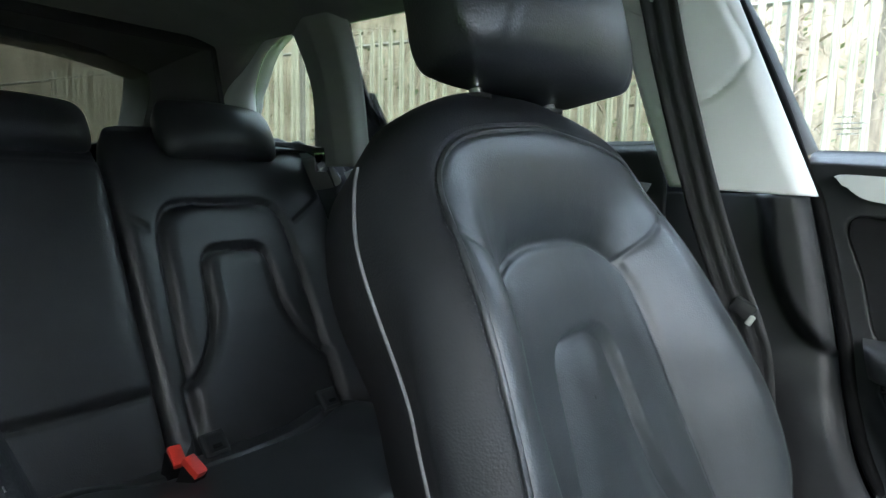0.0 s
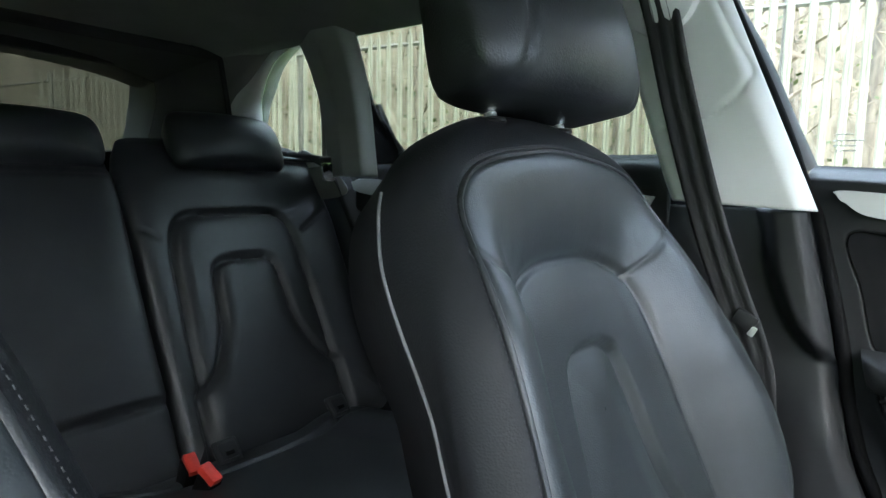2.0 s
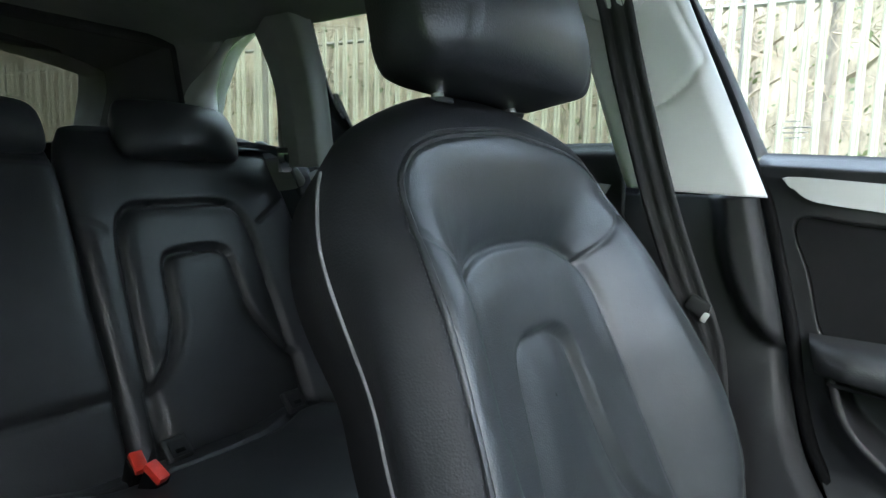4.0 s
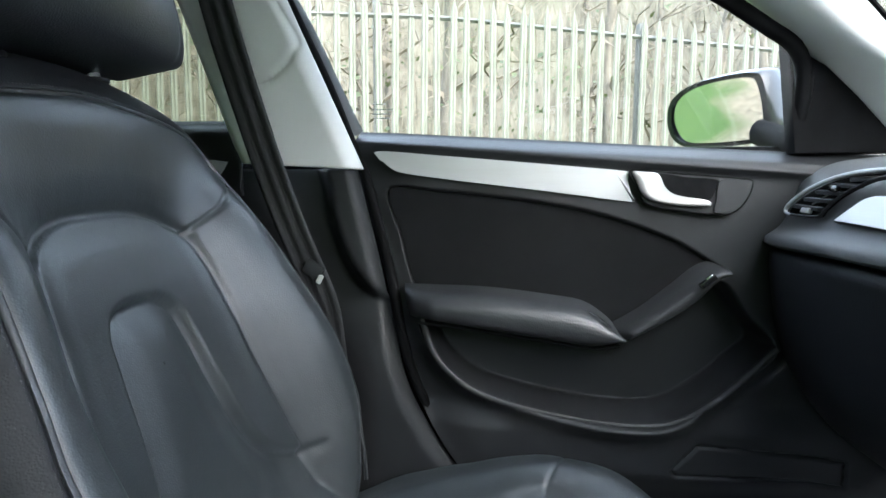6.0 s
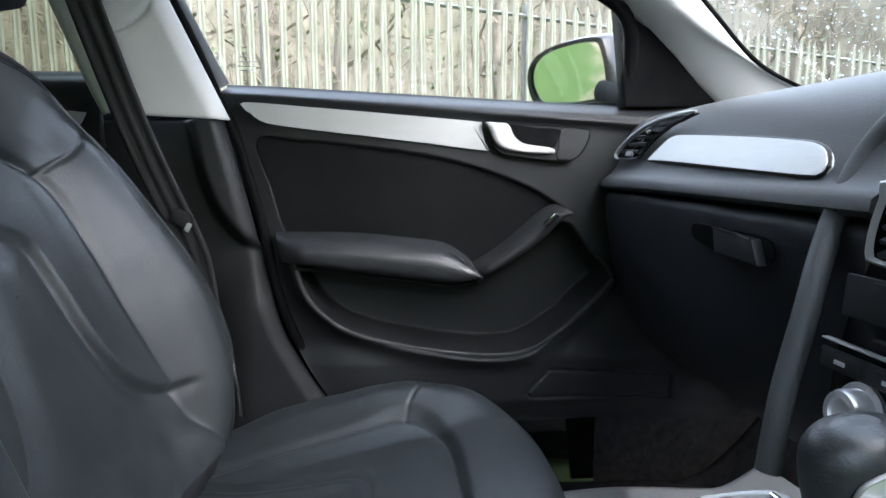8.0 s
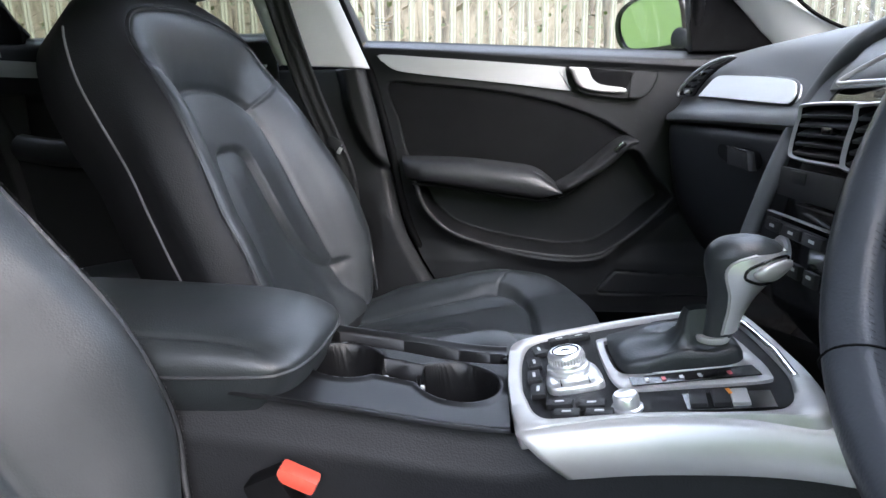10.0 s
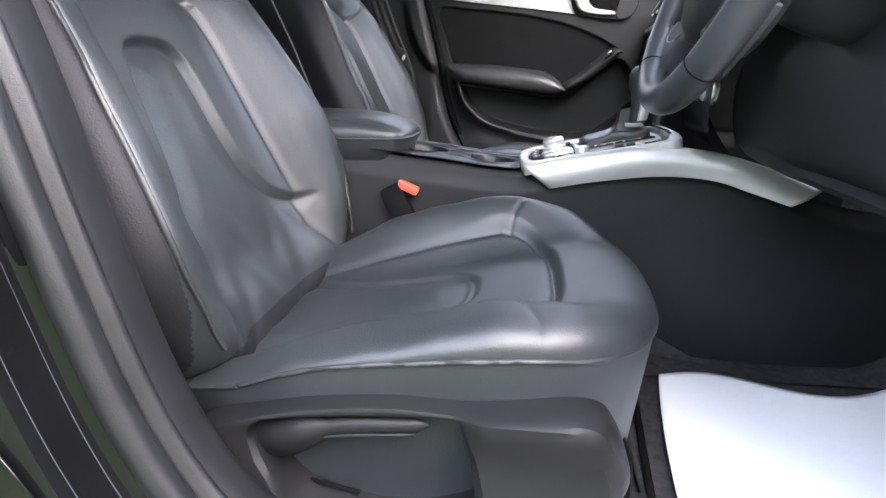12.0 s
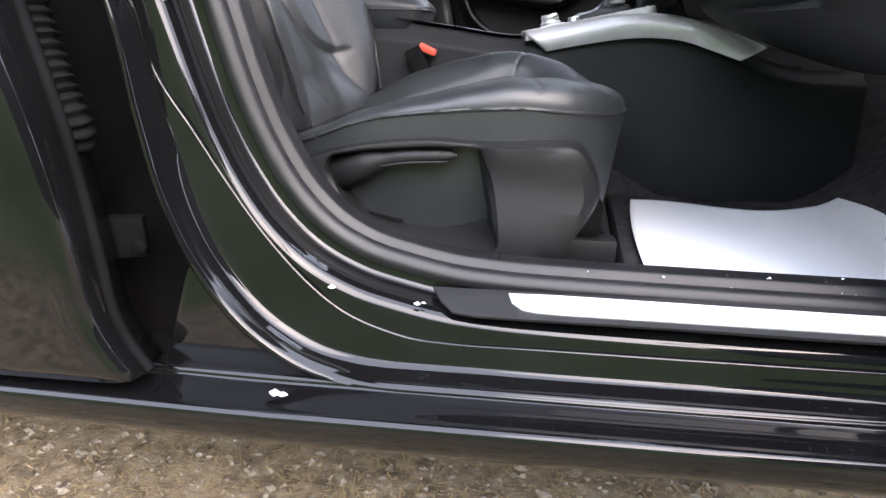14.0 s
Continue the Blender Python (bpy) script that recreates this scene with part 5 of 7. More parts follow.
# glovebox below
prof = spline([(.705, .904), (.676, .9005), (.669, .895), (.672, .850), (.690, .76), (.725, .69), (.775, .635), (.86, .60)], 40)
rows = [np.stack([prof[:, 0] + .03 * np.clip((y - .6) / .13, 0, 1) ** 2, np.full(40, y), prof[:, 1]], 1) for y in np.linspace(.742, .105, 60)]
# darker than the other soft plastic: footwell shade put into the colour
sheet("glovebox", rows, DEEP_BLACK, dash, "black glovebox lid")
gm2 = axes((.6690, 0, .868), (0, -1, 0), (0, 0, 1))
# thin black plate paints the shade of the latch recess
plate("latch_recess_shade", spline([(-.362, .006), (-.35, .012), (-.30, .012), (-.22, .010), (-.215, -.012), (-.29, -.014), (-.35, -.006)], 50, True), gm2, .002, RUBBER_DARK, dash, bevel=0)
plate("glovebox_handle", [(-.298, .012), (-.229, .009), (-.217, -.014), (-.292, -.012)], gm2 @ Matrix.Translation((0, 0, .002)), .010, HARD, dash, "black glovebox handle with a bright edge", bevel=.002)
tube("handle_edge", [(.6572, .298, .8805), (.6572, .263, .8795), (.6572, .230, .8775)], .0014, CHROME, dash, n=6)
# aluminium inlay
am = axes((.685, 0, .932), (0, -1, 0), (.36, 0, .93))
AL = spline([(-.532, .018), (-.520, .027), (-.505, .038), (-.490, .047), (-.468, .051), (-.40, .048), (-.289, .041), (-.215, .0345), (-.190, .030), (-.178, .023), (-.172, .012), (-.176, .004), (-.192, .003), (-.282, .007), (-.420, .014), (-.51, .0175)], 110, True)
plate("inlay", AL, am, .0075, INLAY, dash, "brushed aluminium dashboard inlay", bevel=.0015, seg=2)
tube("inlay_edge", [tuple(am @ Vector((q[0], q[1], .0045))) for q in AL[0:110]], .0022, HARD, dash, n=6, closed=True)
# side vent
VENT = spline([(-.440, .081), (-.500, .080), (-.545, .076), (-.585, .068), (-.620, .055), (-.645, .040), (-.656, .027), (-.645, .020), (-.60, .0195), (-.566, .021), (-.560, .031), (-.538, .050), (-.50, .067), (-.465, .075)], 110, True)
vm = am @ Matrix.Translation((0, 0, .002))
vc = VENT.mean(0)
# no depth here: a flat black plate gives the vent's inner shade
plate("vent_opening", vc + (VENT - vc) * .985, vm @ Matrix.Translation((0, 0, .001)), .001, RUBBER_DARK, dash, bevel=0)
tube("vent_frame", [tuple(vm @ Vector((q[0], q[1], .007))) for q in VENT[:60]], np.concatenate([np.linspace(.0012, .0034, 12), np.full(40, .0034), np.linspace(.0034, .0016, 8)]), SILVER, dash, "bright side vent frame", n=8)
tube("vent_inner_edge", [tuple(vm @ Vector((q[0], q[1], .006))) for q in VENT[58:]], .0020, HARD, dash, n=6)
for x0, y0, x1, y1 in ((-.640, .033, -.572, .031), (-.620, .0435, -.556, .0425), (-.600, .0545, -.538, .053), (-.572, .0640, -.512, .0625), (-.535, .0715, -.478, .0725)):
    block("vent_slat", (x1 - x0, .0050, .008), vm @ Matrix.Translation(((x0 + x1) / 2, (y0 + y1) / 2, .004)) @ pose(0, 0, 0, 30, 0, math.degrees(math.atan2(y1 - y0, x1 - x0))), HARD, dash, bevel=.001)
block("vent_divider", (.004, .050, .006), vm @ Matrix.Translation((-.575, .047, .003)) @ pose(0, 0, 0, 0, 0, -62), HARD, dash, bevel=.001)
block("vent_tab", (.016, .008, .006), vm @ Matrix.Translation((-.555, .057, .009)) @ pose(0, 0, 0, 0, 0, -5), GLOSS_BLACK, dash, bevel=.0015)
block("vent_wheel", (.020, .007, .006), vm @ Matrix.Translation((-.600, .0265, .007)), SATIN, dash, bevel=.001)
# centre stack
prof = spline([(.660, .988), (.652, .972), (.656, .945), (.650, .930), (.645, .885), (.642, .86), (.636, .80), (.634, .75), (.640, .715), (.66, .70)], 60)
def stack_left(z):
    """The passenger-side edge of the stack leans towards the driver with height."""
    return curve1(z, [(.70, .110), (.80, .106), (.85, .096), (.895, .078), (.93, .056), (.955, .040)])


prof = spline([(.668, .955), (.656, .948), (.650, .930), (.645, .885), (.642, .86), (.636, .80), (.634, .75), (.640, .715), (.66, .70)], 60)
rows = []
for t in np.linspace(0, 1, 50):
    y = stack_left(prof[:, 1]) * (1 - t) - .215 * t
    rows.append(np.stack([prof[:, 0] + .016 * (y - YC) / .12, y, prof[:, 1]], 1))
sheet("control_tower", rows, GLOSS_BLACK, dash, "glossy black centre stack")
edge = np.stack([np.interp(np.linspace(.955, .70, 40), prof[::-1, 1], prof[::-1, 0]), stack_left(np.linspace(.955, .70, 40)), np.linspace(.955, .70, 40)], 1)
edge[:, 0] += .016 * (edge[:, 1] - YC) / .12
sheet("stack_flank", [edge, edge * [0, 0, 1] + np.stack([edge[:, 0] * .5 + .36, edge[:, 1] + .035, np.zeros(40)], 1), edge * [0, 0, 1] + [.80, .13, 0]], SOFT, dash, thick=.003)
# soft hood over the stack
hood = spline([(.655, .950), (.660, .962), (.678, .980), (.705, 1.000), (.75, 1.020), (.85, 1.034), (.95, 1.046), (1.05, 1.053), (1.14, 1.045)], 50)
rows = []
for y in np.linspace(.140, -.20, 40):
    lean = .055 * np.clip((y - .02) / .12, 0, 1) ** 1.5
    rows.append(np.stack([hood[:, 0] + lean * step((1.03 - hood[:, 1]) / .06), np.full(50, y), hood[:, 1]], 1))
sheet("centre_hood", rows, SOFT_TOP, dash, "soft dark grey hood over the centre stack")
tube("screen_edge", spline([(.640, -.075, .9535), (.640, -.03, .954), (.643, .004, .955), (.652, -.012, .966), (.664, -.045, .980), (.676, -.10, .992)], 40), .0022, SATIN, dash, "bright edge of the screen hood", n=8)
arc = spline([(.608, .108, .715), (.620, .114, .775), (.638, .122, .83), (.660, .137, .88), (.685, .150, .925), (.703, .148, .958), (.712, .125, .984), (.716, .085, 1.000), (.722, .02, 1.012), (.735, -.10, 1.02)], 60)
tube("cockpit_arc", arc, np.concatenate([np.full(26, .0095), np.linspace(.0095, .016, 16), np.linspace(.016, .02, 18)]), SOFT_TOP, dash, "dark grey cockpit edge curving down to the console", n=14)
for s, yc in enumerate((.000, -.130)):
    cm = axes((.643 + .016 * (yc - YC) / .12, yc, .909), (0, -1, 0), (.12, 0, .99))
    half = (.060, .026)
    o = spline([(-half[0], half[1] * .6), (-half[0] * .9, half[1]), (half[0] * .9, half[1]), (half[0], half[1] * .6), (half[0], -half[1] * .6), (half[0] * .88, -half[1]), (-half[0] * .82, -half[1]), (-half[0] * 1.05, -half[1] * .6)], 60, True)
    rings = []
    for kk, d in ((1.06, -.004), (1.06, .008), (1.0, .011), (.93, .009), (.91, -.012), (.05, -.014)):
        rings.append([tuple(cm @ Vector((q[0] * kk, q[1] * kk, d))) for q in o])
    sheet("vent_frame", rings[:4], SATIN, dash, "bright centre vent frame", loop_t=True)
    sheet("vent_opening", rings[3:5] + [rings[5]], RUBBER_DARK, dash, loop_t=True)
    for j in range(5):
        block("vent_slat", (.108, .0035, .014), cm @ Matrix.Translation((0, -.018 + j * .009, .004)) @ pose(0, 0, 0, 30, 0, 0), HARD, dash, bevel=.001)
    block("vent_tab", (.018, .007, .010), cm @ Matrix.Translation((.006, .002, .009)), GLOSS_BLACK, dash, bevel=.002)
sm = axes((.640, 0, .84), (0, -1, 0), (.06, 0, 1))
for (y0, y1, z0, z1, mt, nm) in ((.056, .024, .019, .031, HARD, "eject_button"), (.034, -.045, -.001, .001, CHROME, "disc_slot_edge"), (.080, -.19, .004, .033, HARD, "disc_panel"), (.094, -.19, -.036, -.022, HARD, "button_row"),
                                 (.094, -.19, -.0165, -.015, SATIN, "row_edge")):
    dpt = .004 if nm in ("disc_panel", "button_row") else .0065
    block(nm, (y0 - y1, z1 - z0, dpt), sm @ Matrix.Translation((-(y0 + y1) / 2, (z0 + z1) / 2, .004)), mt, dash, bevel=.0008)
for j in range(6):
    block("row_key", (.036, .011, .007), sm @ Matrix.Translation((-.072 + j * .042, -.029, .005)), HARD, dash, bevel=.0012)
    block("key_mark", (.010, .003, .0074), sm @ Matrix.Translation((-.072 + j * .042, -.029, .0055)), PRINT, dash, bevel=.0002, seg=1)
for y in (.053, -.142):
    km = axes((.634, y, .783), (0, -1, 0), (.10, 0, 1))
    lathe("climate_knob", [(0, 0), (.021, 0), (.021, .003), (.0165, .004), (.0158, .014), (.0145, .017), (.0100, .0175), (.0095, .015), (0, .015)], km, POLISHED, dash, "chrome ringed climate knob", n=40)
for j in range(4):
    block("climate_key", (.020, .014, .006), axes((.632, .016 - j * .032, .776), (0, -1, 0), (.1, 0, 1)), HARD, dash, bevel=.001)
    block("key_mark", (.008, .003, .0066), axes((.6315, .016 - j * .032, .778), (0, -1, 0), (.1, 0, 1)), PRINT, dash, bevel=.0002, seg=1)
# driver side: binnacle hood and knee panel
prof = spline([(.73, .885), (.690, .90), (.664, .935), (.655, .985), (.665, 1.03), (.70, 1.058), (.78, 1.068), (.90, 1.066), (1.05, 1.058), (1.14, 1.045)], 50)
rows = []
for y in np.linspace(-.185, -.79, 60):
    d = max(0, (abs(y + .40) - .17) / .3)
    p = prof.copy()
    p[:, 0] = p[:, 0] + .05 * min(1, d) * step((1.06 - p[:, 1]) / .05)
    p[:, 1] = p[:, 1] - .040 * min(1, d) ** 2 * step((p[:, 1] - .95) / .08) * step((1.0 - p[:, 0]) / .3)
    rows.append(np.stack([p[:, 0], np.full(50, y), p[:, 1]], 1))
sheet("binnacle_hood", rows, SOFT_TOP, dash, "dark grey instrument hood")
prof = spline([(.72, .90), (.678, .87), (.652, .82), (.645, .77), (.655, .718), (.690, .688), (.77, .655), (.92, .612), (1.05, .60)], 50)
rows = [np.stack([prof[:, 0] - .02 * math.sin((y + .2) * 6) * (prof[:, 1] > .7), np.full(50, y), prof[:, 1] + .012 * (y + .2)], 1) for y in np.linspace(-.200, -.80, 60)]
sheet("knee_panel", rows, SOFT, dash, "dark lower dashboard panel at the driver's knees", thick=.004)
sheet("knee_flank", [np.stack([prof[:, 0], np.full(50, -.200), prof[:, 1]], 1), np.stack([np.full(50, .95), np.full(50, -.196), np.linspace(.9, .62, 50)], 1)], SOFT, dash, thick=.003)
block("hood_release", (.02, .07, .018), pose(.700, -.64, .70, 0, 30, 0), SOFT_TOP, dash, "bonnet release lever", bevel=.004)
block("footwell_wall", (.01, 1.44, .70), pose(1.24, YC, .70, 0, 0, 0), CARPET, dash, bevel=.002)

# ---- steering wheel ----
wheel = thing("steering_wheel", (.5635, -.412, .9405), "black leather steering wheel with perforated grips", "steering wheel")
tilt = 22
WM = Matrix.Translation((.5635, -.412, .9405)) @ Matrix(((0, math.sin(radians(tilt)), -math.cos(radians(tilt)), 0), (-1, 0, 0, 0), (0, math.cos(radians(tilt)), math.sin(radians(tilt)), 0), (0, 0, 0, 1)))
th = np.linspace(0, 2 * np.pi, 160, endpoint=False)
ring = []
RIMR = .1725
for i, a in enumerate(th):
    thumb = sum(np.exp(-((np.angle(np.exp(1j * (a - t0)))) / .18) ** 2) for t0 in (radians(28), radians(152)))
    r1, r2 = .0158 + .003 * thumb, .0175 + .001 * thumb
    cc = []
    for b in np.linspace(0, 2 * np.pi, 24, endpoint=False):
        rr = RIMR + r1 * math.cos(b) - .002 * thumb
        cc.append(tuple(WM @ Vector((rr * math.cos(a), rr * math.sin(a), r2 * math.sin(b)))))
    ring.append(cc)
sheet("rim", ring, RIM_LEATHER, wheel, "worn black leather rim", loop_s=True, loop_t=True)
# stitches along the inner edge of the rim
verts, faces = [], []
for i in range(230):
    a = i / 230 * 2 * math.pi
    if 2.75 < a < 3.6 or a < .35 or a > 5.9 or 4.3 < a < 5.1:
        continue
    r0 = RIMR - .0152
    n0 = len(verts)
    verts += [tuple(WM @ Vector((r0 * math.cos(a + da), r0 * math.sin(a + da), z))) for da, z in ((0, .0075), (.006, .0035), (.009, .0035), (.003, .0075))]
    faces.append((n0, n0 + 1, n0 + 2, n0 + 3))
tagged(raw("stitching", verts, faces, STITCH, wheel, smooth=False), kind="stuff")
for a in (radians(232), radians(308)):
    c = [(RIMR + .0168 * math.cos(b), .0185 * math.sin(b)) for b in np.linspace(0, 2 * np.pi, 24, endpoint=False)]
    tube("rim_seam", [tuple(WM @ Vector((r * math.cos(a), r * math.sin(a), z))) for r, z in c], .0006, RUBBER_DARK, wheel, n=5, closed=True)
hub = spline([(-.090, .030), (-.082, .066), (-.05, .086), (0, .090), (.05, .086), (.082, .066), (.090, .030), (.086, -.025), (.072, -.070), (.045, -.098), (0, -.106), (-.045, -.098), (-.072, -.070), (-.086, -.025)], 90, True)
rings = []
for kk, d in ((1.02, -.045), (1.02, -.012), (.98, .004), (.90, .014), (.7, .022), (.35, .026), (.03, .027)):
    rings.append([tuple(WM @ Vector((q[0] * kk, q[1] * kk, d - .006))) for q in hub])
sheet("airbag_cover", rings, HARD, wheel, "grained black airbag cover", loop_t=True, cap=True)
BADGE = spline(mirrored([(0, .048), (.035, .046), (.046, .036), (.047, .010), (.040, -.022), (.030, -.036), (0, -.040)]), 70, True)
tube("badge_frame", [tuple(WM @ Vector((q[0], q[1] + .006, .0225 - 2.2 * (q[0] ** 2 + q[1] ** 2)))) for q in BADGE], .0022, CHROME, wheel, "bright badge surround", n=8, closed=True)
for s in (-1, 1):
    sp = spline([(s * .066, .040), (s * .110, .034), (s * .150, .036), (s * .166, .030), (s * .166, -.014), (s * .150, -.022), (s * .110, -.026), (s * .066, -.030)], 50, True)
    plate("spoke", sp, WM @ Matrix.Translation((0, 0, -.022)), .018, HARD, wheel, "black wheel spoke", bevel=.005, seg=3)
    for t0, y0 in ((.024, .028), (.024, -.004)):
        b = spline([(s * .078, y0 - .012), (s * .082, y0 + .010), (s * .118, y0 + .010), (s * .134, y0 + .004), (s * .132, y0 - .010), (s * .10, y0 - .013)], 40, True)
        plate("spoke_key", b, WM @ Matrix.Translation((0, 0, -.006)), .007, GLOSS_BLACK, wheel, bevel=.002)
        tube("key_edge", [tuple(WM @ Vector((q[0], q[1], .0005))) for q in b], .0013, SATIN, wheel, n=6, closed=True)
for s in (-1, 1):
    sp = spline([(s * .030, -.050), (s * .066, -.062), (s * .105, -.078), (s * .140, -.078), (s * .158, -.078), (s * .146, -.096), (s * .122, -.122), (s * .096, -.142), (s * .082, -.140), (s * .066, -.124), (s * .046, -.106), (s * .02, -.098)], 70, True)
    sc = sp.mean(0)
    rings = [[tuple(WM @ Vector((*(p + (sc - p) * k_), d))) for p in sp] for k_, d in ((0, -.022), (0, -.012), (.02, -.006), (.07, -.002), (.16, .0), (.5, .0005), (.95, .0005))]
    low = sheet("lower_spoke", rings, RIM_LEATHER, wheel, "black leather lower spoke", loop_t=True, cap=True, sharp=60)
    ins = spline([(s * .020, -.074), (s * .050, -.064), (s * .066, -.066), (s * .100, -.086), (s * .110, -.094), (s * .104, -.102), (s * .080, -.105), (s * .050, -.098), (s * .020, -.086)], 60, True)
    plate("spoke_insert", ins, WM @ Matrix.Translation((0, 0, -.002)), .0030, HARD, low, bevel=.001)
    tube("insert_edge", [tuple(WM @ Vector((q[0], q[1], .0015))) for q in ins[22:42]], .0011, SATIN, low, n=6)
    # dark lacing along the inner face of the rim
    verts, faces = [], []
    for i in range(26):
        for b0, b1, sh in ((168, 182, 0), (187, 203, .5)):
            a = radians(183 + (i + sh) * 1.12)
            cc = []
            for b, da in ((b0, 0), (b1, radians(.55))):
                rr, zz_ = RIMR + .0165 * math.cos(radians(b)), .0182 * math.sin(radians(b))
                for w_ in (-.0006, .0006):
                    an = a + da + w_ / RIMR
                    cc.append(tuple(WM @ Vector((-s * rr * abs(math.cos(an)) * -1, rr * math.sin(an), zz_))))
            n0 = len(verts)
            verts += cc
            faces.append((n0, n0 + 1, n0 + 3, n0 + 2))
    tagged(raw("lacing", verts, faces, DEEP_BLACK, wheel, smooth=False), kind="stuff")
col = [(0, -.16), (.055, -.16), (.06, -.10), (.058, -.05), (.05, -.04), (0, -.04)]
lathe("column_shroud", col, WM, HARD, wheel, "black steering column shroud", n=30)

# ---- centre console ----
con = thing("centre_console", (.2, YC, .4), "black centre console with cup holders and satin silver frame", "console")


def con_top(x):
    return curve1(np.asarray(x, float), [(-.30, .700), (.05, .690), (.20, .674), (.35, .657), (.40, .669), (.58, .703), (.70, .712)])


CZ = lambda x: .661 + .2 * (x - .36)
# side walls
for s in (-1, 1):
    xs = np.linspace(-.30, .98, 90)
    rows = []
    for t in np.linspace(0, 1, 24):
        y = np.where(s < 0, -.108, .092) + s * (.006 + .045 * step((xs - .35) / .45) + .012 * math.sin(t * 2.2))
        zt_ = con_top(np.minimum(xs, .66)) - .004 - .10 * step((xs - .55) / .35)
        z = zt_ * (1 - t) + .36 * t
        rows.append(np.stack([xs, y - s * .018 * (t < .06), z], 1))
    sheet("side_wall", rows, DEEP_BLACK, con, "black console side")
# cup holder deck with recesses
xs = np.linspace(.10, .352, 110)
ys = np.linspace(-.108, .092, 100)
X, Y = np.meshgrid(xs, ys, indexing="ij")
Z = con_top(X)
d1 = np.hypot(X - .180, Y - .000) - .041
d2 = np.hypot(X - .300, Y + .012) - .043
d3 = inside_gap(X, Y, [(.18, -.022), (.30, -.030), (.30, .010), (.18, .018)])
cups = np.minimum(np.minimum(d1, d2), np.where(d3 < 0, d3 * .8, d3))
slot = inside_gap(X, Y, spline([(.128, .060), (.15, .078), (.335, .074), (.345, .06), (.34, .046), (.14, .048)], 60, True))
Z = Z - .075 * step(-np.minimum(d1, d2) / .005) - .050 * step(-d3 / .004) * (np.minimum(d1, d2) > 0) - .045 * step(-slot / .005) + .003 * np.exp(-((np.abs(cups) - .003) / .003) ** 2)
Z = Z + .004 * np.exp(-(np.minimum(np.abs(Y + .104), np.abs(Y - .088)) / .006) ** 2)
sheet("cup_holder", np.stack([X, Y, Z], -1), DECK, con, "black double cup holder", sharp=50, flip=True)
for x, y in ((.223, -.004), (.262, -.012)):
    block("cup_clip", (.005, .008, .018), pose(x, y, float(con_top(x)) - .018, 0, 12, 10), STEEL, con, "satin cup holder clip", bevel=.002)
# armrest
AO = spline([(.165, .00), (.163, .05), (.150, .085), (.12, .098), (.0, .104), (-.16, .104), (-.20, .08), (-.205, 0), (-.20, -.08), (-.16, -.104), (0, -.104), (.12, -.098), (.150, -.085), (.163, -.05)], 160, True)
cushion("armrest", AO, (-.02, 0), lambda U, V: .745 + .012 * np.clip((.1 - U) / .3, 0, 1) - .012 * (V / .1) ** 2 - .003 * np.exp(-((np.abs(V) - .082) / .003) ** 2) - .015 * np.clip((U - .06) / .1, 0, 1) ** 2,
        .655, .704, lambda U, V, W: np.stack([U, V - .008, W + 0 * U], -1), LEATHER, con, "padded black leather armrest lid", rings=60, power=7)
tube("armrest_seam", [(x * .999, y * .999 - .008, .704) for x, y in AO], .0022, LEATHER_FIRM, con, n=6, closed=True)
# silver frame round the controls
FO = spline([(.352, -.030), (.354, .05), (.362, .083), (.40, .094), (.48, .098), (.58, .088), (.605, .06), (.605, -.06), (.60, -.12), (.585, -.158), (.53, -.143), (.45, -.122), (.37, -.116), (.357, -.105)], 150, True)
FI = spline([(.366, -.02), (.369, .04), (.380, .076), (.41, .087), (.49, .091), (.575, .082), (.592, .05), (.592, -.05), (.585, -.10), (.562, -.139), (.50, -.129), (.43, -.111), (.382, -.099), (.369, -.06)], 150, True)


def on_deck(p, d):
    return (p[0] - .2 * d, p[1], CZ(p[0]) + d)


c = np.array([.48, -.015])


def by_angle(o, n=200):
    a = np.arctan2(o[:, 1] - c[1], o[:, 0] - c[0])
    k_ = np.argsort(a)
    w = np.linspace(-np.pi, np.pi, n, endpoint=False)
    return np.stack([np.interp(w, np.concatenate([a[k_] - 2 * np.pi, a[k_], a[k_] + 2 * np.pi]), np.tile(o[k_, j], 3)) for j in (0, 1)], 1)


fo, fi = by_angle(FO), by_angle(FI)
rings = [[on_deck(p, d) for p in fo * (1 - t) + fi * t] for t, d in ((0, -.012), (0, .004), (.12, .0075), (.8, .0075), (1, .005), (1, -.006))]
sheet("silver_frame", rings, SATIN, con, "satin silver console frame", loop_t=True)
sheet("control_panel", [[on_deck(p, .001) for p in c + (fi - c) * t] for t in (1.0, .6, .02)], HARD, con, "matt black control panel", loop_t=True, cap=True)
# curved silver flank towards the driver
up_e = spline([(.356, -.118, .664), (.45, -.128, .684), (.54, -.150, .698), (.62, -.166, .696), (.70, -.178, .677), (.785, -.186, .644)], 60)
lo_e = spline([(.400, -.128, .631), (.47, -.138, .645), (.56, -.156, .658), (.635, -.172, .656), (.69, -.182, .640), (.745, -.190, .622)], 60)
rows = []
for t in np.linspace(0, 1, 12):
    q = up_e * (1 - t) + lo_e * t
    q = q + np.array([0, -.006 * math.sin(math.pi * t), 0])
    rows.append(q)
rows.insert(0, up_e + [0, .012, .002])
rows.append(lo_e + [0, .012, 0])
sheet("silver_flank", rows, SATIN, con, "satin silver flank sweeping to the dashboard", thick=.002)
# front right bar
tube("front_bar", [on_deck(p, .008) for p in ((.592, .075), (.596, .02), (.596, -.045), (.590, -.098))], .0028, CHROME, con, n=8)
dm = lambda x, y, d=0.0: axes(on_deck((x, y), d), (1, 0, .2), (0, 1, 0))
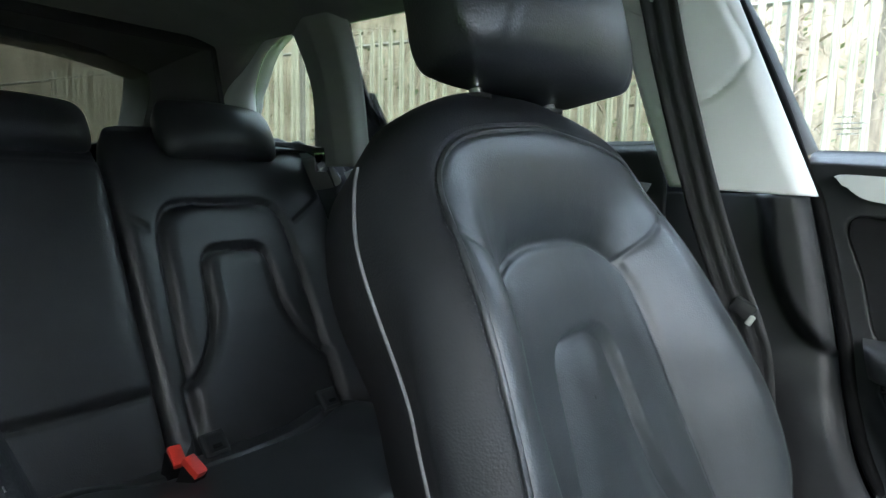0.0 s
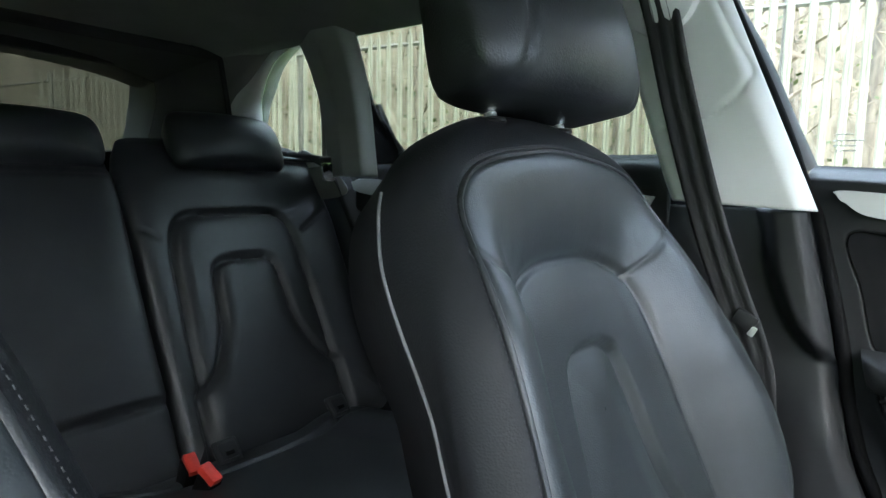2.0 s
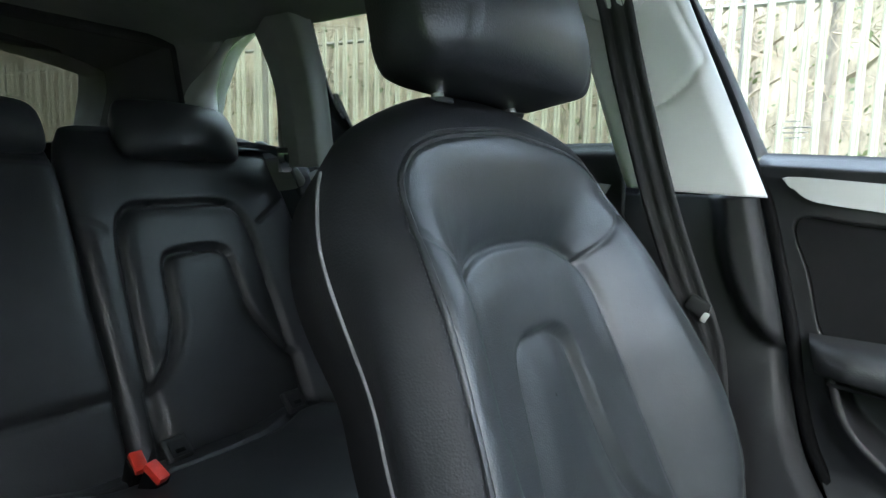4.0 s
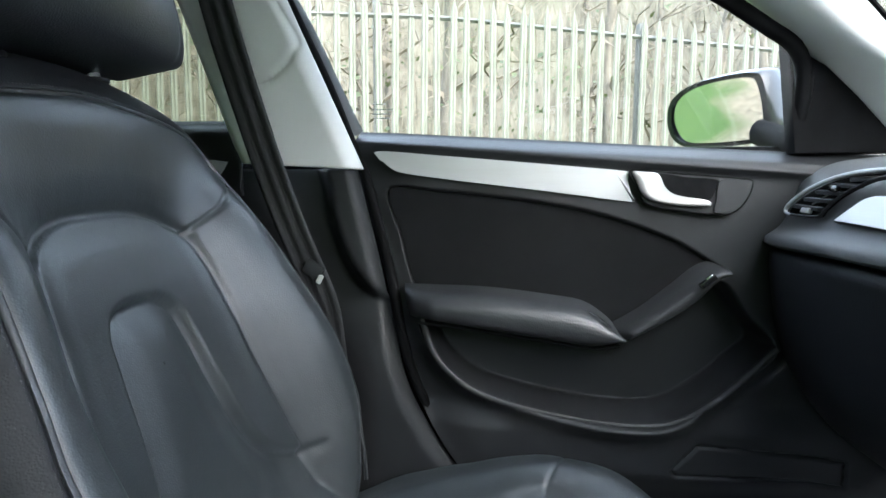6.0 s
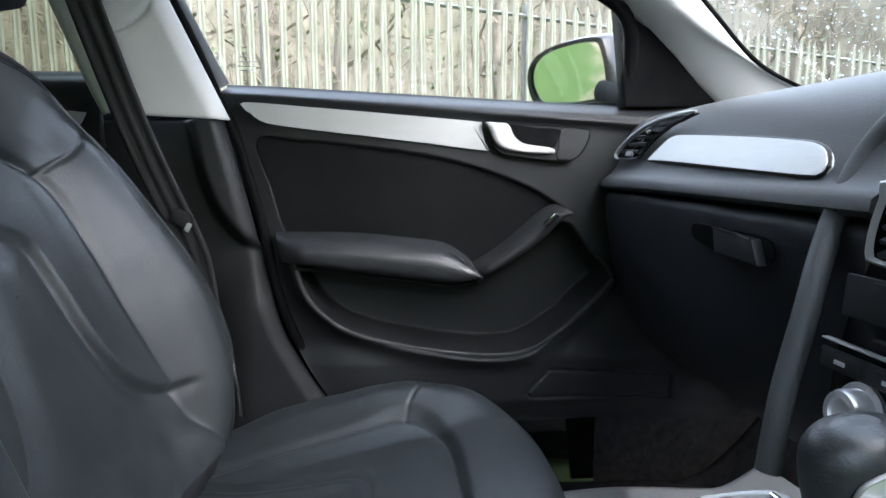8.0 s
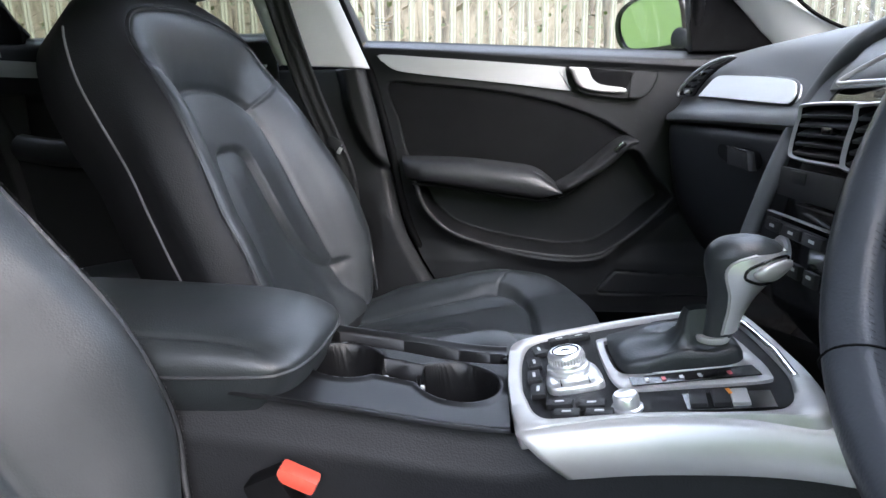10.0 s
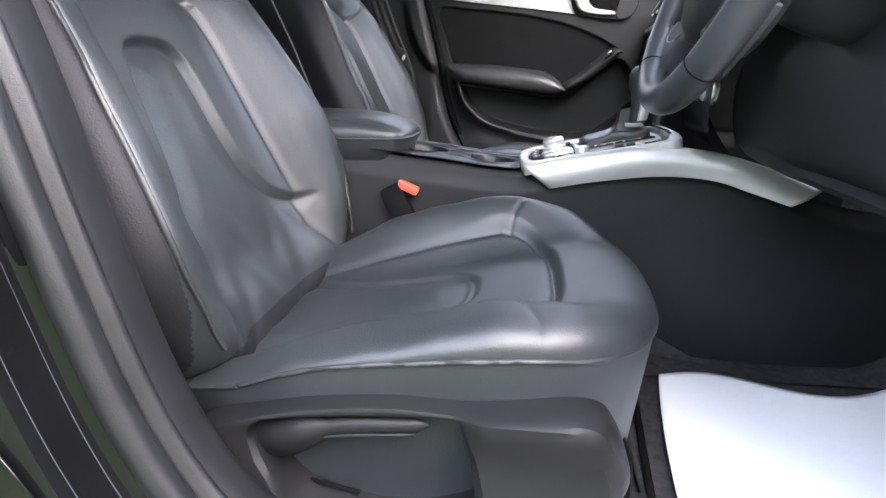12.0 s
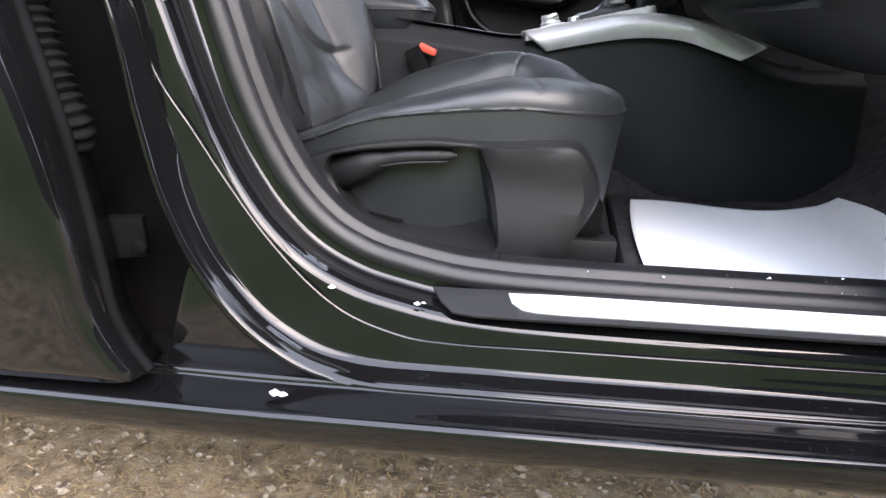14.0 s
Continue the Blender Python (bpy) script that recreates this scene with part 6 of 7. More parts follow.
# ashtray lid ridges
for j in range(4):
    block("lid_rib", (.062, .0035, .004), dm(.545, .058 + j * .007, .004), HARD, con, bevel=.001)
# menu knob
plinth = spline([(-.024, .012), (-.016, .026), (.012, .026), (.024, .010), (.027, -.018), (.022, -.031), (-.018, -.031), (-.027, -.018)], 60, True)
sheet("knob_plinth", [[tuple(dm(.416, -.022, d) @ Vector((x * k_, y * k_, 0))) for x, y in plinth] for k_, d in ((1.0, 0), (1.0, .006), (.95, .0085), (.80, .0100), (.03, .0104))], POLISHED, con, "bright plinth of the menu knob", loop_t=True, cap=True)
# slots are thin black bars that paint their inner shade
for dx in (-.013, .013):
    block("plinth_slot", (.0012, .016, .001), dm(.416 + dx, -.045, .0096), RUBBER_DARK, con, bevel=.0003, seg=1)
menu = lathe("menu_knob", [(0, .0), (.0205, 0), (.0212, .002), (.0205, .005), (.0178, .0062), (.0172, .0085), (.0180, .0095), (.0180, .0160), (.0172, .0185), (.0150, .0205), (.0130, .0200)], dm(.413, -.018, .010), POLISHED, con, "knurled bright menu knob", n=60)
for k_ in range(36):
    a_ = k_ / 36 * 2 * math.pi
    block("knurl", (.0008, .0012, .0062), dm(.413, -.018, .0228) @ Matrix.Rotation(a_, 4, "Z") @ Matrix.Translation((.0180, 0, 0)), STEEL, menu, bevel=.0003, seg=1)
lathe("knob_cap", [(0, -.003), (.0132, -.003), (.0132, .001), (.0125, .0008), (.010, -.002), (0, -.003)], dm(.413, -.018, .0295), GLOSS_BLACK, menu, n=30)
lathe("cap_centre", [(0, 0), (.0070, 0), (.0065, .0012), (.004, .002), (0, .0022)], dm(.413, -.018, .0278), CHROME, menu, n=24)
for (x, y, rz) in ((.388, .052, 8), (.381, .020, 3), (.379, -.012, 0), (.381, -.044, -4), (.398, -.076, -14), (.425, -.086, -14), (.402, -.096, -14), (.429, -.103, -14), (.412, .074, 6), (.434, .074, 4)):
    small = abs(y) > .07
    block("menu_key", (.024 if small else .014, .012 if small else .024, .006), dm(x, y, .004) @ pose(0, 0, 0, 0, 0, rz), HARD, con, bevel=.0015)
    block("key_mark", (.008 if small else .003, .0025 if small else .010, .0064), dm(x, y, .0044) @ pose(0, 0, 0, 0, 0, rz), PRINT, con, bevel=.0002, seg=1)
lathe("volume_knob", [(0, 0), (.0135, 0), (.0135, .002), (.0112, .003), (.0110, .012), (.0095, .014), (.006, .013), (0, .013)], dm(.453, -.097, .002), POLISHED, con, "silver volume knob", n=36)
# gear selector
GF = spline([(.448, -.02), (.449, .045), (.458, .058), (.52, .056), (.560, .046), (.576, .02), (.580, -.04), (.578, -.078), (.568, -.088), (.50, -.076), (.462, -.068), (.452, -.055)], 120, True)
GI = spline([(.456, -.01), (.457, .040), (.466, .049), (.52, .047), (.552, .037), (.565, .015), (.566, -.03), (.560, -.048), (.52, -.047), (.472, -.040), (.460, -.032)], 120, True)
c = np.array([.512, .0])
go, gi = by_angle(GF), by_angle(GI)
sheet("gate_frame", [[on_deck(p, d) for p in go * (1 - t) + gi * t] for t, d in ((0, 0), (0, .004), (.1, .0055), (.9, .0055), (1, .003), (1, 0))], SATIN, con, "satin silver gear gate frame", loop_t=True)
plate("gear_scale", [(.464, -.051), (.568, -.063), (.569, -.083), (.464, -.068)], axes((-.0013, 0, .661 - .072 + .0066), (1, 0, .2), (0, 1, 0)) @ Matrix.Diagonal((math.hypot(1, .2), 1, 1, 1)), .0012, GLOSS_BLACK, con, bevel=.0003)
block("gear_slide", (.070, .003, .002), dm(.520, -.055, .0068) @ pose(0, 0, 0, 0, 0, -8), PRINT, con, bevel=.0005)
for x, t in ((.478, 0), (.492, 1), (.507, 0), (.522, 0), (.546, 1)):
    block("gear_mark", (.0035, .006, .001), dm(x, -.0635 - .14 * (x - .478), .0085), PRINT_RED if t else PRINT, con, bevel=.0002, seg=1)
sel = thing("gear_selector", (.54, -.03, .70), "silver and black gear selector with a leather gaiter", "gear lever")
rings = []
for k_, (t, h) in enumerate(((1.0, .004), (1.0, .012), (.92, .018), (.80, .020), (.66, .020), (.50, .021), (.36, .026), (.26, .036), (.20, .050), (.16, .056))):
    ring_ = []
    for i, p in enumerate(c + (gi - c)):
        ce = np.array([.515, .0]) * t + np.array([.541, -.035]) * (1 - t)
        an = i / 200 * 2 * math.pi
        q = ce + (p - c) * t * (1 + .022 * math.sin(an * 5 + .5 * k_) * (t < .95))
        ring_.append(on_deck(q, h + .0022 * math.sin(an * 4 + .7 * k_) * (.3 < t < .95)))
    rings.append(ring_)
sheet("gaiter", rings, LEATHER, sel, "creased black leather gaiter", loop_t=True)
lm = axes((.540, -.037, .724), (1, 0, .1), (0, 1, .05))
lathe("collar", [(0, 0), (.0145, 0), (.0155, .003), (.0145, .006), (0, .006)], lm, SATIN, sel, n=30)
KNOB = [(.004, .0135, .0115, .004), (.02, .0145, .0120, .008), (.038, .0180, .0145, .014), (.052, .0240, .0175, .020), (.063, .0300, .0200, .024), (.073, .0340, .0220, .027), (.082, .0335, .0220, .027),
        (.089, .0290, .0195, .026), (.095, .0200, .0145, .024), (.098, .0080, .0060, .023)]


def knob_at(h, a, out=0.0):
    rx_, ry_, ox = (float(curve1(np.array(h), [(k_[0], k_[i]) for k_ in KNOB])) for i in (1, 2, 3))
    return tuple(lm @ Vector((ox + (rx_ + out) * math.copysign(abs(math.cos(a)) ** .85, math.cos(a)), (ry_ + out) * math.sin(a), h)))


hs = np.concatenate([np.linspace(.004, .089, 22), np.linspace(.090, .098, 7)])
knob = sheet("knob", [[knob_at(h, a) for a in np.linspace(0, 2 * np.pi, 48, endpoint=False)] for h in hs], LEATHER, sel, "black leather gear knob", loop_t=True, cap=True)
# polished panel on the driver's flank, with the button let into its upper end
hs = np.linspace(.009, .085, 24)
half = lambda h: float(curve1(np.array(h), [(.009, .60), (.028, .66), (.045, .85), (.058, 1.05), (.070, 1.15), (.080, .95), (.085, .50)]))
sheet("chrome_panel", [[knob_at(h, -math.pi / 2 + .55 + half(h) * q, .0016 - .0012 * abs(q) ** 4) for q in np.linspace(-1, 1, 20)] for h in hs], POLISHED, knob, "polished panel on the gear knob")
for q in (-1, 1):
    tube("panel_edge", [knob_at(h, -math.pi / 2 + .55 + half(h) * q, .0012) for h in hs], .0013, SATIN, knob, n=6)
rings = []
for k_, o_ in ((1.0, .001), (1.0, .004), (.93, .0062), (.7, .0070), (.03, .0072)):
    rings.append([knob_at(.069 + .0095 * k_ * math.sin(a), -math.pi / 2 + .62 + .62 * k_ * math.cos(a), o_) for a in np.linspace(0, 2 * np.pi, 36, endpoint=False)])
sheet("release_button", rings, SATIN, knob, "silver release button", loop_t=True, cap=True)
tube("button_ring", [knob_at(.069 + .0120 * math.sin(a), -math.pi / 2 + .62 + .76 * math.cos(a), .0022) for a in np.linspace(0, 2 * np.pi, 40, endpoint=False)], .0014, GLOSS_BLACK, knob, n=6, closed=True)
# parking brake and switches
plate("switch_strip", [(.500, -.090), (.566, -.105), (.561, -.133), (.497, -.118)], axes((-.0006, 0, .661 - .072 + .003), (1, 0, .2), (0, 1, 0)) @ Matrix.Diagonal((math.hypot(1, .2), 1, 1, 1)), .0012, GLOSS_BLACK, con, bevel=.0004)
for x, mt in ((.509, HARD), (.526, HARD), (.540, SATIN)):
    block("brake_switch", (.0135, .024, .006), dm(x, -.106 - .22 * (x - .51), .005) @ pose(0, 0, 0, 0, 0, -12), mt, con, bevel=.0015)
block("warning_mark", (.003, .009, .001), dm(.534, -.105, .0085), AMBER, con, bevel=.0002, seg=1)
# front buckle
fb = thing("front_belt_buckle", (.16, -.135, .62), "red seat belt buckle beside the driver seat", "buckle")
block("housing", (.036, .024, .080), pose(.157, -.138, .595, 0, -26, 0), RUBBER_DARK, fb, bevel=.005)
block("release_button", (.036, .018, .014), pose(.171, -.140, .630, 0, 24, 0), RED_FRONT, fb, "bright red release button", bevel=.004)
# ---- driver side: sill, door opening, rear door ----
opening = thing("door_opening", (.4, -.78, .35), "black painted door sill and pillar with rubber seal", "door sill", kind="structure")
N = 150


def edge_curve(pts, y):
    c = spline([(x, y, z) for x, z in pts], N)
    return c


SEAL = [(-.055, 1.10), (-.02, .95), (.020, .815), (.036, .748), (.058, .660), (.085, .572), (.125, .495), (.180, .445), (.262, .419), (.350, .408), (.55, .404), (.80, .402), (1.25, .400)]


def shifted(pts, d):
    """Moves a curve sideways in its plane, outwards from the opening for d > 0."""
    p = np.asarray(pts, float)
    t = np.gradient(p, axis=0)
    t /= np.linalg.norm(t, axis=1)[:, None]
    nrm = np.stack([t[:, 1], -t[:, 0]], 1)
    return [tuple(q) for q in p + nrm * d]


base = spline(SEAL, 40)


def ridge_rows(keys, material, name, label=""):
    prof = spline([(i, *k_) for i, k_ in enumerate(keys)], len(keys) * 7)
    rows = [edge_curve(shifted(base, k_[1]), k_[2]) for k_ in prof]
    return sheet(name, rows, material, opening, label, thick=.002, sharp=80)


# inner sill trim and the double-lipped seal
ridge_rows([(.040, -.680), (.012, -.688), (.001, -.700), (.000, -.722), (.004, -.736)], SEAT_PLASTIC, "sill_trim", "grained grey plastic sill trim")
ridge_rows([(.002, -.734), (-.004, -.738), (-.006, -.744), (.001, -.750), (.004, -.752), (.001, -.757), (.002, -.766), (.010, -.772), (.018, -.771)], RUBBER, "door_seal", "grey-black rubber door seal")
block("trim_joint", (.0025, .034, .003), Matrix.Translation((.337, -.716, .4085)), RUBBER_DARK, opening, bevel=.0005)
ridge_rows([(.018, -.768), (.030, -.772), (.036, -.786), (.040, -.800), (.047, -.808), (.060, -.811), (.078, -.815)], PAINT, "upper_flange", "glossy black painted flange")
# face of the sill, down to the lower steps
K = [([(-.075, 1.10), (-.045, .95), (-.022, .80), (-.006, .640), (.036, .556), (.100, .454), (.166, .384), (.232, .354), (.293, .346), (.41, .346), (.72, .346), (1.25, .346)], -.8155),
     ([(-.085, 1.10), (-.055, .95), (-.032, .80), (-.014, .640), (.022, .540), (.078, .440), (.148, .366), (.228, .338), (.293, .332), (.41, .331), (.72, .330), (1.25, .330)], -.819),
     ([(-.090, 1.10), (-.060, .95), (-.036, .80), (-.004, .660), (.010, .570), (.030, .490), (.065, .415), (.122, .354), (.200, .324), (.35, .319), (.70, .318), (1.25, .318)], -.8235),
     ([(-.094, 1.10), (-.064, .95), (-.040, .80), (-.008, .660), (.004, .570), (.020, .490), (.053, .415), (.108, .352), (.190, .317), (.35, .3125), (.70, .312), (1.25, .312)], -.840),
     ([(-.096, 1.10), (-.066, .95), (-.042, .80), (-.012, .660), (-.002, .570), (.014, .490), (.045, .415), (.098, .352), (.180, .3125), (.35, .308), (.70, .3075), (1.25, .3075)], -.852),
     ([(-.098, 1.10), (-.068, .95), (-.044, .80), (-.016, .660), (-.006, .570), (.010, .490), (.040, .413), (.092, .349), (.175, .309), (.35, .303), (.70, .302), (1.25, .302)], -.848)]
rows = [edge_curve(p, y) for p, y in K]
dense = []
for i in range(N):
    q = np.array([r[i] for r in rows])
    dense.append(spline(q, 30))
sheet("sill_face", np.swapaxes(np.array(dense), 0, 1), PAINT, opening, "glossy black painted sill", thick=.002, sharp=80)
# lower step and outer edge of the sill, running to the rear as well
prof = spline([(-.800, .325), (-.838, .3125), (-.846, .3115), (-.8495, .3095), (-.851, .3055), (-.854, .3035), (-.862, .3030), (-.880, .3022), (-.894, .3014), (-.8995, .3022), (-.9035, .3005), (-.9055, .2955), (-.905, .284), (-.898, .268), (-.880, .255), (-.84, .250)], 110)
xs = np.linspace(-.9, 1.25, 60)
rows = [np.stack([xs, np.full(60, y), np.full(60, z) + .006 * np.clip((.1 - xs) / .3, 0, 1)], 1) for y, z in prof]
sheet("sill_step", rows, PAINT, opening, "glossy black outer sill edge", thick=.002, sharp=80)
# flat foot of the pillar between the hollow and the sill
plate("pillar_foot", spline([(.030, .430), (.022, .417), (.005, .367), (-.010, .325), (-.014, .309), (.02, .302), (.16, .302), (.20, .312), (.12, .345), (.075, .385), (.05, .420)], 60, True), axes((0, -.8385, 0), (1, 0, 0), (0, 0, 1)), .003, PAINT, opening, bevel=.001)
# scuff plate
pm = axes((0, -.800, .3835), (1, 0, 0), (0, 1, .35))
plate("scuff_base", spline([(.268, .024), (.29, -.012), (.33, -.018), (.50, -.018), (1.2, -.018), (1.2, .026), (.5, .026)], 80), pm, .003, HARD, opening, bevel=.001)
plate("scuff_plate", spline([(.350, .018), (.353, .006), (.362, -.004), (.385, -.009), (.50, -.010), (.80, -.010), (1.2, -.010), (1.2, .016), (.8, .016), (.5, .018), (.40, .019)], 120), pm @ Matrix.Translation((0, 0, .003)), .002, SCUFF, opening, "brushed steel scuff plate", bevel=.0008)
# B pillar outside: hollow before the rear door, its deep shade coloured matt black
Zb, Xb = np.meshgrid(np.linspace(.27, 1.10, 40), np.linspace(-.30, -.0, 20), indexing="ij")
sheet("pillar_hollow", np.stack([Xb - .05 * np.clip((Zb - .5) / .5, 0, 1), np.full(Xb.shape, -.748), Zb], -1), RUBBER_DARK, opening, "pillar recess with its shade as matt black", thick=.004)
# lower B pillar inner cover on the driver's side
Zb, Xb = np.meshgrid(np.linspace(.42, .82, 30), np.linspace(0, 1, 12), indexing="ij")
sheet("pillar_lower_cover", np.stack([-.10 + Xb * (.10 + .10 * np.clip((.62 - Zb) / .2, 0, 1) ** 2), np.full(Zb.shape, -.712), Zb], -1), SOFT, opening, thick=.004)

# striker
stk = thing("door_striker", (0, -.80, .72), "steel door striker plate with two screws", "striker")
sp = axes((.003, -.803, .720), (1, 0, 0), (-.10, -.05, 1))
SO = spline([(-.010, .040), (.006, .040), (.014, .030), (.016, .012), (.026, .002), (.028, -.012), (.020, -.034), (.006, -.042), (-.008, -.040), (-.012, -.026), (-.013, -.006), (-.020, .004), (-.020, .020), (-.017, .034)], 70, True)
plate("striker_plate", SO, sp, .003, STEEL, stk, bevel=.001)
for y in (.027, -.026):
    lathe("screw", [(0, 0), (.0085, 0), (.0085, .003), (.006, .005), (.003, .0052), (.0028, .003), (0, .003)], sp @ Matrix.Translation((0.0 if y > 0 else .004, y, .003)), CHROME, stk, "star screw", n=24)
tube("striker_loop", [tuple(sp @ Vector(p)) for p in spline([(-.012, .002, .002), (-.012, .002, .022), (-.006, .002, .028), (.020, .003, .028), (.038, .005, .020), (.040, .005, .002)], 30)], .0042, STEEL, stk, n=12)
block("striker_pad", (.014, .030, .010), sp @ Matrix.Translation((.030, -.004, .004)), HARD, stk, bevel=.003)

# rear door, closed
rd = thing("rear_driver_door", (-.5, -.90, .6), "glossy black closed rear door that reflects the grass", "car door")
zz = np.linspace(.322, 1.04, 60)
le = curve1(zz, [(.322, -.015), (.345, -.030), (.394, -.047), (.44, -.050), (.545, -.060), (.673, -.084), (.80, -.105), (1.04, -.155)])
rows = []
for z, x0 in zip(zz, le):
    bulge = .022 * math.sin(math.pi * min(1, max(0, (z - .30) / .75)))
    xs = np.concatenate([[x0 - .004, x0 + .001, x0, x0 - .004, x0 - .012], np.linspace(x0 - .03, -1.15, 24)])
    y = np.concatenate([[-.838, -.874, -.889, -.896, -.8985], np.full(24, -.900)]) - bulge * np.concatenate([[0, .3, .7, .9, 1], np.ones(24)])
    rows.append(np.stack([xs, y, np.full(29, z)], 1))
sheet("door_skin", rows, PAINT, rd, "glossy black rear door skin", thick=.002, sharp=80)
tube("door_edge_seal", np.stack([le + .002, np.full(60, -.872), zz], 1), .006, RUBBER_DARK, rd, n=8)
block("hinge", (.05, .018, .045), pose(-.060, -.816, .446, 0, 0, 20), RUBBER_DARK, rd, bevel=.004)
lathe("hinge_bolt", [(0, 0), (.008, 0), (.008, .004), (.004, .006), (0, .006)], axes((-.034, -.8255, .440), (1, 0, 0), (0, 0, 1)), RUBBER_DARK, rd, n=16)
# closed window over the door, with its dark frame
wz = axes((0, -.905, 1.035), (1, 0, 0), (0, .34, 1))
# unseen pane, added this dark to keep light from the rear cabin
plate("window_pane", [(-.14, 0), (-1.02, 0), (-.98, .22), (-.86, .31), (-.26, .36)], wz, .004, GLASS_PRIVACY, rd, bevel=0)
tube("window_frame", [tuple(wz @ Vector((x, y, 0))) for x, y in spline([(-.135, 0), (-.20, .19), (-.26, .365), (-.50, .355), (-.86, .32), (-.98, .23), (-1.03, 0)], 40)], .018, GLOSS_BLACK, rd, n=8)
# wiring boot between pillar and door
boot_c = spline([(-.096, -.848, .712), (-.089, -.850, .668), (-.081, -.853, .635), (-.072, -.855, .602), (-.064, -.855, .574), (-.066, -.850, .552), (-.080, -.842, .540)], 120)
kk = np.arange(120)
rad = (.0150 + .0024 * np.cos(kk / 119 * 2 * np.pi * 19)) * (1 - .35 * step((kk - 100) / 20)) * (.75 + .25 * step(kk / 25))
boot = thing("cable_boot", (-.07, -.86, .6), "ribbed black rubber cable boot between pillar and rear door", "cable boot")
tube("bellows", boot_c, rad, RUBBER_DARK, boot, n=16)
block("boot_socket", (.032, .03, .022), pose(-.103, -.845, .706, 0, 20, 0), HARD, boot, bevel=.004)

# driver's door, swung open on its front hinges
# out of view; added so that the pillar paint reflects something black
od = thing("driver_door", (1.22, -.86, .6), "black open driver door", "car door")
oa = radians(80)
om = axes((1.22, -.87, 0), (-math.cos(oa), -math.sin(oa), 0), (0, 0, 1))
DO = spline([(.02, .34), (.10, .305), (.5, .30), (.98, .31), (1.08, .36), (1.12, .55), (1.14, .80), (1.17, 1.03), (.9, 1.04), (.5, 1.03), (.03, 1.0), (.0, .7)], 120, True)
plate("outer_skin", DO, om @ Matrix.Translation((0, 0, -.05)), .05, PAINT, od, bevel=.012, seg=3)
dc = DO.mean(0)
plate("inner_panel", dc + (DO - dc) * .94, om @ Matrix.Translation((0, 0, .0)), .05, SOFT, od, bevel=.02, seg=3)
tube("window_frame", [tuple(om @ Vector(p)) for p in spline([(.06, 1.02, -.02), (.30, 1.18, .02), (.62, 1.32, .07), (.95, 1.36, .09), (1.21, 1.35, .09), (1.20, 1.2, .04), (1.165, 1.03, -.01)], 50)], .02, GLOSS_BLACK, od, n=8)

# white paper mat on the driver's floor
mat_t = thing("paper_mat", (.75, -.42, .37), "plain white paper floor mat in the driver footwell", "floor mat")
xs = np.linspace(0, 1, 60)
ys = np.linspace(0, 1, 40)
A, B = np.meshgrid(xs, ys, indexing="ij")
near = .524 + .0 * B + .045 * (B) ** 2
Xm = near + A * (1.02 - near)
Ym = -.690 + B * (.44 + .03 * np.sin(A * 9) - .02 * A)
Zm = .372 + .006 * np.sin(A * 7 + B * 3) * B + .05 * step((A - .7) / .3)
sheet("paper", np.stack([Xm, Ym, Zm], -1), PAPER, mat_t, thick=.0006)
rub = thing("floor_mat", (.75, -.42, .36), "black floor mat with bound edge under the white paper", "floor mat")
sheet("mat", np.stack([.495 + A * .55, -.70 + B * .46, .362 + .05 * step((A - .72) / .28)], -1), CARPET, rub, thick=.006)
tube("bound_edge", spline([(.53, -.235, .368), (.515, -.40, .368), (.498, -.60, .368), (.490, -.70, .368)], 20), .005, RUBBER_DARK, rub, n=6)
pm2 = thing("paper_mat", (.7, .45, .4), "plain white paper floor mat in the passenger footwell", "floor mat")
sheet("paper", np.stack([.58 + A * .42, .25 + B * .40, .388 + .006 * np.sin(A * 6) + .05 * step((A - .7) / .3)], -1), PAPER, pm2, thick=.0006)

# wet snow crumbs on sill, seat and paint
g2 = random.Random(21)
verts, faces = [], []


def crumb(p, r):
    n0 = len(verts)
    for dx, dy, dz in ((1, 0, 0), (0, 1, 0), (-1, 0, 0), (0, -1, 0), (0, 0, 1), (0, 0, -.4)):
        verts.append((p[0] + dx * r * g2.uniform(.6, 1.2), p[1] + dy * r * g2.uniform(.6, 1.2), p[2] + dz * r * g2.uniform(.5, 1)))
    for a, b in ((0, 1), (1, 2), (2, 3), (3, 0)):
        faces.append((n0 + a, n0 + b, n0 + 4))
        faces.append((n0 + b, n0 + a, n0 + 5))


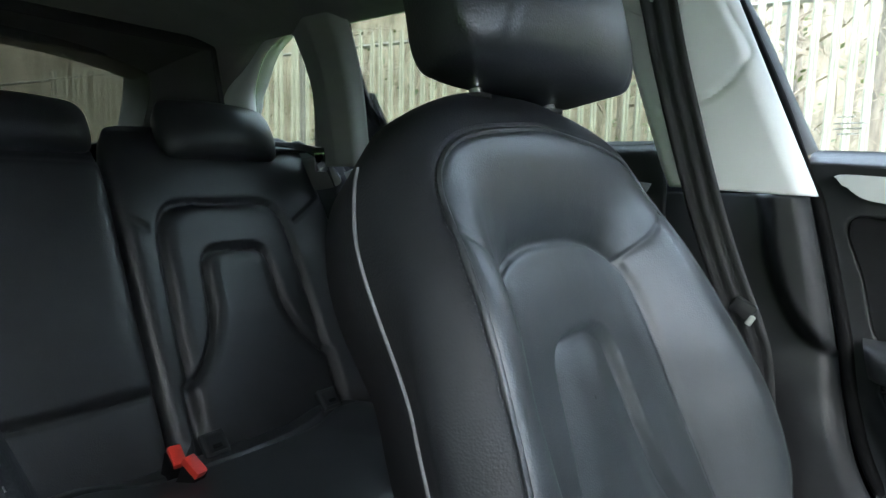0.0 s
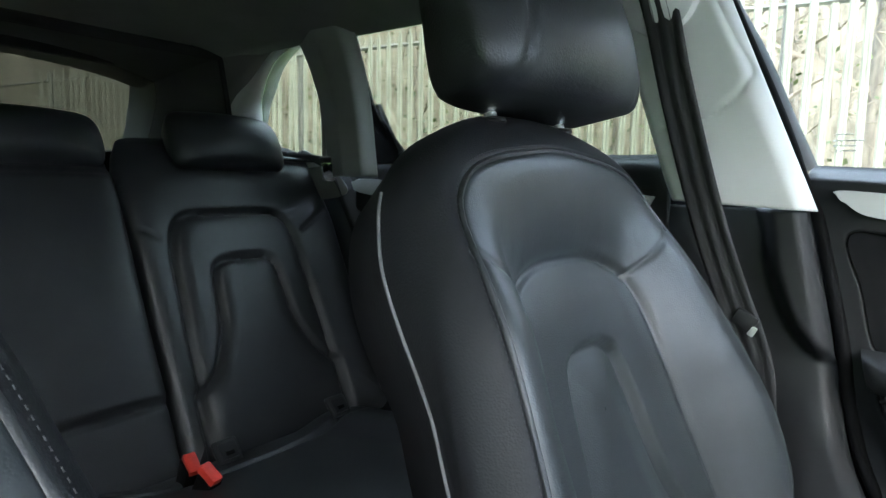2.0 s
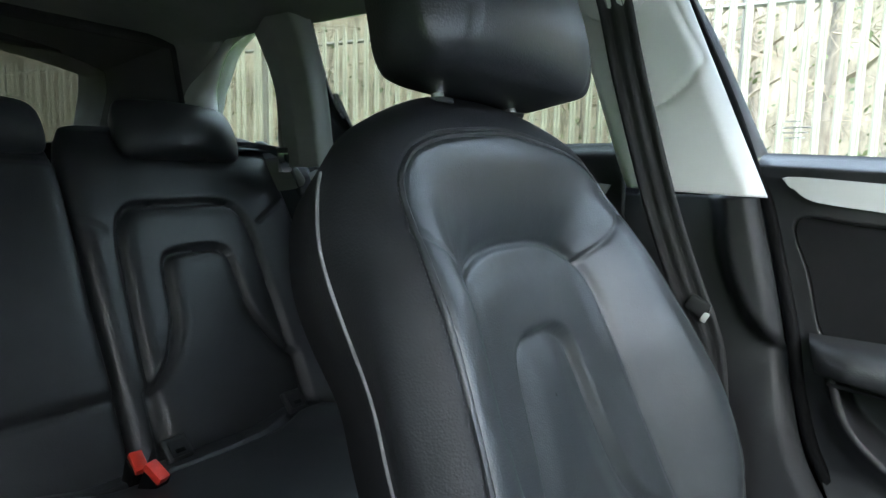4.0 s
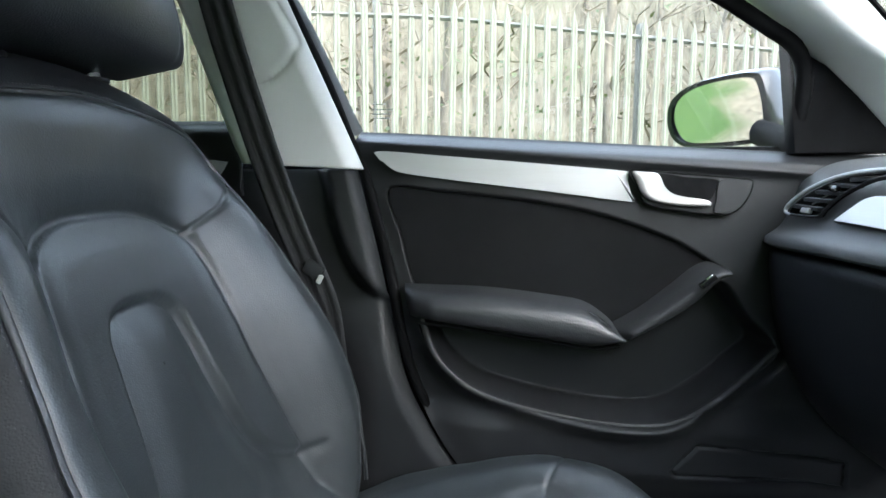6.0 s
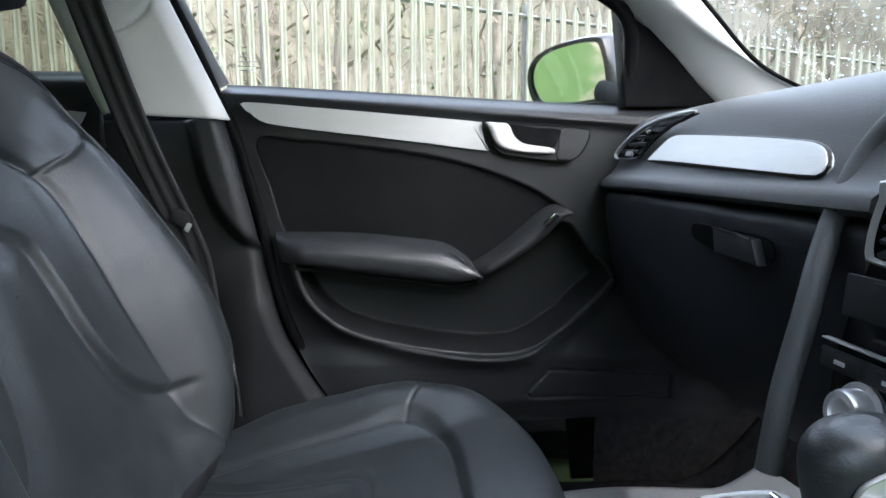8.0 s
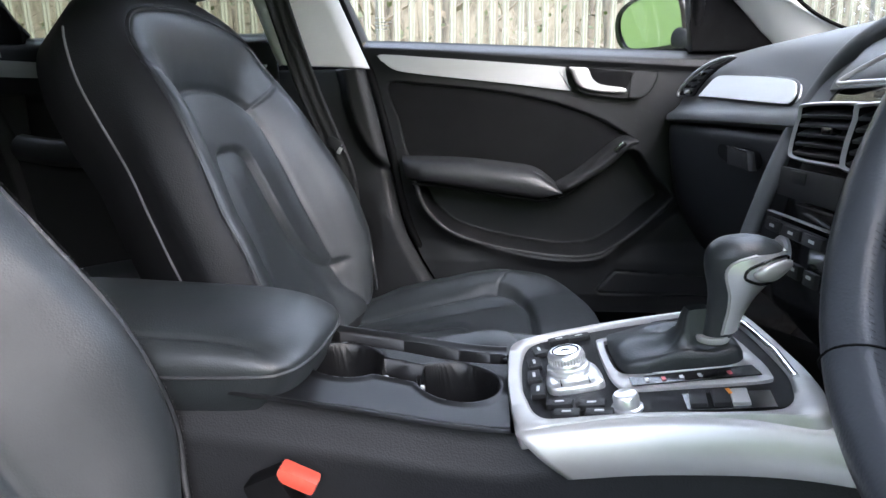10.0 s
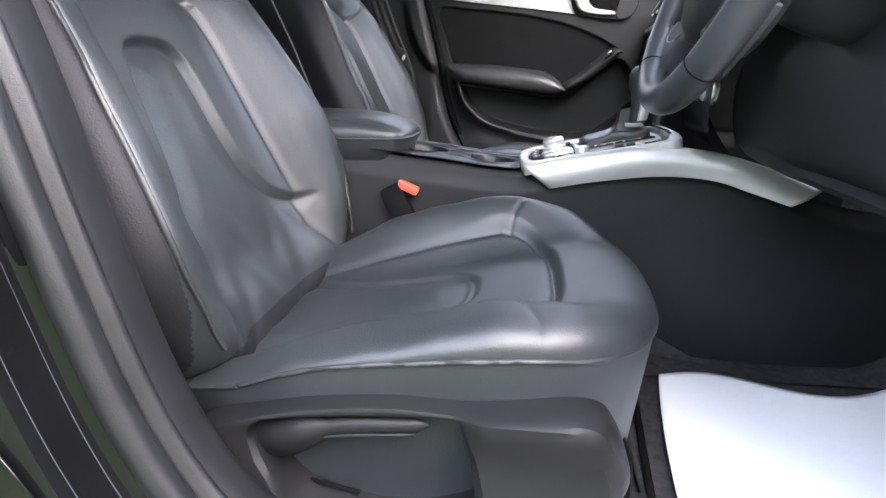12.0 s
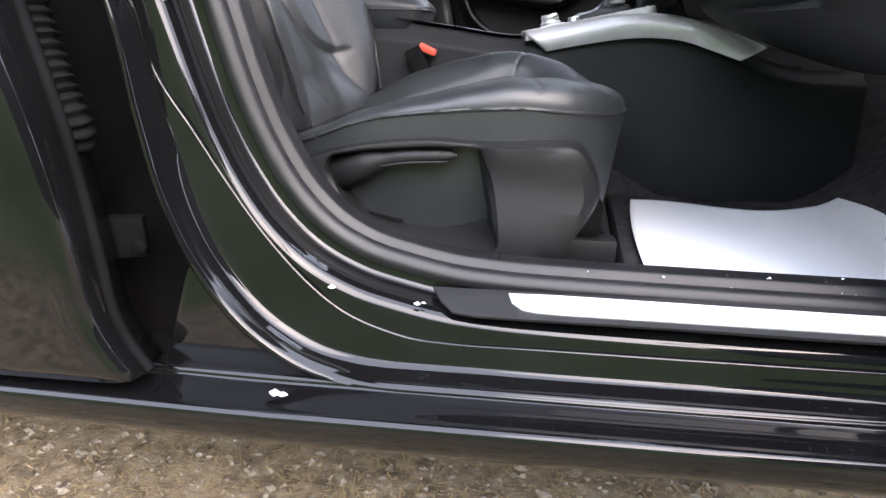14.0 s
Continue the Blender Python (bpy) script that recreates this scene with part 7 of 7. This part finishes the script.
for i in range(460):
    x = g2.uniform(-.02, 1.0)
    y = g2.choice((g2.uniform(-.90, -.86), g2.uniform(-.79, -.70), g2.uniform(-.81, -.77)))
    z = .406 if y > -.735 else (.410 if y > -.752 else (.403 if y > -.768 else (.3785 if y > -.815 else .2955)))
    if x < .33 and y > -.82:
        continue
    crumb((x, y, z), abs(g2.gauss(0, .0008)) + .0004)
for p, r in (((.256, -.809, .386), .0045), ((.262, -.806, .386), .003), ((.125, -.884, .314), .006), ((.133, -.886, .314), .005), ((.165, -.812, .40), .004), ((.42, -.80, .388), .004), ((.70, -.80, .388), .004)):
    crumb(p, r)
tagged(raw("snow_crumbs", verts, faces, SNOW), "small white crumbs of wet snow on sill and paint", "snow", kind="stuff")

# dead needles, grit and small stones on the dirt beside the sill
verts, faces = [], []
sv, sf = [], []
g3 = random.Random(5)
for i in range(12000):
    x, y = g3.uniform(-.75, .9), g3.uniform(-1.25, -.30)
    z = float(ground_height(np.array(x), np.array(y))) + g3.uniform(.001, .007)
    an, L, w = g3.uniform(0, 6.283), g3.uniform(.006, .028), g3.uniform(.0003, .0008)
    d = Vector((math.cos(an), math.sin(an), g3.uniform(-.12, .2))) * L
    s_ = Vector((-math.sin(an), math.cos(an), 0)) * w
    p = Vector((x, y, z))
    b = len(verts)
    verts += [p - s_, p + s_, p + d + s_, p + d - s_]
    faces.append((b, b + 1, b + 2, b + 3))
for i in range(3600):
    x, y = g3.uniform(-.75, .9), g3.uniform(-1.25, -.30)
    z = float(ground_height(np.array(x), np.array(y)))
    r = min(.022, .0022 + abs(g3.gauss(0, .0032)))
    b = len(sv)
    for dx, dy, dz in ((1, 0, .1), (.1, 1, 0), (-1, .1, .1), (0, -1, 0), (.1, .1, .75), (0, 0, -.5)):
        sv.append((x + dx * r * g3.uniform(.6, 1.3), y + dy * r * g3.uniform(.6, 1.3), z + dz * r * g3.uniform(.5, 1.1)))
    for a_, b_ in ((0, 1), (1, 2), (2, 3), (3, 0)):
        sf.append((b + a_, b + b_, b + 4))
        sf.append((b + b_, b + a_, b + 5))
NEEDLE = surface("dead_needles", (0.34, 0.24, 0.11), (0.60, 0.46, 0.25), rough=0.8, mix_scale=90)
GRIT = surface("grey_grit", (0.24, 0.20, 0.15), (0.46, 0.41, 0.34), rough=0.9, mix_scale=60)
tagged(raw("dead_needles", verts, faces, NEEDLE, smooth=False), "dead brown needles strewn over the dirt", "needles", kind="stuff")
tagged(raw("small_stones", sv, sf, GRIT), "small grey-brown stones in the dirt", "stones", kind="stuff")
